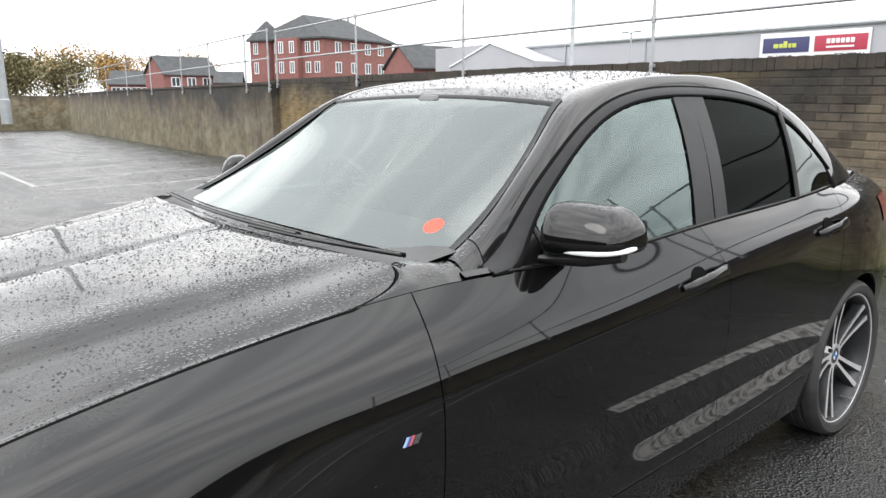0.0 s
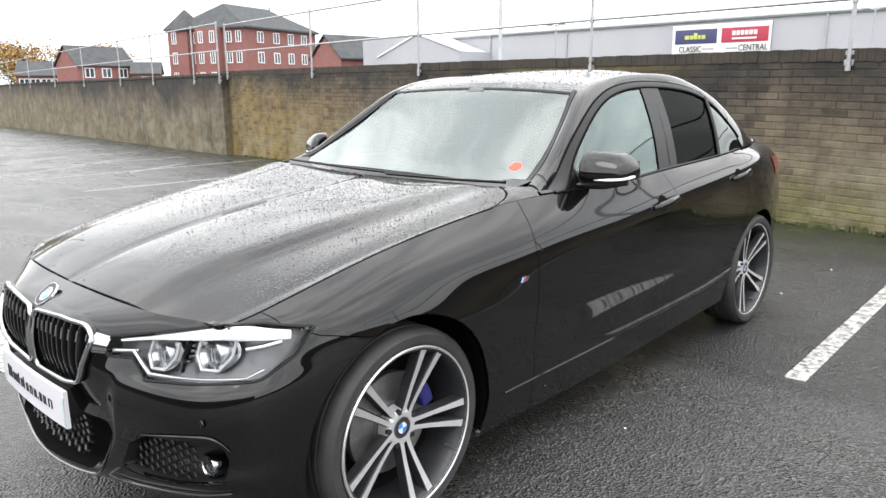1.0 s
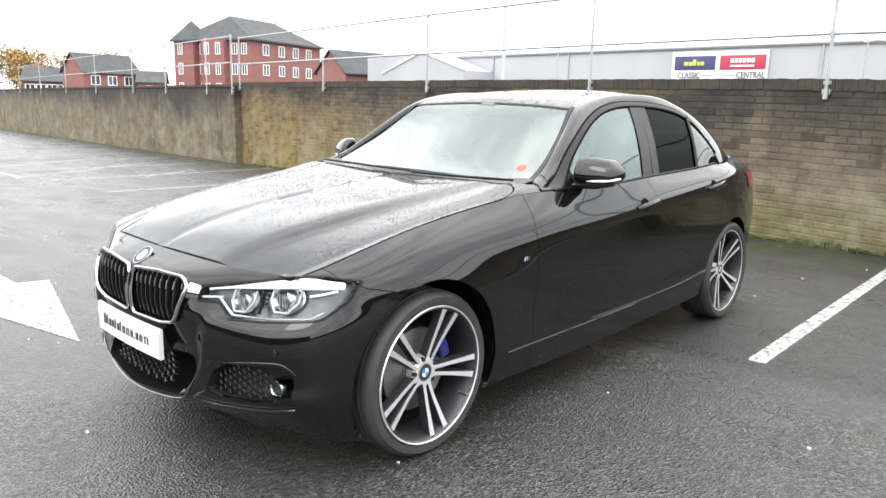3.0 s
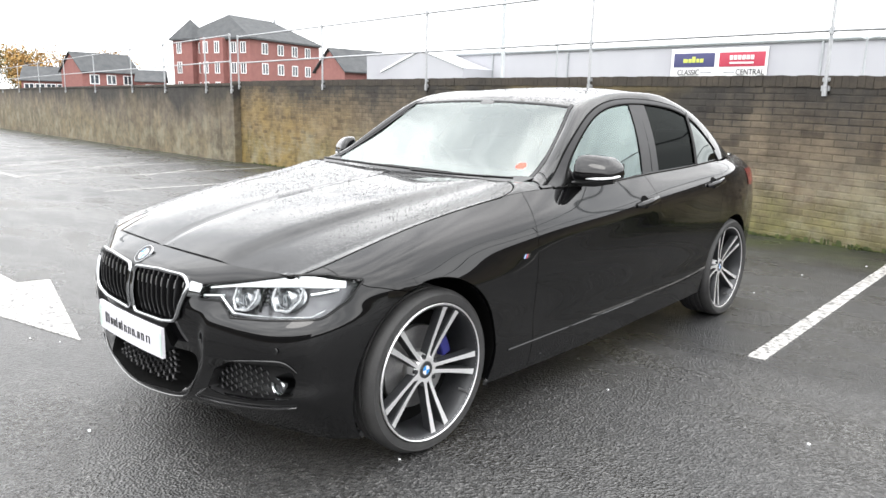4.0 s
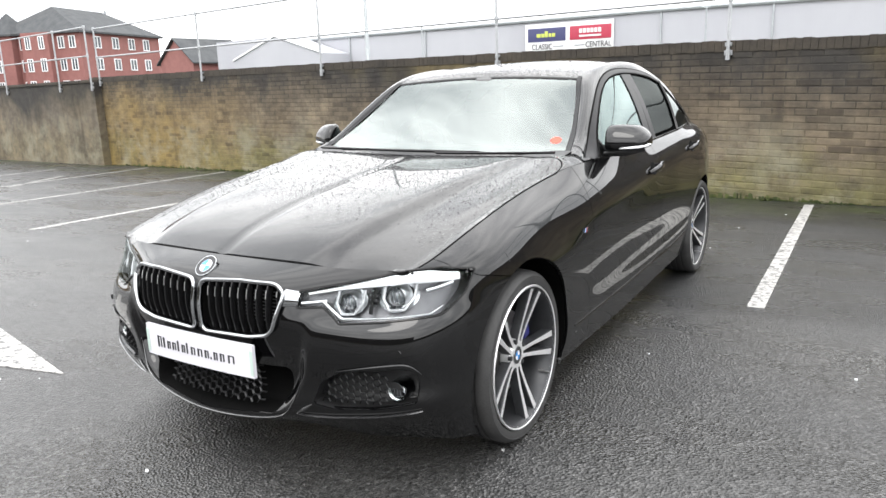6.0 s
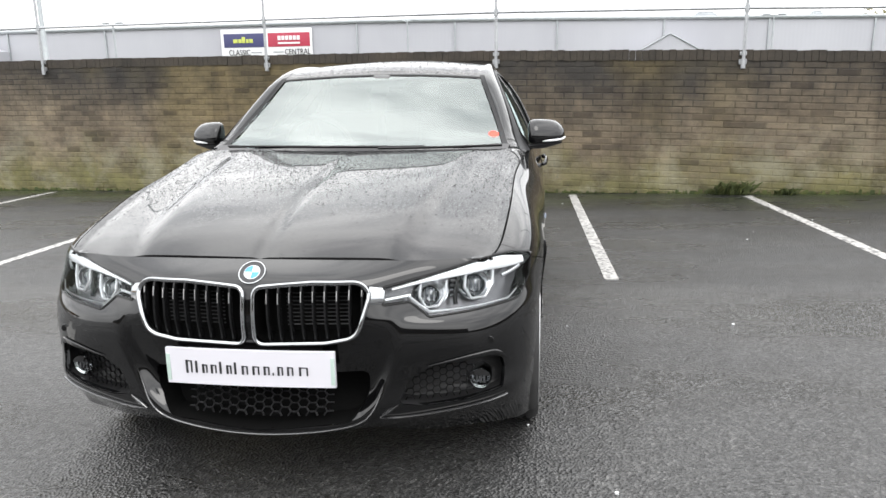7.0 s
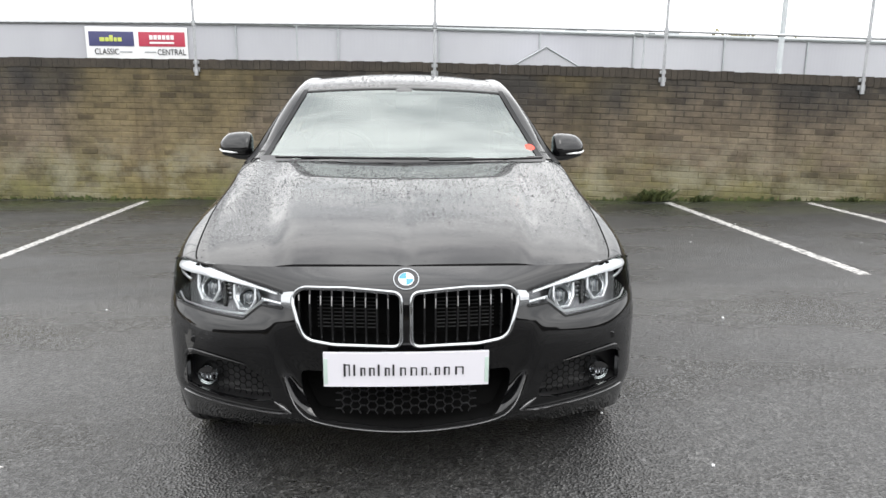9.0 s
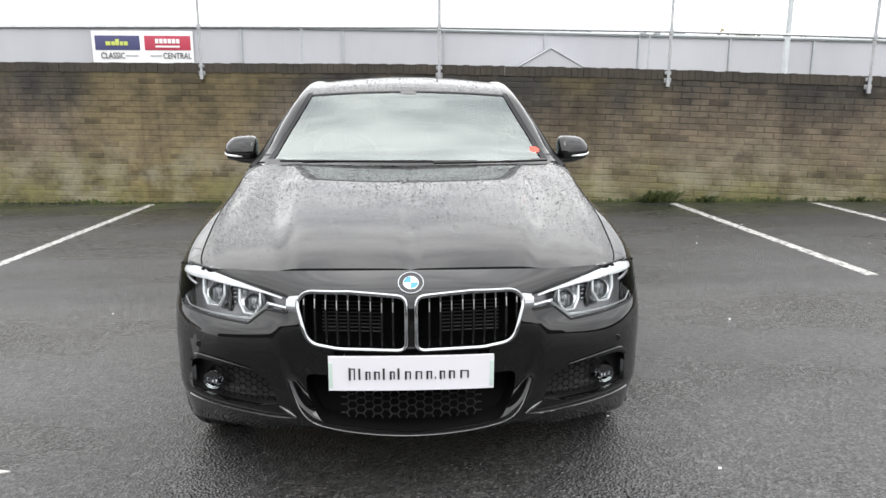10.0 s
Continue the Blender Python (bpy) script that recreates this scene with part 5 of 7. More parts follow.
# dark shell inside so that no light shows through joints
def build_inner():
    rows = []
    for v in (0.4, 2.0, 4.0, 6.0, 7.4):
        s = np.linspace(0, 17, 90)
        P = hull(s, np.full(90, v))
        rows.append(P * np.array((0.93, 0.975, 1.0)) + np.array((0, 0.035, -0.02)))
    for sx in (1, -1):
        for y0, y1 in ((-0.45, 0.0), (0.0, 2.81), (2.81, 9.0)):
            bm = bmesh.new()
            for a in range(len(rows) - 1):
                for j in range(89):
                    q = [rows[a][j], rows[a][j + 1], rows[a + 1][j + 1], rows[a + 1][j]]
                    c = sum(q) / 4
                    if not y0 <= c[1] < y1 or any(math.hypot(c[1] - cy, c[2] - cz) < 0.47 for cy, cz, R in ARCHES):
                        continue
                    bm.faces.new([bm.verts.new((p[0] * sx, p[1], p[2])) for p in q])
            bmesh.ops.remove_doubles(bm, verts=bm.verts[:], dist=1e-5)
            part("inner_shell", bm, DARK, car)
    bm = bmesh.new()
    box(bm, (0, 1.5, 0.26), (1.40, 3.9, 0.06), 0.02)
    part("underbody", bm, DARK, car)
    for sx in (-1, 1):
        for cy, cz, R in ARCHES:
            bm = bmesh.new()
            n = 40
            prof = [(0.888, R - 0.004), (0.875, R + 0.004), (0.80, R + 0.03), (0.55, R + 0.03), (0.55, 0.02)]
            rows2 = []
            for x, r in prof:
                row = []
                for t in np.linspace(-2.0, 2.0, n):
                    y, z = cy + r * math.sin(t), max(0.23, cz + r * math.cos(t))
                    skin = on_side(y, min(z, 0.85), 0)[0].x
                    row.append((sx * min(x, skin - 0.008 - max(0, 0.888 - x) * 0.5), y, z))
                rows2.append(row)
            grid_bm(rows2, bm=bm)
            part("wheel_arch_liner", bm, DARK, car)


build_inner()


# ---- bonnet ----
def build_bonnet():
    na, nb = 44, 60
    # front edge along the shut line, side edge along the wing joint
    front = hull(np.linspace(0, 4, na), np.full(na, 8.0))
    side = hull(np.linspace(4, 7.50, nb), np.full(nb, 8.0))
    centre = curve3([(0, -0.625, 0.802), (0, -0.53, 0.840), (0, -0.40, 0.877), (0, -0.15, 0.926), (0, 0.15, 0.968), (0, 0.42, 1.001), (0, 0.600, 1.024)], nb)
    rear = curve3([centre[-1], (0.20, 0.603, 1.025), (0.45, 0.618, 1.028), (0.64, 0.640, 1.031), (0.715, 0.640, 1.029), (0.757, 0.612, 1.014), (0.777, 0.560, 0.996), tuple(side[-1])], na)
    a = np.linspace(0, 1, na)[None, :, None]
    b = np.linspace(0, 1, nb)[:, None, None]
    F, Rr, Cc, Sd = front[None], rear[None], centre[:, None], side[:, None]
    P = (1 - b) * F + b * Rr + (1 - a) * Cc + a * Sd - ((1 - a) * (1 - b) * front[0] + a * (1 - b) * front[-1] + (1 - a) * b * rear[0] + a * b * rear[-1])
    w = a ** 2.3
    Pz = (1 - b) * F + b * Rr + (1 - w) * Cc + w * Sd - ((1 - w) * (1 - b) * front[0] + w * (1 - b) * front[-1] + (1 - w) * b * rear[0] + w * b * rear[-1])
    P[..., 2] = Pz[..., 2]
    A, B = a[..., 0], b[..., 0]
    ridge_at = 0.40 + 0.26 * B
    rise = 1 / (1 + np.exp((A - ridge_at) / 0.019))
    crease = 0.029 * (rise - 0.5) * np.clip(np.sin(np.pi * np.clip(0.06 + 0.92 * B, 0, 1)), 0, 1) ** 0.6 * np.sin(np.pi * np.clip(A, 0.0, 1)) ** 0.25
    P[..., 2] += np.where(A < 0.999, crease, 0) * np.clip((1 - A) / 0.12, 0, 1)
    # leave the joint open along front and sides
    bm = grid_bm(P)
    bmesh.ops.recalc_face_normals(bm, faces=bm.faces[:])
    if sum(f.normal.z for f in bm.faces) < 0:
        bmesh.ops.reverse_faces(bm, faces=bm.faces[:])
    bm.normal_update()
    edge = [v for v in bm.verts if v.is_boundary and v.co.x > 1e-4]
    for v in edge:
        d = sum((f.calc_center_median() - v.co for f in v.link_faces), Vector())
        d -= v.normal * d.dot(v.normal)
        v.co += d.normalized() * 0.0026
    be = [e for e in bm.edges if e.is_boundary and not all(v.co.x < 1e-4 for v in e.verts)]
    g = bmesh.ops.extrude_edge_only(bm, edges=be)
    for v in g["geom"]:
        if isinstance(v, bmesh.types.BMVert):
            v.co.z -= 0.02
    bmesh.ops.recalc_face_normals(bm, faces=bm.faces[:])
    part("bonnet", mirrored(bm), PAINT, car)
    return P


BONNET = build_bonnet()


def build_drops(name, P, count, parent, seed, both=True, fade=None):
    """Standing rain drops scattered over a grid of points: small flattened domes of water."""
    rng = np.random.default_rng(seed)
    P = np.asarray(P, float)
    na, nb = P.shape[:2]
    verts, faces = [], []
    ring = [(math.cos(t), math.sin(t)) for t in np.linspace(0, 2 * math.pi, 7)[:-1]]
    for _ in range(count):
        i, j = rng.uniform(0.6, na - 1.6), rng.uniform(0.0, nb - 1.6)
        a, b = int(i), int(j)
        f, g = i - a, j - b
        p = P[a, b] * (1 - f) * (1 - g) + P[a + 1, b] * f * (1 - g) + P[a, b + 1] * (1 - f) * g + P[a + 1, b + 1] * f * g
        if fade is not None and rng.uniform() > fade(p):
            continue
        u, v = P[a + 1, b] - P[a, b], P[a, b + 1] - P[a, b]
        n = np.cross(u, v)
        n = n / (np.linalg.norm(n) + 1e-12)
        n = n if n[2] > 0 else -n
        u = u - n * (u @ n)
        u = u / (np.linalg.norm(u) + 1e-12)
        v = np.cross(n, u)
        r = 0.0012 + 0.0024 * rng.uniform() ** 2.2
        sx = -1.0 if both and rng.uniform() < 0.5 else 1.0
        base = len(verts)
        for rr, h in ((1.0, -0.05), (0.72, 0.42)):
            for c, d in ring:
                q = p + u * (c * rr * r) + v * (d * rr * r) + n * (h * r)
                verts.append((q[0] * sx, q[1], q[2]))
        q = p + n * (0.56 * r)
        verts.append((q[0] * sx, q[1], q[2]))
        for k in range(6):
            m = (k + 1) % 6
            t = ((base + k, base + m, base + 6 + m, base + 6 + k), (base + 6 + k, base + 6 + m, base + 12))
            faces += [w if sx > 0 else w[::-1] for w in t]
    me = bpy.data.meshes.new(name)
    me.from_pydata(verts, [], faces)
    me.materials.append(WATER)
    me.polygons.foreach_set("use_smooth", [True] * len(me.polygons))
    ob = new(name, me)
    ob.parent = parent
    tagged(ob, "standing rain drops", kind="stuff")


WATER = mat("rain_water", (0.006, 0.006, 0.0065), 0.03, 0.0, 0.0, 0.5)
bonnet_ob = [o for o in car.children if o.name.startswith("bonnet")][0]
build_drops("rain_water", BONNET, 6500, bonnet_ob, 5, True, lambda p: min(1.0, max(0.10, (p[1] + 0.45) / 0.55)) * (0.35 + 0.65 * min(1.0, max(0.0, noise.noise(Vector(p) * 5.0) + 0.75))))

# ---- cabin ----
A_FOOT = (0.716, 0.775, 1.022)
RAIL_IN = curve3([A_FOOT, (0.697, 0.866, 1.062), (0.678, 0.960, 1.112), (0.645, 1.082, 1.186), (0.594, 1.236, 1.294), (0.562, 1.335, 1.364), (0.550, 1.60, 1.426), (0.545, 2.00, 1.443), (0.554, 2.35, 1.426), (0.595, 2.62, 1.338), (0.65, 2.82, 1.23), (0.695, 3.00, 1.120), (0.715, 3.12, 1.052)], 90)
RAIL_OUT = curve3([(0.803, 0.772, 0.9945), (0.766, 0.895, 1.036), (0.731, 1.030, 1.134), (0.695, 1.180, 1.232), (0.657, 1.335, 1.314), (0.630, 1.480, 1.367), (0.607, 1.70, 1.404), (0.600, 2.00, 1.412), (0.618, 2.28, 1.392), (0.672, 2.52, 1.315), (0.735, 2.62, 1.205), (0.785, 2.675, 1.105), (0.815, 2.69, 1.044)], 90)


def rail_at(y):
    k = np.argsort(RAIL_OUT[:, 1])
    return np.array([np.interp(y, RAIL_OUT[k, 1], RAIL_OUT[k, c]) for c in (0, 1, 2)])


def belt_at(y):
    s = np.interp(y, [-0.3, 0.0, 0.35, 0.62, 1.12, 1.68, 2.2, 2.5, 2.81, 3.25], [5, 6, 7, 8, 9, 10, 11, 12, 13, 14])
    return hull([s], [8.0])[0]


def build_pillars():
    """The painted frame from screen pillar over the doors to the rear pillar."""
    rows = []
    for t in np.linspace(0, 1, 9):
        P = RAIL_OUT * (1 - t) + RAIL_IN * t
        push = (np.interp(np.arange(90), [0, 30, 40, 89], [0.021, 0.021, 0.022, 0.020]) * np.sin(np.pi * t))[:, None]
        n = np.cross(np.gradient(RAIL_OUT, axis=0), RAIL_IN - RAIL_OUT)
        n /= np.linalg.norm(n, axis=1)[:, None]
        n *= np.sign(n[:, 2:3] + 1e-9)
        rows.append(P + n * push)
    m = int(np.argmin(np.abs(RAIL_IN[:, 1] - 1.345))) + 1
    band = [RAIL_IN[:m] * np.array((0.984, 1, 1)) + np.array((0, -0.004, 0.001))] + [(rows[k] + n * 0.003)[:m] for k in (8, 7)]
    for sx in (1, -1):
        bm = grid_bm(np.array(band) * np.array((sx, 1, 1)))
        bmesh.ops.recalc_face_normals(bm, faces=bm.faces[:])
        part("screen_seal", bm, FRAME_BLACK, car, "black seal along the windscreen")
    rows.append(RAIL_IN + np.array((-0.012, 0, -0.018)))
    for sx in (1, -1):
        bm = grid_bm(np.array(rows) * np.array((sx, 1, 1)))
        bmesh.ops.recalc_face_normals(bm, faces=bm.faces[:])
        part("roof_pillar", bm, PAINT, car)
    # rear quarter between the rear window, pillar and deck
    deck = hull(np.linspace(12.62, 14.0, 24), np.full(24, 8.0))
    for sx in (1, -1):
        m = []
        for t in np.linspace(0, 1, 8):
            m.append((deck * (1 - t) + np.linspace(RAIL_OUT[-1], RAIL_IN[-1], 24) * t) * np.array((sx, 1, 1)))
        bm = grid_bm(np.array(m))
        bmesh.ops.recalc_face_normals(bm, faces=bm.faces[:])
        part("rear_shoulder", bm, PAINT, car)


build_pillars()


def screen(name, j0, j1, material, bow, drop=0.006, n=30, edge_y=0.0, label=""):
    """A sheet spanning from rail to rail, bowed outward; edge_y bends its two ends in plan."""
    L = RAIL_IN[j0:j1 + 1]
    m = len(L)
    rows = []
    for t in np.linspace(-1, 1, n):
        k = 1 - t * t
        P = L.copy()
        P[:, 0] *= t
        fr = np.linspace(0, 1, m)
        P[:, 2] += k * np.interp(fr, [0, 1], [bow[0], bow[1]]) - drop
        P[:, 1] += k * np.interp(fr, [0, 1], edge_y)
        rows.append(P)
    bm = grid_bm(np.array(rows))
    bmesh.ops.recalc_face_normals(bm, faces=bm.faces[:])
    if sum(f.normal.z for f in bm.faces) < 0:
        bmesh.ops.reverse_faces(bm, faces=bm.faces[:])
    return part(name, bm, material, car, label)


J_TOP = int(np.argmin(np.abs(RAIL_IN[:, 1] - 1.335)))
J_REAR = int(np.argmin(np.abs(RAIL_IN[:, 1] - 2.60)))
windscreen = screen("windscreen", 0, J_TOP, GLASS, (0.030, 0.022), 0.004, 30, (-0.125, 0.02), "large windscreen reflecting the bright sky")
windscreen.visible_shadow = False
roof = screen("roof", J_TOP, J_REAR, PAINT, (0.020, 0.050), 0.002, 40, (0.02, 0.03))
_fr = np.linspace(0, 1, J_REAR - J_TOP + 1)
_roof = []
for _t in np.linspace(-1, 1, 40):
    _q = RAIL_IN[J_TOP:J_REAR + 1].copy()
    _q[:, 0] *= _t
    _q[:, 2] += (1 - _t * _t) * (0.020 + 0.030 * _fr) - 0.002
    _q[:, 1] += (1 - _t * _t) * (0.02 + 0.01 * _fr)
    _roof.append(_q)
build_drops("rain_water", _roof, 4500, roof, 8, False)
rear_w = screen("rear_window", J_REAR, 89, PRIVACY, (0.05, 0.02), 0.004, 30, (0.03, 0.12))
rear_w.visible_shadow = False


def build_deck():
    n, m = 30, 14
    edge = hull(np.linspace(14.0, 17, m * 2), np.full(m * 2, 8.0))
    front = [RAIL_IN[-1] * np.array((1 - t, 1, 1)) + np.array((0, 0.12 * (1 - (1 - t) ** 2), 0.02 * t)) for t in np.linspace(0, 1, m * 2)]
    rows = [np.array(front) * (1 - t) + edge * t + np.array((0, 0, 0.012 * math.sin(math.pi * t))) for t in np.linspace(0, 1, 12)]
    bm = grid_bm(np.array(rows))
    bmesh.ops.recalc_face_normals(bm, faces=bm.faces[:])
    if sum(f.normal.z for f in bm.faces) < 0:
        bmesh.ops.reverse_faces(bm, faces=bm.faces[:])
    part("boot_lid", mirrored(bm), PAINT, car)


build_deck()


def frame_k(y):
    """Where the glass ends below the roof rail, leaving a frame of even width."""
    b, r = belt_at(y), rail_at(y)
    h = max(0.02, r[2] - b[2])
    return max(0.04, 1 - np.interp(y, [0.75, 1.3, 1.7, 2.3, 2.6], [0.034, 0.032, 0.030, 0.032, 0.040]) / h)


def pane(y0, y1, t0, t1, material, parent, sx, name="side_window", n=22):
    """Side glass between belt and window frame; y0..y1 at its foot, t0..t1 at its head."""
    rows = []
    for q in np.linspace(0, 1, 14):
        row = []
        for u in np.linspace(0, 1, n):
            y = (y0 + (y1 - y0) * u) * (1 - q) + (t0 + (t1 - t0) * u) * q
            b, r = belt_at(y), rail_at(y)
            if r[2] < b[2] + 0.01:
                r = b + np.array((-0.004, 0, 0.01))
            k = 0.02 + (min(0.98, frame_k(y) + 0.02) - 0.02) * q
            p = b * (1 - k) + r * k
            p[0] += 0.018 * math.sin(math.pi * k) - (0.003 if name == "quarter_window" else 0.004)
            p[1] = y
            row.append(p * np.array((sx, 1, 1)))
        rows.append(row)
    bm = grid_bm(np.array(rows))
    bmesh.ops.recalc_face_normals(bm, faces=bm.faces[:])
    mid = bm.faces[:][len(bm.faces) // 2]
    if mid.normal.x * sx < 0:
        bmesh.ops.reverse_faces(bm, faces=bm.faces[:])
    ob = part(name, bm, material, parent)
    ob.visible_shadow = False
    return ob


def side_point(y, k, sx, out=0.0):
    b, r = belt_at(y), rail_at(y)
    p = b * (1 - k) + r * k
    p[0] += 0.018 * math.sin(math.pi * k) + out
    p[1] = y
    return Vector((p[0] * sx, p[1], p[2]))


for sx, fd, rd in ((1, doors_f[0], doors_r[0]), (-1, doors_f[1], doors_r[1])):
    pane(1.0, 1.70, 1.02, 1.90, SIDE_GLASS, fd, sx)
    pane(1.76, 2.315, 1.95, 2.485, PRIVACY, rd, sx)
    pane(2.318, 2.655, 2.490, 2.605, QUARTER, rd, sx, "quarter_window")
    # B pillar cover and window frames
    for (a0, a1), parent in (((1.635, 1.742), fd), ((1.750, 1.825), rd)):
        sh = 0.20 if a0 < 1.70 else 0.19
        bm = bmesh.new()
        rows = [[side_point(a + sh * k, k, sx, 0.002) for a in np.linspace(a0, a1, 4)] for k in np.linspace(0.0, 0.96, 12)]
        grid_bm(rows, bm=bm)
        bmesh.ops.recalc_face_normals(bm, faces=bm.faces[:])
        part("pillar_cover", bm, FRAME_BLACK, parent)
    bm = bmesh.new()
    tube(bm, [side_point(2.31 + 0.17 * k, k, sx, 0.002) for k in np.linspace(0, 0.95, 10)], 0.010, 8)
    part("window_divider", bm, GLOSS_BLACK, rd)
    bm = bmesh.new()
    tube(bm, [Vector(p * np.array((sx, 1, 1))) + Vector((0, 0, -0.008)) for p in RAIL_OUT], 0.012, 10, flat=0.6, normals=[(sx * 0.8, 0, 0.5)] * 90)
    part("window_trim", bm, DARK, car)
    bm = bmesh.new()
    tube(bm, [Vector(belt_at(y) * np.array((sx, 1, 1))) + Vector((sx * 0.004, 0, 0.004)) for y in np.linspace(0.87, 2.68, 60)], 0.005, 8, flat=0.6, normals=[(sx, 0, 0.3)] * 60, taper=[0.4, 0.8] + [1.0] * 57 + [0.5])
    part("belt_moulding", bm, GLOSS_BLACK, car)
    bm = bmesh.new()
    ys = np.linspace(0.76, 2.62, 40)
    grid_bm([[Vector(belt_at(y) * np.array((sx, 1, 1))) + Vector((-sx * a, 0, b)) for y in ys] for a, b in ((0.006, 0.004), (0.022, 0.012), (0.060, 0.004), (0.085, -0.16))], bm=bm)
    bmesh.ops.recalc_face_normals(bm, faces=bm.faces[:])
    part("door_card", bm, SEAT, car, "dark inner door trim")
    # satin frame round the glass, and the small dark corner panel that carries the mirror
    bm = bmesh.new()
    ys = np.linspace(0.830, 2.655, 70)
    grid_bm([[side_point(y, frame_k(y) + (1.0 - frame_k(y)) * f, sx, 0.0045 * math.sin(math.pi * f) + 0.001) for y in ys] for f in np.linspace(0, 1, 5)], bm=bm)
    bmesh.ops.recalc_face_normals(bm, faces=bm.faces[:])
    part("window_frame", bm, FRAME_BLACK, car, "satin black window frame")
    bm = bmesh.new()
    tube(bm, [side_point(y, frame_k(y), sx, 0.001) for y in ys], 0.0055, 6)
    part("window_seal", bm, DARK, car)
    bm = bmesh.new()
    grid_bm([[side_point(y, frame_k(y) * f, sx, -0.004) for y in np.linspace(0.835, 1.005, 12)] for f in np.linspace(0.0, 1.0, 8)], bm=bm)
    bmesh.ops.recalc_face_normals(bm, faces=bm.faces[:])
    sail = part("mirror_sail", bm, GLOSS_BLACK, fd)
    bm = bmesh.new()
    tube(bm, [side_point(1.004, f * frame_k(1.004), sx, -0.002) for f in np.linspace(0.03, 1.0, 10)], 0.007, 8, flat=0.6, normals=[(sx, 0, 0)] * 10)
    part("sail_edge", bm, FRAME_BLACK, sail)
    bm = bmesh.new()
    tube(bm, [Vector((p[0] * sx, p[1], p[2])) for p in (RAIL_OUT * 0.70 + RAIL_IN * 0.30 + np.array((0.006, -0.004, 0.0075)))[1:34]], 0.0038, 6)
    part("door_joint", bm, DARK, car)


def build_cowl():
    bm = bmesh.new()
    rear = BONNET[-1]
    n = 33
    inner = rear[:n] + np.array((0, 0.004, -0.012))
    foot = []
    for p in inner:
        t = p[0] / inner[-1][0]
        foot.append((p[0] * RAIL_IN[0][0] / inner[-1][0] * 0.995, RAIL_IN[0][1] - 0.125 * (1 - t * t) + 0.004, RAIL_IN[0][2] + 0.028 * (1 - t * t) - 0.004))
    foot = np.array(foot)
    grid_bm([inner + np.array((0, 0, -0.02)), inner, inner * 0.5 + foot * 0.5 + np.array((0, 0, -0.010)), foot], bm=bm)
    bmesh.ops.recalc_face_normals(bm, faces=bm.faces[:])
    scuttle = part("scuttle", mirrored(bm), PAINT, car, "wet black scuttle below the windscreen")
    wet = [inner * (1 - t) + foot * t + np.array((0, 0, -0.010 * math.sin(math.pi * t))) for t in np.linspace(0, 1, 9)]
    build_drops("rain_water", wet, 2000, scuttle, 11)
    # painted foot of the screen pillar, between bonnet corner, wing and glass
    m = 24
    outer = curve3([tuple(p) for p in hull(np.linspace(7.46, 8.22, 8), np.full(8, 8.0))] + [tuple(RAIL_OUT[0]), tuple(RAIL_OUT[3])], m)
    back = [tuple(rear[k] + np.array((0.0035, 0.0045, 0.0))) for k in range(len(rear) - 1, n - 1, -2)]
    edge = curve3([tuple(outer[0])] + back + [tuple(RAIL_IN[0] * 0.6 + np.array(back[-1]) * 0.4), tuple(RAIL_IN[0]), tuple(RAIL_IN[3])], m)
    rows = []
    up = np.cross(RAIL_OUT[4] - RAIL_OUT[2], RAIL_IN[3] - RAIL_OUT[3])
    up = up / np.linalg.norm(up) * np.sign(up[2])
    for f in np.linspace(0, 1, 9):
        lift = (0.0225 * math.sin(math.pi * f) + 0.001) * np.linspace(0, 1, m)[:, None] ** 1.5
        rows.append(outer * (1 - f) + edge * f + lift * up)
    rows.append(edge + np.array((-0.004, 0.002, -0.03)))
    for sx in (1, -1):
        bm = grid_bm(np.array(rows) * np.array((sx, 1, 1)))
        bmesh.ops.recalc_face_normals(bm, faces=bm.faces[:])
        part("pillar_foot", bm, PAINT, car)
        bm = bmesh.new()
        tube(bm, [((p[0] + 0.0025) * sx, p[1] + 0.002, p[2] - 0.0025) for p in rear[n + 1:]] + [((p[0] + 0.002) * sx, p[1], p[2] - 0.003) for p in BONNET[::-1, -1][1:]], 0.0028, 6)
        part("bonnet_joint", bm, DARK, car)
        bm = bmesh.new()
        across = [RAIL_OUT[3] * (1 - t) + RAIL_IN[3] * t + up * 0.0225 * math.sin(math.pi * t) for t in np.linspace(0.0, 0.8, 9)]
        tube(bm, [(p[0] * sx, p[1], p[2]) for p in across], 0.0022, 6)
        part("pillar_joint", bm, DARK, car)
    # wipers lying at the foot of the screen
    for pts in ([(-0.64, 0.668, 1.046), (-0.30, 0.622, 1.048), (0.10, 0.612, 1.046), (0.34, 0.622, 1.047)], [(0.12, 0.606, 1.040), (0.40, 0.628, 1.042), (0.70, 0.672, 1.047)]):
        bm = bmesh.new()
        P = curve3(pts, 16)
        tube(bm, P, 0.0042, 6, flat=0.9, taper=list(np.linspace(1.2, 0.9, 16)))
        w = part("wiper", bm, PLASTIC, car)
        bm = bmesh.new()
        tube(bm, P + np.array((0, 0.012, -0.004)), 0.004, 6, flat=1.5)
        part("wiper_blade", bm, DARK, w)
    # black printed band along the head of the screen
    bm = bmesh.new()
    p = RAIL_IN[J_TOP]
    tube(bm, [(p[0] * t, p[1] + 0.02 * (1 - t * t), p[2] + 0.022 * (1 - t * t) - 0.001) for t in np.linspace(-1, 1, 24)], 0.010, 6, flat=0.3, normals=[(0, -0.7, 0.7)] * 24)
    part("screen_seal", bm, GLOSS_BLACK, car)


build_cowl()


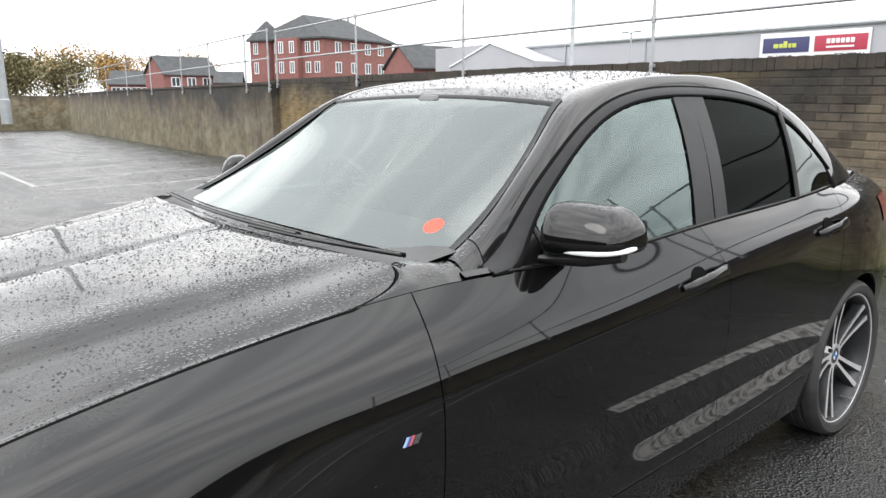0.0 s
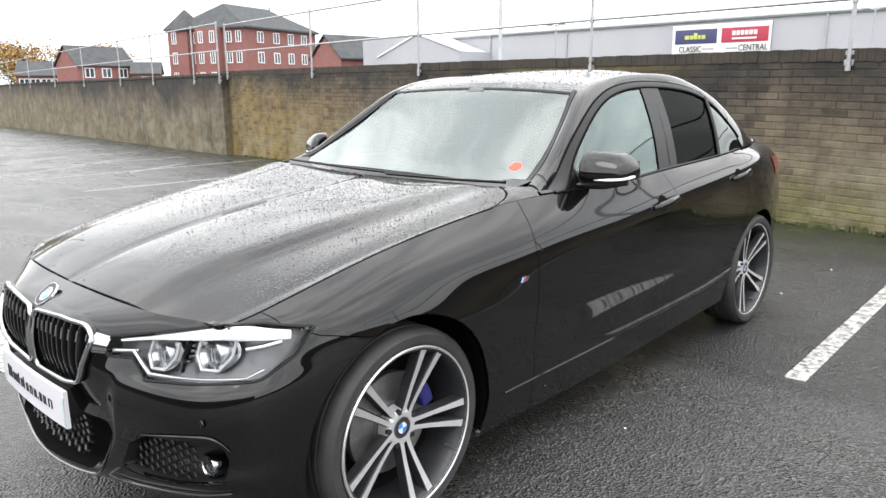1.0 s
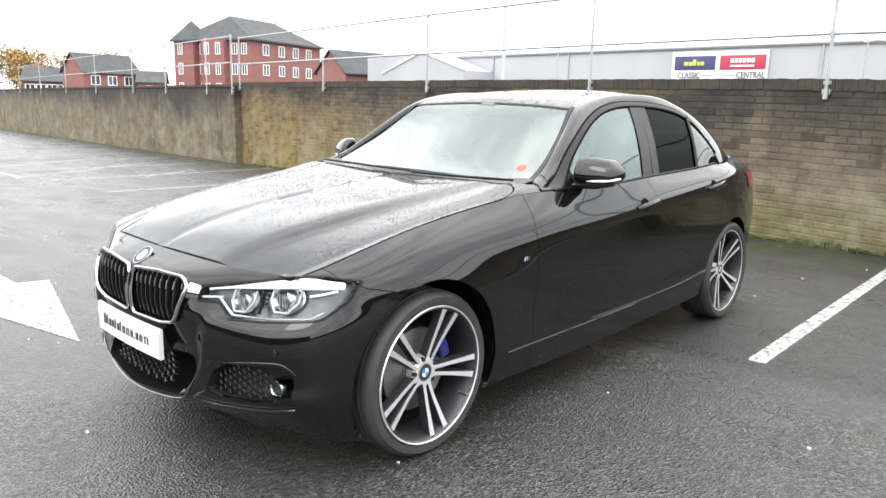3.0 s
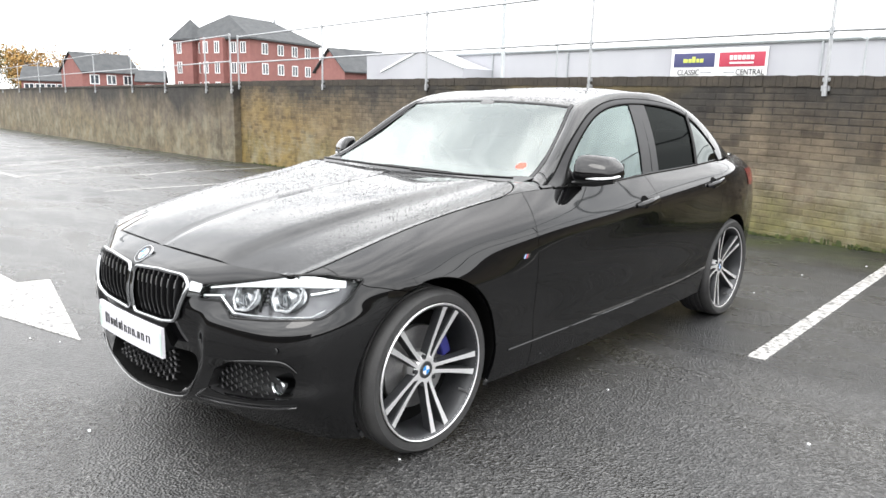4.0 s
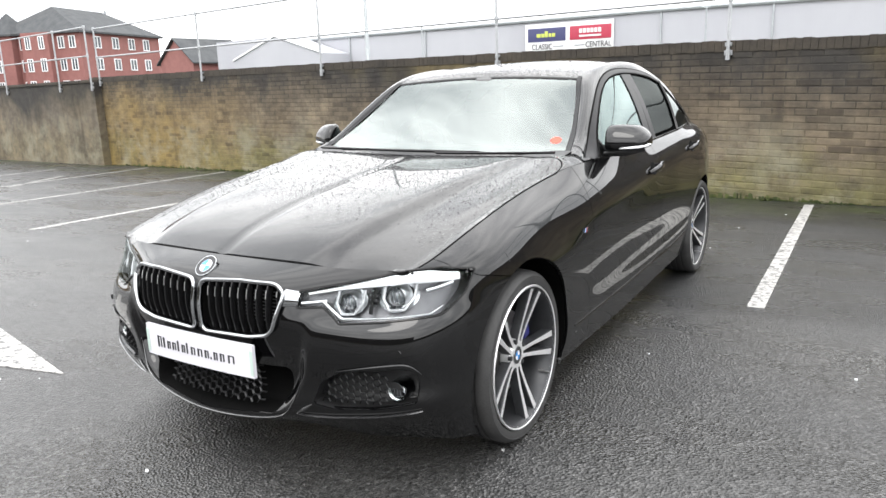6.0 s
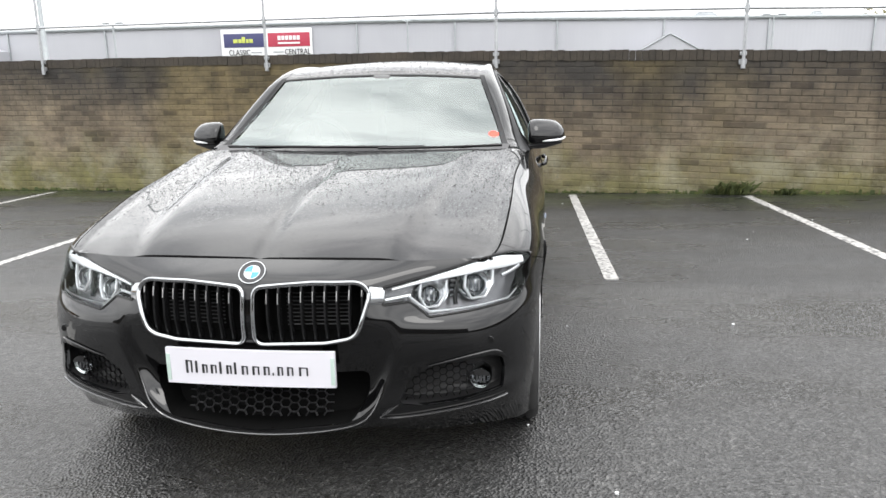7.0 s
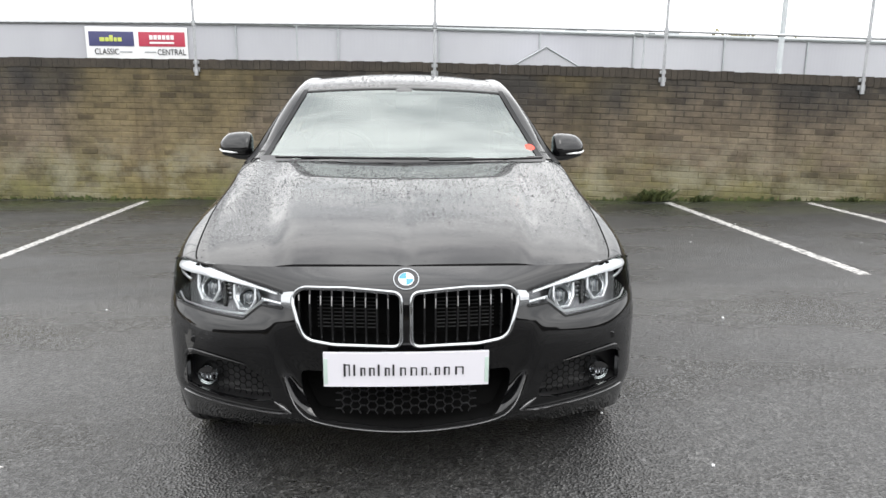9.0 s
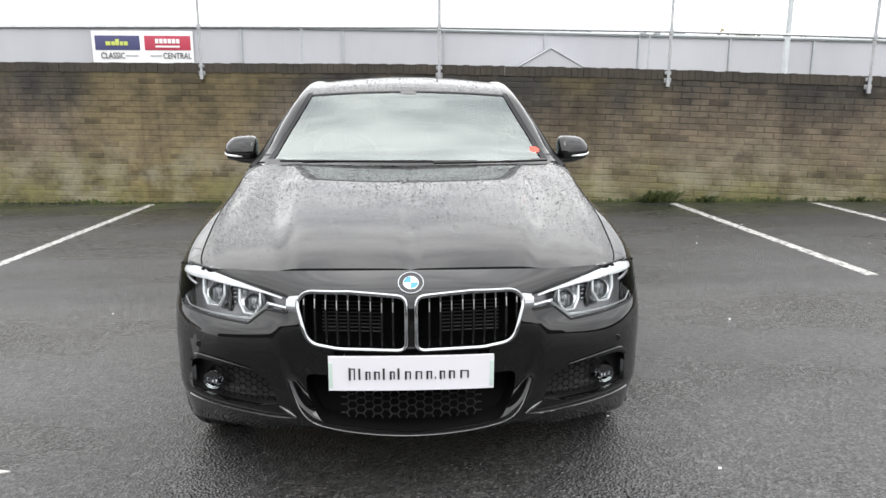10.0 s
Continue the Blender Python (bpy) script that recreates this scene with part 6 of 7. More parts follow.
# ---- interior seen through the glass ----
def build_interior():
    bm = bmesh.new()
    P = []
    for t in np.linspace(-1, 1, 24):
        k = 1 - t * t
        P.append([(0.72 * t, 0.66 - 0.04 * k, 1.015), (0.735 * t, 0.80, 1.040 + 0.005 * k), (0.765 * t, 1.02, 1.04), (0.70 * t, 1.10, 0.99), (0.70 * t, 1.12, 0.80), (0.70 * t, 1.0, 0.55)])
    grid_bm(P, bm=bm)
    bmesh.ops.recalc_face_normals(bm, faces=bm.faces[:])
    part("dashboard", bm, SEAT, car, "dark dashboard")
    bm = bmesh.new()
    grid_bm([[(x, y, 0.42) for x in (-0.8, 0, 0.8)] for y in (0.6, 1.6, 2.9)], bm=bm)
    part("cabin_floor", bm, SEAT, car)
    for x in (-0.36, 0.36):
        bm = bmesh.new()
        box(bm, (x, 1.62, 0.58), (0.50, 0.52, 0.16), 0.06)
        box(bm, (x, 1.90, 0.86), (0.50, 0.16, 0.62), 0.07, Matrix.Rotation(-0.3, 3, "X"))
        s = part("seat", bm, SEAT, car, "dark leather front seat")
        bm = bmesh.new()
        box(bm, (x, 2.03, 1.235), (0.27, 0.11, 0.19), 0.05, Matrix.Rotation(-0.2, 3, "X"))
        part("headrest", bm, SEAT, s)
    bm = bmesh.new()
    box(bm, (0, 2.55, 0.58), (1.30, 0.5, 0.18), 0.06)
    box(bm, (0, 2.80, 0.86), (1.30, 0.18, 0.55), 0.07, Matrix.Rotation(-0.35, 3, "X"))
    for x in (-0.4, 0.4):
        box(bm, (x, 2.88, 1.15), (0.24, 0.09, 0.14), 0.04)
    part("rear_seat", bm, SEAT, car, "dark leather rear bench")
    bm = bmesh.new()
    c, ax = Vector((-0.36, 1.28, 0.99)), Vector((0, 0.9, 0.42)).normalized()
    e1, e2 = Vector((1, 0, 0)), ax.cross(Vector((1, 0, 0)))
    tube(bm, [c + (e1 * math.cos(t) + e2 * math.sin(t)) * 0.185 for t in np.linspace(0, 2 * math.pi, 33)[:-1]], 0.017, 8, closed=True)
    box(bm, c, (0.16, 0.03, 0.13), 0.03)
    for a in (0, math.pi, -math.pi / 2):
        tube(bm, [c, c + (e1 * math.cos(a) + e2 * math.sin(a)) * 0.18], 0.016, 6)
    part("steering_wheel", bm, PLASTIC, car)
    bm = bmesh.new()
    box(bm, (0, 1.37, 1.315), (0.20, 0.03, 0.05), 0.014, Matrix.Rotation(0.3, 3, "X"))
    box(bm, (0, 1.36, 1.352), (0.10, 0.08, 0.04), 0.018, Matrix.Rotation(-0.5, 3, "X"))
    part("rear_view_mirror", bm, simple("mirror_grey", (0.10, 0.10, 0.10), (0.14, 0.14, 0.14), 8, 0.6), car)
    bm = bmesh.new()
    for x0, x1, y0, y1 in ((0.17, 0.13, 1.335, 1.285), (0.05, 0.045, 1.285, 1.225)):
        q = [(-x0, y0), (x0, y0), (x1, y1), (-x1, y1)]
        top = [bm.verts.new((x, y, 1.357 + (y - 1.345) * 0.66)) for x, y in q]
        low = [bm.verts.new((v.co.x, v.co.y + 0.01, v.co.z - 0.012)) for v in top]
        bm.faces.new(top)
        bm.faces.new(low[::-1])
        for a in range(4):
            b = (a + 1) % 4
            bm.faces.new((low[a], low[b], top[b], top[a]))
    bmesh.ops.recalc_face_normals(bm, faces=bm.faces[:])
    part("sensor_cover", bm, PLASTIC, car, "dark sensor cover behind the top of the screen")
    bm = bmesh.new()
    rows = [[(0.53 * t, y, 1.385 + 0.02 * (1 - t * t)) for t in np.linspace(-1, 1, 8)] for y in (1.40, 1.9, 2.5)]
    grid_bm(rows, bm=bm)
    part("headlining", bm, simple("headlining_grey", (0.25, 0.25, 0.25), (0.32, 0.32, 0.32), 8, 0.9), car)
    # round red sticker inside the foot of the screen
    bm = bmesh.new()
    c = Vector((0.655, 0.803, 1.088))
    n = Vector((0.10, -0.52, 0.85)).normalized()
    a = n.cross(Vector((1, 0, 0))).normalized()
    b = a.cross(n)
    v = [bm.verts.new(c + a * (0.026 * math.cos(t)) + b * (0.026 * math.sin(t))) for t in np.linspace(0, 2 * math.pi, 25)[:-1]]
    bm.faces.new(v)
    part("sticker", bm, RED_STICKER, car, "round red sticker in the corner of the windscreen")


build_interior()


# ---- wheels ----
def roundel(c, n, r, parent, name="badge"):
    """Round badge: bright rim, black ring, quartered blue and white disc."""
    n = Vector(n).normalized()
    up = Vector((0, 0, 1))
    e2 = (up - n * up.dot(n)).normalized()
    e1 = e2.cross(n)
    c = Vector(c)
    bm = bmesh.new()

    def ring(r0, r1, h0, h1, mi, k=40, s=0.0, e=2 * math.pi):
        ts = np.linspace(s, e, k + 1)
        V = [[c + n * h + (e1 * math.cos(t) + e2 * math.sin(t)) * rr for t in ts] for rr, h in ((r0, h0), (r1, h1))]
        A = [bm.verts.new(p) for p in V[0]]
        B = [bm.verts.new(p) for p in V[1]]
        for q in range(k):
            bm.faces.new((A[q], B[q], B[q + 1], A[q + 1])).material_index = mi

    ring(r, r * 0.98, 0.0, 0.006, 0)
    ring(r * 0.98, r * 0.92, 0.006, 0.006, 0)
    ring(r * 0.92, r * 0.60, 0.0055, 0.0055, 1)
    ring(r * 0.60, r * 0.55, 0.0055, 0.006, 0)
    for q in range(4):
        ring(r * 0.55, 0.0005, 0.0058, 0.0062, 2 if q % 2 else 3, 10, q * math.pi / 2, (q + 1) * math.pi / 2)
    bmesh.ops.recalc_face_normals(bm, faces=bm.faces[:])
    if sum(f.normal.dot(n) for f in bm.faces) < 0:
        bmesh.ops.reverse_faces(bm, faces=bm.faces[:])
    return part(name, bm, [CHROME, INK, BLUE, WHITE], parent, "round blue, white and black badge", angle=0.5)


def wheel(sx, cy, cx, turn, front, R=0.331, base=0.0):
    """Alloy wheel with five double spokes; its own tyre, hub cap, brake disc and caliper."""
    c = (sx * cx, cy, R + base)
    half = 0.094 if front else 0.108
    k = sx
    bm = bmesh.new()
    lathe(bm, [(0.238, -0.09 * k), (0.243, 0.03 * k), (0.253, 0.080 * k), (0.260, 0.096 * k), (0.2700, 0.1015 * k), (0.2725, 0.097 * k), (0.268, 0.088 * k), (0.255, -0.09 * k)], c, 72, close=True)
    w = part("wheel", bm, [MACHINED], car, "diamond-cut alloy wheel with five double spokes")
    bm = bmesh.new()
    lathe(bm, [(0.2365, -0.085 * k), (0.2405, 0.03 * k), (0.2490, 0.078 * k), (0.2595, 0.0955 * k), (0.2640, 0.0995 * k)], c, 72)
    part("barrel", bm, WHEEL_GREY, w)
    bm = bmesh.new()
    prof = [(0.260, half * 0.86), (0.272, half * 0.92), (0.277, half * 1.0), (0.290, half * 1.05), (0.303, half * 1.04), (0.305, half * 1.055), (0.308, half * 1.035), (R - 0.014, half * 0.985), (R - 0.007, half * 0.90), (R - 0.0025, half * 0.80), (R - 0.0005, half * 0.66)]
    for g in (0.5, 0.17):
        prof += [(R, half * (g + 0.09)), (R - 0.007, half * (g + 0.07)), (R - 0.007, half * (g - 0.03)), (R, half * (g - 0.05))]
    prof += [(r, -a) for r, a in prof[::-1]]
    lathe(bm, [(r, a * k) for r, a in prof], c, 96)
    part("tyre", bm, RUBBER, w, "low profile black tyre")
    for q in range(5):
        th = turn + q * 2 * math.pi / 5
        rad = Vector((0, math.sin(th), math.cos(th)))
        lat = Vector((0, math.cos(th), -math.sin(th)))
        ax = Vector((k, 0, 0))
        bm = bmesh.new()
        for sd in (-1, 1):
            rings = []
            for r, off, wd, a in ((0.040, 0.0125, 0.0105, 0.058), (0.075, 0.0150, 0.0092, 0.060), (0.13, 0.0215, 0.0098, 0.067), (0.19, 0.0290, 0.0115, 0.078), (0.240, 0.0360, 0.0140, 0.087), (0.262, 0.0395, 0.0165, 0.092)):
                m = Vector(c) + rad * r + lat * (sd * off) + ax * a
                rings.append([bm.verts.new(p) for p in (m - lat * wd * 0.8, m + lat * wd * 0.8, m + lat * wd - ax * 0.004, m + lat * wd * 1.25 - ax * 0.036, m - lat * wd * 1.25 - ax * 0.036, m - lat * wd - ax * 0.004)])
            for A, B in zip(rings[:-1], rings[1:]):
                for i in range(6):
                    j = (i + 1) % 6
                    f = bm.faces.new((A[i], A[j], B[j], B[i]))
                    f.material_index = 0 if i == 0 else 1
        bmesh.ops.recalc_face_normals(bm, faces=bm.faces[:])
        part("spoke", bm, [MACHINED, WHEEL_GREY], w, angle=0.4)
    bm = bmesh.new()
    lathe(bm, [(0.0, 0.052 * k), (0.034, 0.052 * k), (0.036, 0.0585 * k), (0.052, 0.059 * k), (0.062, 0.052 * k), (0.068, 0.02 * k)], c, 40)
    part("hub", bm, MACHINED, w)
    for q in range(5):
        bm = bmesh.new()
        th = turn + (q + 0.5) * 2 * math.pi / 5
        lathe(bm, [(0.0, 0.062 * k), (0.009, 0.062 * k), (0.010, 0.05 * k)], (c[0], c[1] + 0.056 * math.sin(th), c[2] + 0.056 * math.cos(th)), 10)
        part("wheel_bolt", bm, WHEEL_GREY, w)
    roundel((c[0] + 0.054 * k, c[1], c[2]), (k, 0, 0), 0.0335, w, "hub_cap")
    bm = bmesh.new()
    lathe(bm, [(0.07, 0.0), (0.165, 0.0), (0.168, -0.012 * k), (0.165, -0.024 * k), (0.07, -0.024 * k)], (c[0] + 0.002 * k, c[1], c[2]), 56)
    lathe(bm, [(0.0, 0.016 * k), (0.07, 0.016 * k), (0.075, -0.01 * k)], (c[0], c[1], c[2]), 40)
    part("brake_disc", bm, STEEL, w)
    bm = bmesh.new()
    th = 1.05 if front else -1.05
    for d in (-0.22, 0.0, 0.22):
        a = th + d
        box(bm, (c[0] + 0.004 * k, c[1] + 0.148 * math.sin(a), c[2] + 0.148 * math.cos(a)), (0.06, 0.046, 0.050), 0.012, Matrix.Rotation(-a, 3, "X"))
    part("brake_caliper", bm, CALIPER, w, "blue brake caliper")
    bm = bmesh.new()
    lathe(bm, [(0.0, -0.03 * k), (0.235, -0.03 * k), (0.238, -0.06 * k)], c, 40)
    part("backing", bm, DARK, w)
    a = turn + 1.75
    bm = bmesh.new()
    lathe(bm, [(0.0, 0.125 * k), (0.0045, 0.125 * k), (0.005, 0.08 * k)], (c[0] - 0.02 * k, c[1] + 0.236 * math.sin(a), c[2] + 0.236 * math.cos(a)), 8)
    part("valve", bm, STEEL, w)
    return w


for sx in (1, -1):
    wheel(sx, 0.005, 0.775, radians(24), True, 0.326, ground_z(0.775 * sx, 0))
    wheel(sx, 2.81, 0.79, radians(52), False, 0.326, ground_z(0.79 * sx, 2.81))


# ---- nose: grilles, lamps, plate ----
def surface_loop(outline, lift, sx=1):
    P, N = [], []
    for x, z in outline:
        p, n = on_front(x, z, lift)
        P.append(Vector((p.x * sx, p.y, p.z)))
        N.append(Vector((n.x * sx, n.y, n.z)))
    return P, N


def fan_patch(outline, lift, rings=8, sx=1, centre=None):
    """A sheet filling an outline, lying on the skin (or lift off it)."""
    cx, cz = centre or (sum(p[0] for p in outline) / len(outline), sum(p[1] for p in outline) / len(outline))
    rows = []
    for r in np.linspace(1, 0.02, rings):
        row = []
        for x, z in outline + outline[:1]:
            p, n = on_front(cx + (x - cx) * r, cz + (z - cz) * r, lift)
            row.append((p.x * sx, p.y, p.z))
        rows.append(row)
    bm = grid_bm(rows)
    bmesh.ops.remove_doubles(bm, verts=bm.verts[:], dist=1e-5)
    bmesh.ops.recalc_face_normals(bm, faces=bm.faces[:])
    if sum(f.normal.y for f in bm.faces) > 0:
        bmesh.ops.reverse_faces(bm, faces=bm.faces[:])
    return bm


def cavity(outline, depth, material, parent, name, sx=1, back=None):
    """Walls and floor of a pocket behind a hole."""
    P, N = surface_loop(outline, -0.002, sx)
    bm = bmesh.new()
    A = [bm.verts.new(p) for p in P]
    B = [bm.verts.new(p + Vector((0, depth, 0))) for p in P]
    n = len(A)
    for i in range(n):
        j = (i + 1) % n
        bm.faces.new((A[i], A[j], B[j], B[i]))
    bmesh.ops.triangle_fill(bm, edges=[e for e in bm.edges if e.verts[0] in set(B) and e.verts[1] in set(B)])
    bmesh.ops.recalc_face_normals(bm, faces=bm.faces[:])
    return part(name, bm, material, parent, smooth=False)


def honeycomb(x0, x1, z0, z1, cw, ch, y, yoff, keep, r=0.0028):
    """Six-sided mesh bars on the skin's plane, set back by yoff."""
    bm = bmesh.new()
    row = 0
    z = z0
    while z < z1 + ch:
        x = x0 + (cw * 0.78 if row % 2 else 0)
        while x < x1 + cw:
            pts = [(x - cw / 2, z), (x - cw * 0.28, z + ch / 2), (x + cw * 0.28, z + ch / 2), (x + cw / 2, z)]
            for a, b in zip(pts[:-1], pts[1:]):
                if keep(a[0], a[1]) and keep(b[0], b[1]):
                    pa, _ = on_front(a[0], a[1], 0)
                    pb, _ = on_front(b[0], b[1], 0)
                    o = Vector((0, yoff, 0))
                    tube(bm, [pa + o, pb + o], r, 4, flat=2.4, normals=[(0, -1, 0)] * 2)
            x += cw * 1.56
        z += ch / 2
        row += 1
    return bm


WET_EDGE = mat("wet_gloss_edge", (0.020, 0.020, 0.021), 0.12, 0.0, 1.0, 1.0)
SLAT_BLACK = mat("slat_black", (0.008, 0.008, 0.0085), 0.25, 0.0, 0.0, 0.3)
MESH_BLACK = simple("mesh_black", (0.018, 0.018, 0.019), (0.028, 0.028, 0.029), 14, 0.32, bump_s=0.05, bump_d=0.001)


def grille_step(x):
    """How far the grille's rim stands forward of the nose at x."""
    return 0.009 * min(1.0, max(0.0, (abs(x) - 0.12) / 0.24)) ** 1.4


def build_grilles():
    for sx in (1, -1):
        P, N = surface_loop(KIDNEY, 0.004, sx)
        bm = bmesh.new()
        m = len(N)
        N = [sum((N[(i + d) % m] for d in range(-6, 7)), Vector()).normalized() for i in range(m)]
        Y = [sum(P[(i + d) % m].y for d in range(-7, 8)) / 15 for i in range(m)]
        skin = [Vector((p.x, y + 0.012, p.z)) for p, y in zip(P, Y)]
        P = [Vector((p.x, y - grille_step(p.x), p.z)) for p, y in zip(P, Y)]
        tube(bm, P, 0.0078, 12, closed=True, flat=1.3, normals=N)
        ring = part("kidney_grille", bm, CHROME, car, "chrome-rimmed grille with black upright slats")
        cavity(KIDNEY, 0.11, DARK, ring, "grille_cavity", sx)
        bm = grid_bm([[a * (1 - f) + b * f for a, b in zip(P + P[:1], skin + skin[:1])] for f in (0.0, 0.5, 1.0)])
        bmesh.ops.recalc_face_normals(bm, faces=bm.faces[:])
        part("grille_surround", bm, PAINT, ring)
        for q in range(9):
            x = 0.058 + q * 0.0355
            zs = [z for z in np.linspace(0.55, 0.79, 60) if inside(KIDNEY, x, z)]
            if len(zs) < 8:
                continue
            pts = []
            for z in np.linspace(zs[0], zs[-1], 12):
                p, _ = on_front(x, z, 0)
                f = (z - zs[0]) / (zs[-1] - zs[0])
                pts.append(Vector((p.x * sx, p.y + 0.006 + 0.016 * (1 - f) - grille_step(x), p.z)))
            bm = bmesh.new()
            tube(bm, pts, 0.0052, 6, flat=3.0, normals=[(0, -1, 0)] * 12)
            part("slat", bm, SLAT_BLACK, ring)
            # thin bright tube stands in for the highlight on the slat's upper end
            bm = bmesh.new()
            tube(bm, [p + Vector((0, -0.0165, 0)) for p in pts[-4:-1]], 0.0017, 6)
            part("slat_tip", bm, STEEL, ring)
        for z in np.arange(0.612, 0.715, 0.0125):
            bm = bmesh.new()
            tube(bm, [(0.10 * sx, -0.69, z), (0.29 * sx, -0.67, z)], 0.0022, 4)
            part("radiator_fin", bm, MESH_BLACK, ring)
        # bright strip that leads from the grille into the lamp
        bm = bmesh.new()
        ends = []
        for z0, z1, swell in ((0.738, 0.7275, 0.0), (0.728, 0.719, 0.006), (0.712, 0.706, 0.008), (0.697, 0.693, 0.006), (0.686, 0.684, 0.0)):
            a, b = on_front(0.362 * sx, z0)[0], on_front(0.404 * sx, z1)[0]
            a = a + Vector((0, -grille_step(0.362) - swell, 0))
            ends.append([a * (1 - f) + (b + Vector((0, -swell, 0))) * f for f in np.linspace(0, 1, 6)])
        grid_bm(ends, bm=bm)
        bmesh.ops.recalc_face_normals(bm, faces=bm.faces[:])
        part("grille_link", bm, CHROME, ring)
    cavity(INTAKE, 0.10, DARK, car, "lower_intake")
    part("intake_mesh", honeycomb(-0.225, 0.225, 0.325, 0.435, 0.036, 0.024, 0, 0.010, lambda x, z: inside(INTAKE, x, z) and abs(x) < 0.236, 0.0022), MESH_BLACK, car, "black honeycomb mesh")
    # edge of the lower lip
    bm = bmesh.new()
    lip = [(-0.408, 0.455), (-0.383, 0.388), (-0.337, 0.318), (-0.262, 0.290), (-0.14, 0.277), (0, 0.273), (0.14, 0.277), (0.262, 0.290), (0.337, 0.318), (0.383, 0.388), (0.408, 0.455)]
    Q = curve3([(x, 0, z) for x, z in lip], 60)
    S = [on_front(float(q[0]), float(q[2]), 0.002) for q in Q]
    tube(bm, [s[0] for s in S], 0.0042, 10, flat=0.6, normals=[(0, -0.35, 0.94)] * 60, taper=list(np.interp(np.linspace(0, 1, 60), [0, 0.15, 0.85, 1], [0.2, 1, 1, 0.2])))
    part("lip_edge", bm, WET_EDGE, car)
    for sx in (1, -1):
        pk = cavity(POCKET, 0.07, PLASTIC, car, "fog_pocket", sx)
        bm = honeycomb(0.47, 0.63, 0.365, 0.445, 0.026, 0.024, 0, 0.026, lambda x, z: inside(POCKET, x, z), 0.0018)
        if sx < 0:
            flipped(bm)
        part("pocket_mesh", bm, SLAT_BLACK, pk)
        # fog lamp
        c = Vector((0.684 * sx, -0.566, 0.405))
        bm = bmesh.new()
        lathe(bm, [(0.0, 0.03), (0.022, 0.018), (0.029, 0.0), (0.033, -0.006), (0.035, 0.0), (0.035, 0.05)], c, 32, axis="y")
        fog = part("fog_lamp", bm, CHROME, car, "round fog lamp with a chrome reflector")
        bm = bmesh.new()
        lathe(bm, [(0.0, -0.010), (0.016, -0.009), (0.026, -0.004), (0.031, 0.0)], c, 32, axis="y")
        part("lens", bm, LENS, fog)
        bm = bmesh.new()
        for q in (-0.012, 0.0, 0.012):
            box(bm, c + Vector((q, 0.004, -0.004)), (0.006, 0.012, 0.028), 0.002)
        part("bulb_holder", bm, LAMP_GREY, fog)
        bm = bmesh.new()
        bm.faces.new([bm.verts.new(c + Vector((0.034 * math.cos(t), -0.012, 0.034 * math.sin(t)))) for t in np.linspace(0.35, math.pi - 0.35, 16)])
        part("lamp_lid", bm, PLASTIC, fog)
        bm = bmesh.new()
        S = [on_front(x * sx, z, 0.004) for x, z in [(q[0], q[2]) for q in curve3([(0.53, 0, 0.484), (0.62, 0, 0.497), (0.69, 0, 0.503), (0.74, 0, 0.497), (0.766, 0, 0.470)], 24)]]
        tube(bm, [s[0] for s in S], 0.010, 8, flat=0.5, normals=[s[1] for s in S], taper=list(np.interp(np.linspace(0, 1, 24), [0, 0.5, 0.8, 1], [0.1, 0.8, 1, 0.2])))
        part("pocket_rim", bm, PAINT, pk)
        bm = bmesh.new()
        S = [on_front(x * sx, z, 0.006) for x, z in [(q[0], q[2]) for q in curve3([(0.380, 0, 0.324), (0.45, 0, 0.320), (0.52, 0, 0.322), (0.60, 0, 0.327), (0.69, 0, 0.338), (0.766, 0, 0.352)], 40)]]
        tube(bm, [s[0] for s in S], 0.0055, 8, flat=0.55, normals=[(0, -0.35, 0.94)] * 40, taper=list(np.interp(np.linspace(0, 1, 40), [0, 0.1, 1], [0.3, 1, 0.8])))
        S = [on_front(x * sx, z, 0.004) for x, z in ((0.381, 0.325), (0.408, 0.343), (0.437, 0.361))]
        tube(bm, [s[0] for s in S], 0.006, 8, flat=1.0, normals=[s[1] for s in S], taper=[0.4, 1, 0.3])
        part("splitter_edge", bm, WET_EDGE, car)
        # parking sensor
        s = on_front(0.715 * sx, 0.545, 0.001)
        bm = bmesh.new()
        lathe(bm, [(0.0, -0.002), (0.011, -0.002), (0.012, 0.0)], s[0], 20, axis="y")
        part("parking_sensor", bm, PAINT, car)


build_grilles()


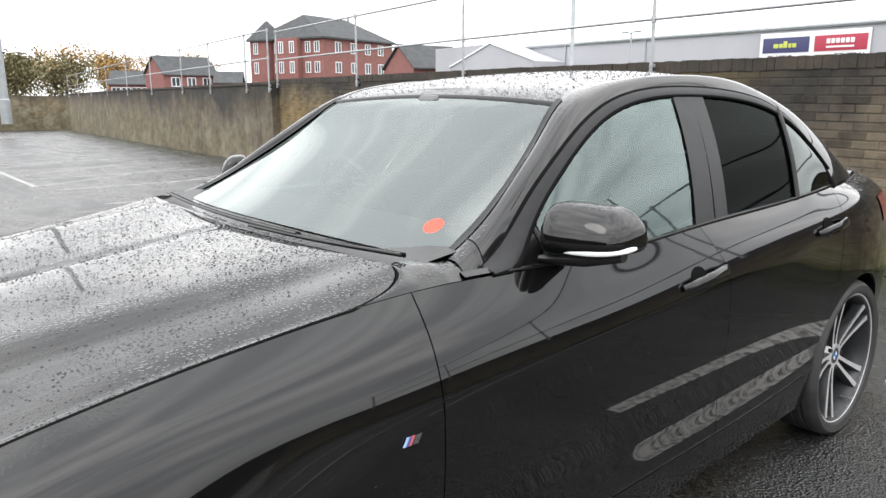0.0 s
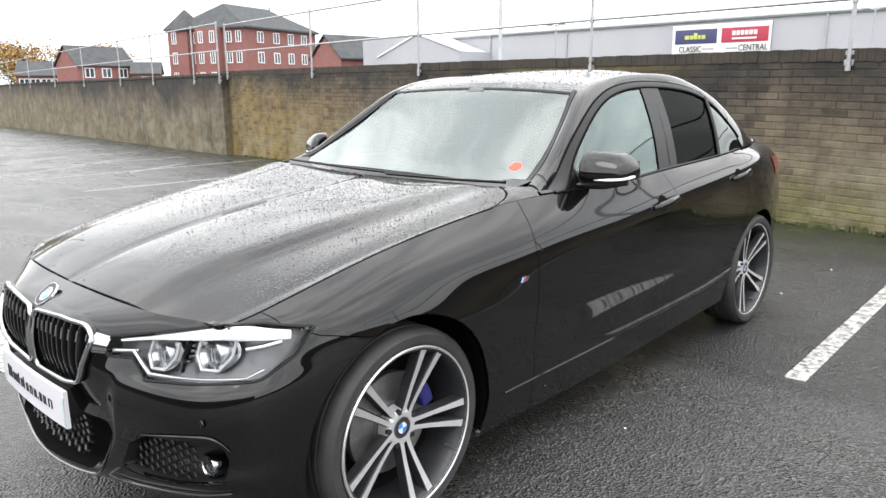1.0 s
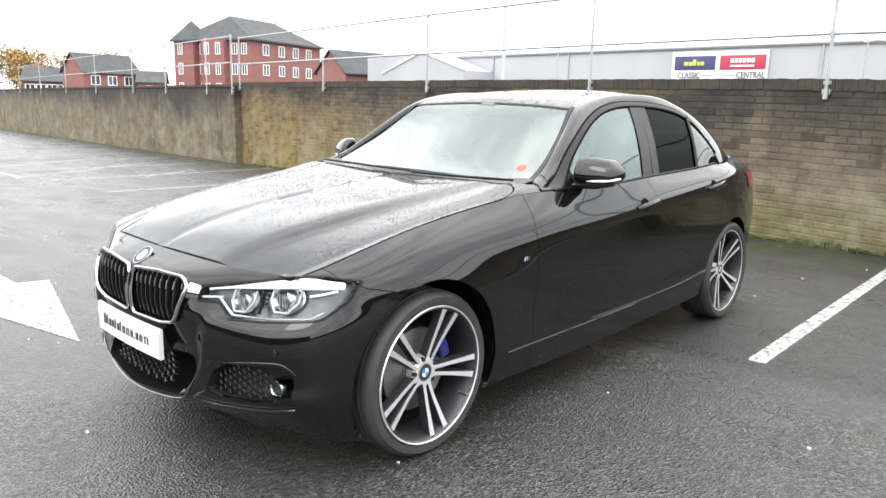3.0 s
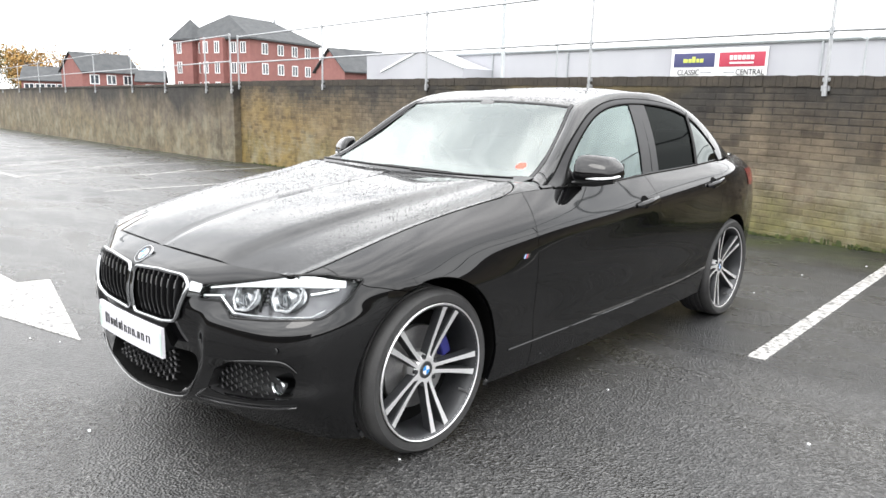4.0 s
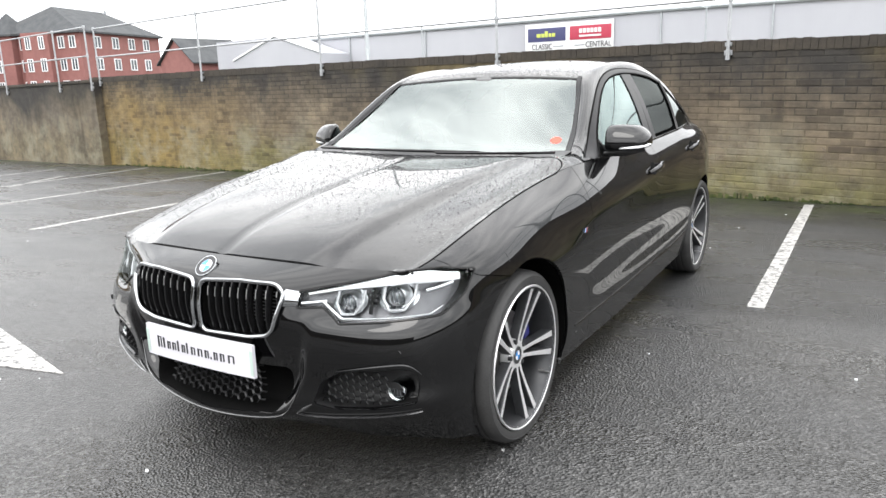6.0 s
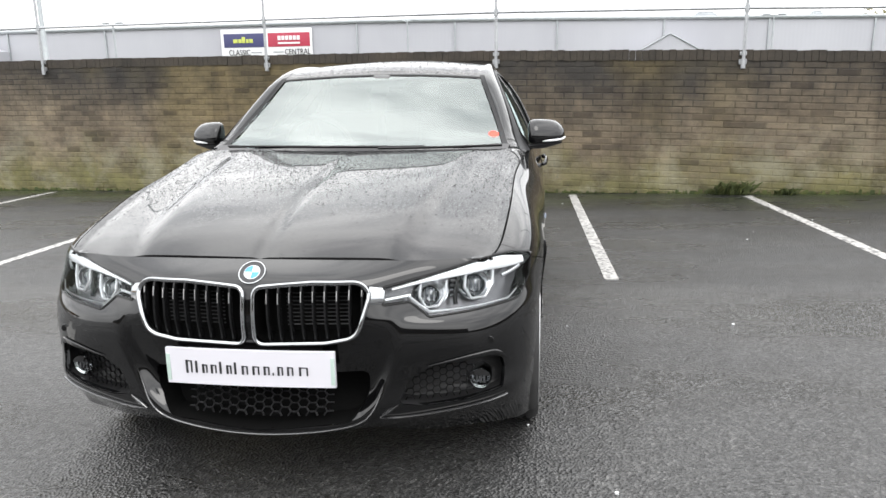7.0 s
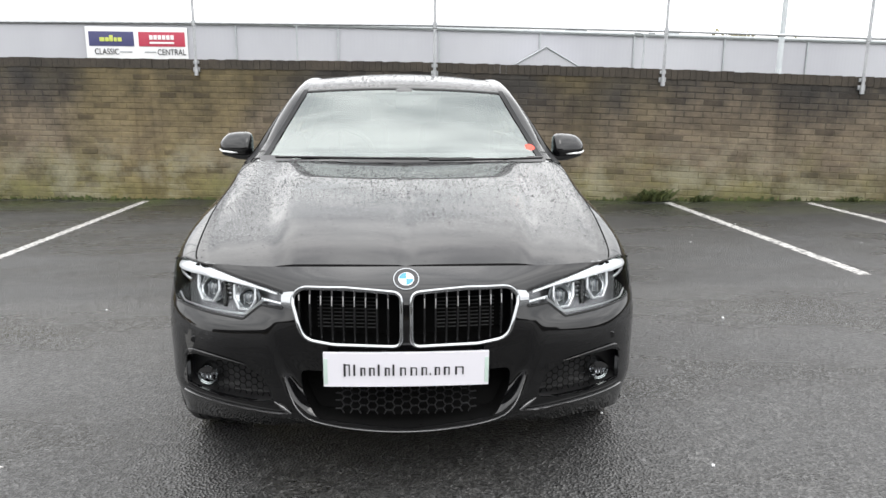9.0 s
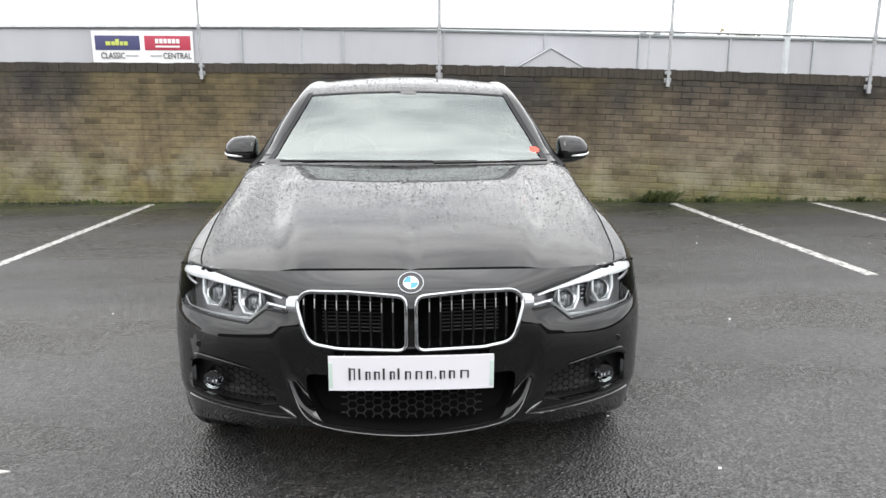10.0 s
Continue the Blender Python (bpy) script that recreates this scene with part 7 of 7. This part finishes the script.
def build_headlamps():
    for sx in (1, -1):
        lamp = part("headlamp", fan_patch(LAMP, -0.055, 8, sx, (0.63, 0.712)), LAMP_GREY, car, "clear headlamp with twin projectors and light rings")
        P, N = surface_loop(LAMP, -0.001, sx)
        bm = bmesh.new()
        A = [bm.verts.new(p) for p in P]
        B = [bm.verts.new(p - n * 0.06) for p, n in zip(P, N)]
        for i in range(len(A)):
            j = (i + 1) % len(A)
            bm.faces.new((A[i], A[j], B[j], B[i]))
        part("bezel", bm, GLOSS_BLACK, lamp)
        lens = part("lens", fan_patch(LAMP, 0.003, 10, sx, (0.63, 0.712)), LENS, lamp)
        lens.visible_shadow = False
        bm = bmesh.new()
        tube(bm, P, 0.005, 6, closed=True, flat=1.0, normals=N)
        part("gasket", bm, GLOSS_BLACK, lamp)

        def guide(name, pts, r, lift, material, flat=0.8, taper=None, n=40, straight=False):
            Q = curve3([(x, 0, z) for x, z in pts], n)
            if straight:
                K = np.array([(x, 0, z) for x, z in pts])
                uu = np.concatenate([[0], np.cumsum(np.linalg.norm(np.diff(K, axis=0), axis=1))])
                Q = np.stack([np.interp(np.linspace(0, uu[-1], n), uu, K[:, c]) for c in range(3)], 1)
            S = [on_front(float(q[0]), float(q[2]), lift) for q in Q]
            bm2 = bmesh.new()
            tp = None if taper is None else list(np.interp(np.linspace(0, 1, n), np.linspace(0, 1, len(taper)), taper))
            tube(bm2, [Vector((s[0].x * sx, s[0].y, s[0].z)) for s in S], r, 8, flat=flat, normals=[Vector((s[1].x * sx, s[1].y, s[1].z)) for s in S], taper=tp)
            part(name, bm2, material, lamp)

        guide("eyebrow", [(0.425, 0.722), (0.52, 0.738), (0.62, 0.756), (0.72, 0.769), (0.818, 0.758)], 0.022, -0.008, WHITE_LAMP, 0.3, [0.14, 0.22, 0.5, 0.85, 1.0, 0.55])
        guide("lower_trim", [(0.470, 0.698), (0.505, 0.668), (0.535, 0.648), (0.60, 0.648), (0.68, 0.650), (0.775, 0.656), (0.800, 0.676)], 0.0034, -0.008, SATIN, 0.9, [1.9, 2.0, 1.6, 1.0, 0.8, 0.7, 0.5], 60, True)
        guide("inner_strip", [(0.408, 0.694), (0.445, 0.697), (0.480, 0.700)], 0.005, -0.012, SATIN, 0.7)
        for cx, cz, rr in ((0.546, 0.700, 0.038), (0.685, 0.714, 0.043)):
            hexa = [(cx - rr * 0.95, cz + rr * 0.85), (cx - rr, cz - rr * 0.2), (cx - rr * 0.5, cz - rr * 0.98), (cx + rr * 0.5, cz - rr * 0.98), (cx + rr * 1.02, cz - rr * 0.2), (cx + rr * 1.05, cz + rr * 0.85)]
            guide("light_ring", hexa, 0.0048, -0.020, RING_GREY, 1.2, None, 60, True)
            p, n = on_front(cx, cz, -0.050)
            c = Vector((p.x * sx, p.y, p.z))
            bm = bmesh.new()
            lathe(bm, [(0.0, -0.026), (rr * 0.35, -0.022), (rr * 0.62, -0.010), (rr * 0.70, 0.004)], c, 28, axis="y")
            part("projector", bm, PROJECTOR, lamp)
            bm = bmesh.new()
            lathe(bm, [(rr * 0.70, -0.004), (rr * 0.84, -0.020), (rr * 0.92, -0.014), (rr * 0.95, 0.02)], c, 28, axis="y")
            part("projector_bezel", bm, SATIN, lamp)
            bm = bmesh.new()
            for q in (-0.4, 0.0, 0.4):
                box(bm, c + Vector((q * rr, -0.024, 0)), (0.004, 0.004, rr * 0.9), 0.001)
            part("projector_fins", bm, SATIN, lamp)
        # bright bowls round the projectors and a dark divider between
        for cx, cz, wd in ((0.546, 0.700, 0.050), (0.685, 0.714, 0.058)):
            rows = []
            for r in (1.0, 0.8, 0.6):
                row = []
                for t in np.linspace(0, 2 * math.pi, 29):
                    p, n = on_front(cx + wd * r * math.cos(t), cz + wd * 0.82 * r * math.sin(t), -0.030 - 0.022 * (1 - r) / 0.4)
                    row.append((p.x * sx, p.y, p.z))
                rows.append(row)
            bm = grid_bm(rows)
            bmesh.ops.recalc_face_normals(bm, faces=bm.faces[:])
            part("reflector_bowl", bm, BOWL, lamp)
        guide("divider", [(0.614, 0.662), (0.612, 0.70), (0.620, 0.738)], 0.007, -0.016, GLOSS_BLACK, 1.5)
        guide("outer_strip", [(0.755, 0.725), (0.785, 0.732), (0.812, 0.742)], 0.006, -0.014, SATIN, 0.7)
        bm = bmesh.new()
        for q in range(4):
            p, n = on_front(0.615, 0.690 + q * 0.014, -0.03)
            box(bm, Vector((p.x * sx, p.y, p.z)), (0.03, 0.02, 0.008), 0.002)
        part("reflector_block", bm, CHROME, lamp)


RING_GREY = mat("ring_guide", (0.58, 0.59, 0.60), 0.2, 0.3, 0.5)
BOWL = mat("lamp_bowl", (0.60, 0.61, 0.62), 0.2, 1.0)
PROJECTOR = mat("projector_glass", (0.12, 0.13, 0.14), 0.05, 0.3, 1.0)
build_headlamps()


def build_plate():
    """Front plate carried by the bumper; its lettering stands as plain bars."""
    z0, w, h = 0.499, 0.53, 0.113
    bm = bmesh.new()
    rows = []
    for zz in (-h / 2, h / 2):
        rows.append([(x, -0.780 + 0.13 * x * x, z0 + zz) for x in np.linspace(-w / 2, w / 2, 13)])
    back = [[(x, y + 0.012, z) for x, y, z in r] for r in rows]
    grid_bm([back[0], rows[0], rows[1], back[1]], bm=bm)
    for e in (0, -1):
        bm.faces.new([bm.verts.new(p) for p in (rows[0][e], rows[1][e], back[1][e], back[0][e])])
    bmesh.ops.recalc_face_normals(bm, faces=bm.faces[:])
    pl = part("plate", bm, WHITE, car, "white front plate with dark lettering", smooth=False)
    x = -0.205
    for wd, hh, dz in ((0.030, 0.042, 0), (0.016, 0.038, 0), (0.022, 0.028, -0.005), (0.026, 0.028, -0.005), (0.016, 0.038, 0), (0.022, 0.028, -0.005), (0.016, 0.038, 0), (0.028, 0.028, -0.005), (0.032, 0.028, -0.005), (0.026, 0.028, -0.005), (0.008, 0.008, -0.015), (0.024, 0.028, -0.005), (0.028, 0.028, -0.005), (0.044, 0.028, -0.005)):
        bm = bmesh.new()
        cx = x + wd / 2
        yy = -0.7802 + 0.13 * cx * cx
        box(bm, (cx - wd * 0.24, yy - 0.001, z0 + dz), (min(0.0065, wd * 0.5), 0.002, hh), 0)
        if wd > 0.02:
            box(bm, (cx + wd * 0.26, yy - 0.001, z0 + dz), (0.0045, 0.002, hh * 0.92), 0)
            box(bm, (cx, yy - 0.0006, z0 + dz + hh * 0.42), (wd * 0.5, 0.002, 0.0032), 0)
        part("lettering_bar", bm, INK, pl)
        x += wd + 0.0045
    for sx in (-1, 1):
        bm = bmesh.new()
        cx = sx * 0.258
        box(bm, (cx, -0.7802 + 0.13 * cx * cx - 0.001, z0 - 0.005), (0.012, 0.002, 0.085), 0.0005)
        part("plate_edge", bm, mat("plate_green", (0.45, 0.55, 0.50), 0.4), pl)
    bm = bmesh.new()
    box(bm, (0, -0.734, z0), (0.44, 0.066, 0.09), 0.004)
    part("plate_holder", bm, PLASTIC, pl)


build_plate()
roundel((0, -0.694, 0.774), (0, -0.66, 0.75), 0.0425, car)


# ---- sides: mirrors, handles, badges, lamps ----
def build_mirror(sx, door):
    bm = bmesh.new()
    c = Vector((0.915, 1.075, 1.073))
    rows = []

    def pw(v, e):
        return math.copysign(abs(v) ** e, v)

    for ph in np.linspace(-math.pi / 2, math.pi / 2, 24):
        row = []
        for th in np.linspace(0, 2 * math.pi, 45):
            x = pw(math.cos(ph), 0.27) * pw(math.cos(th), 0.42)
            y = pw(math.cos(ph), 0.50) * pw(math.sin(th), 0.75)
            z = pw(math.sin(ph), 0.55)
            u = (x + 1) / 2
            zz = z * (0.073 - 0.016 * u ** 2.5 if z > 0 else 0.055 - 0.016 * u)
            xx = x * 0.096 - 0.034 * max(z, 0) ** 1.5 * u * u
            yy = y * (0.092 if y < 0 else 0.042) * (1 - 0.34 * max(z, 0)) + 0.040 * x
            row.append(((c.x + xx) * sx, c.y + yy, c.z + zz))
        rows.append(row)
    grid_bm(rows, bm=bm)
    bmesh.ops.remove_doubles(bm, verts=bm.verts[:], dist=1e-4)
    bmesh.ops.recalc_face_normals(bm, faces=bm.faces[:])
    mi = part("door_mirror", bm, PAINT, door, "black door mirror with a clear indicator strip", angle=1.2)
    bm = bmesh.new()
    tube(bm, [(0.815 * sx, 0.985, 1.012), (0.855 * sx, 1.02, 1.013), (0.90 * sx, 1.05, 1.017), (0.985 * sx, 1.08, 1.028)], 0.040, 12, flat=0.42, normals=[(sx * -0.3, 0, 1)] * 4, taper=[0.45, 1.0, 1.25, 0.7])
    part("mirror_arm", bm, PLASTIC, mi)
    bm = bmesh.new()
    pts = curve3([(0.872 * sx, 0.980, 1.043), (0.93 * sx, 0.999, 1.041), (0.980 * sx, 1.026, 1.044), (1.012 * sx, 1.085, 1.052)], 16)
    tube(bm, pts, 0.0072, 8, flat=0.8, normals=[(0, -1, 0)] * 16, taper=list(np.interp(np.linspace(0, 1, 16), [0, 0.1, 0.9, 1], [0.6, 1, 1, 0.5])))
    part("indicator", bm, WHITE_LAMP, mi, "clear indicator strip")
    bm = bmesh.new()
    rows = [[((c.x + x) * sx, c.y + 0.0415 + 0.040 * x / 0.099, c.z + z * (1 - 1.2 * abs(x))) for x in np.linspace(-0.08, 0.08, 8)] for z in (-0.035, 0.0, 0.035)]
    grid_bm(rows, bm=bm)
    part("mirror_glass", bm, CHROME, mi)


def build_handle(sx, y, z, door):
    p, n = on_side(y, z, 0.0)
    bm = bmesh.new()
    S = [on_side(y + d, z + 0.010 * d / 0.1, h) for d, h in zip(np.linspace(-0.115, 0.115, 16), np.interp(np.linspace(-1, 1, 16), [-1, -0.8, 0, 0.8, 1], [0.004, 0.020, 0.032, 0.022, 0.006]))]
    tube(bm, [Vector((s[0].x * sx, s[0].y, s[0].z)) for s in S], 0.0165, 10, flat=0.5, normals=[Vector((s[1].x * sx, s[1].y, s[1].z)) for s in S], taper=list(np.interp(np.linspace(0, 1, 16), [0, 0.15, 0.85, 1], [0.6, 1, 1.05, 0.7])))
    h = part("door_handle", bm, PAINT, door)
    # shade of the hand recess, drawn as a dark oval on the uncut skin
    bm = bmesh.new()
    rows = []
    for r in np.linspace(1, 0.05, 6):
        row = []
        for t in np.linspace(0, 2 * math.pi, 25):
            s = on_side(y + 0.040 * r * math.cos(t) - 0.025, z + 0.002 + 0.034 * r * math.sin(t), 0.0016)
            row.append((s[0].x * sx, s[0].y, s[0].z))
        rows.append(row)
    grid_bm(rows, bm=bm)
    bmesh.ops.recalc_face_normals(bm, faces=bm.faces[:])
    part("handle_recess", bm, DARK, h)


BADGE_BLUE = mat("badge_pale_blue", (0.30, 0.42, 0.62), 0.3)
BADGE_NAVY = mat("badge_navy", (0.06, 0.07, 0.22), 0.3)
BADGE_RED = mat("badge_dull_red", (0.48, 0.10, 0.10), 0.3)
for sx, fd, rd in ((1, doors_f[0], doors_r[0]), (-1, doors_f[1], doors_r[1])):
    build_mirror(sx, fd)
    build_handle(sx, 1.600, 0.876, fd)
    build_handle(sx, 2.470, 0.920, rd)
    # small striped side badge
    bm = bmesh.new()
    for k, (dy, mi_) in enumerate(((-0.016, 0), (-0.0095, 1), (-0.003, 2), (0.005, 3))):
        w = 0.0058 if mi_ < 3 else 0.014
        q = [on_side(0.535 + dy + a * w + 0.010 * (b - 0.5), 0.738 + (b - 0.5) * 0.017, 0.003)[0] for a, b in ((0, 0), (1, 0), (1, 1), (0, 1))]
        f = bm.faces.new([bm.verts.new((p.x * sx, p.y, p.z)) for p in q])
        f.material_index = mi_
    g = bmesh.ops.extrude_face_region(bm, geom=bm.faces[:])
    for v in g["geom"]:
        if isinstance(v, bmesh.types.BMVert):
            v.co.x += 0.002 * sx
    bmesh.ops.recalc_face_normals(bm, faces=bm.faces[:])
    part("side_badge", bm, [BADGE_BLUE, BADGE_NAVY, BADGE_RED, CHROME], car, "small silver badge with blue and red slanted stripes", smooth=False)
    # rear lamp
    bm = bmesh.new()
    rows = [[tuple(on_side(y, z, 0.004)[0] * 1.0) for y in np.linspace(3.12, 3.46, 16)] for z in np.linspace(0.862, 0.965, 6)]
    rows = [[(x * sx, y, z) for x, y, z in r] for r in rows]
    grid_bm(rows, bm=bm)
    bmesh.ops.recalc_face_normals(bm, faces=bm.faces[:])
    part("rear_lamp", bm, RED_LENS, car, "red rear lamp")
    # sill moulding line along the skirt
    bm = bmesh.new()
    P = hull(np.linspace(7.35, 11.6, 60), np.full(60, 1.0))
    tube(bm, [(p[0] * sx + 0.001 * sx, p[1], p[2]) for p in P], 0.0045, 6)
    part("sill_strip", bm, PAINT, car)
# single bricks last
build_bricks()
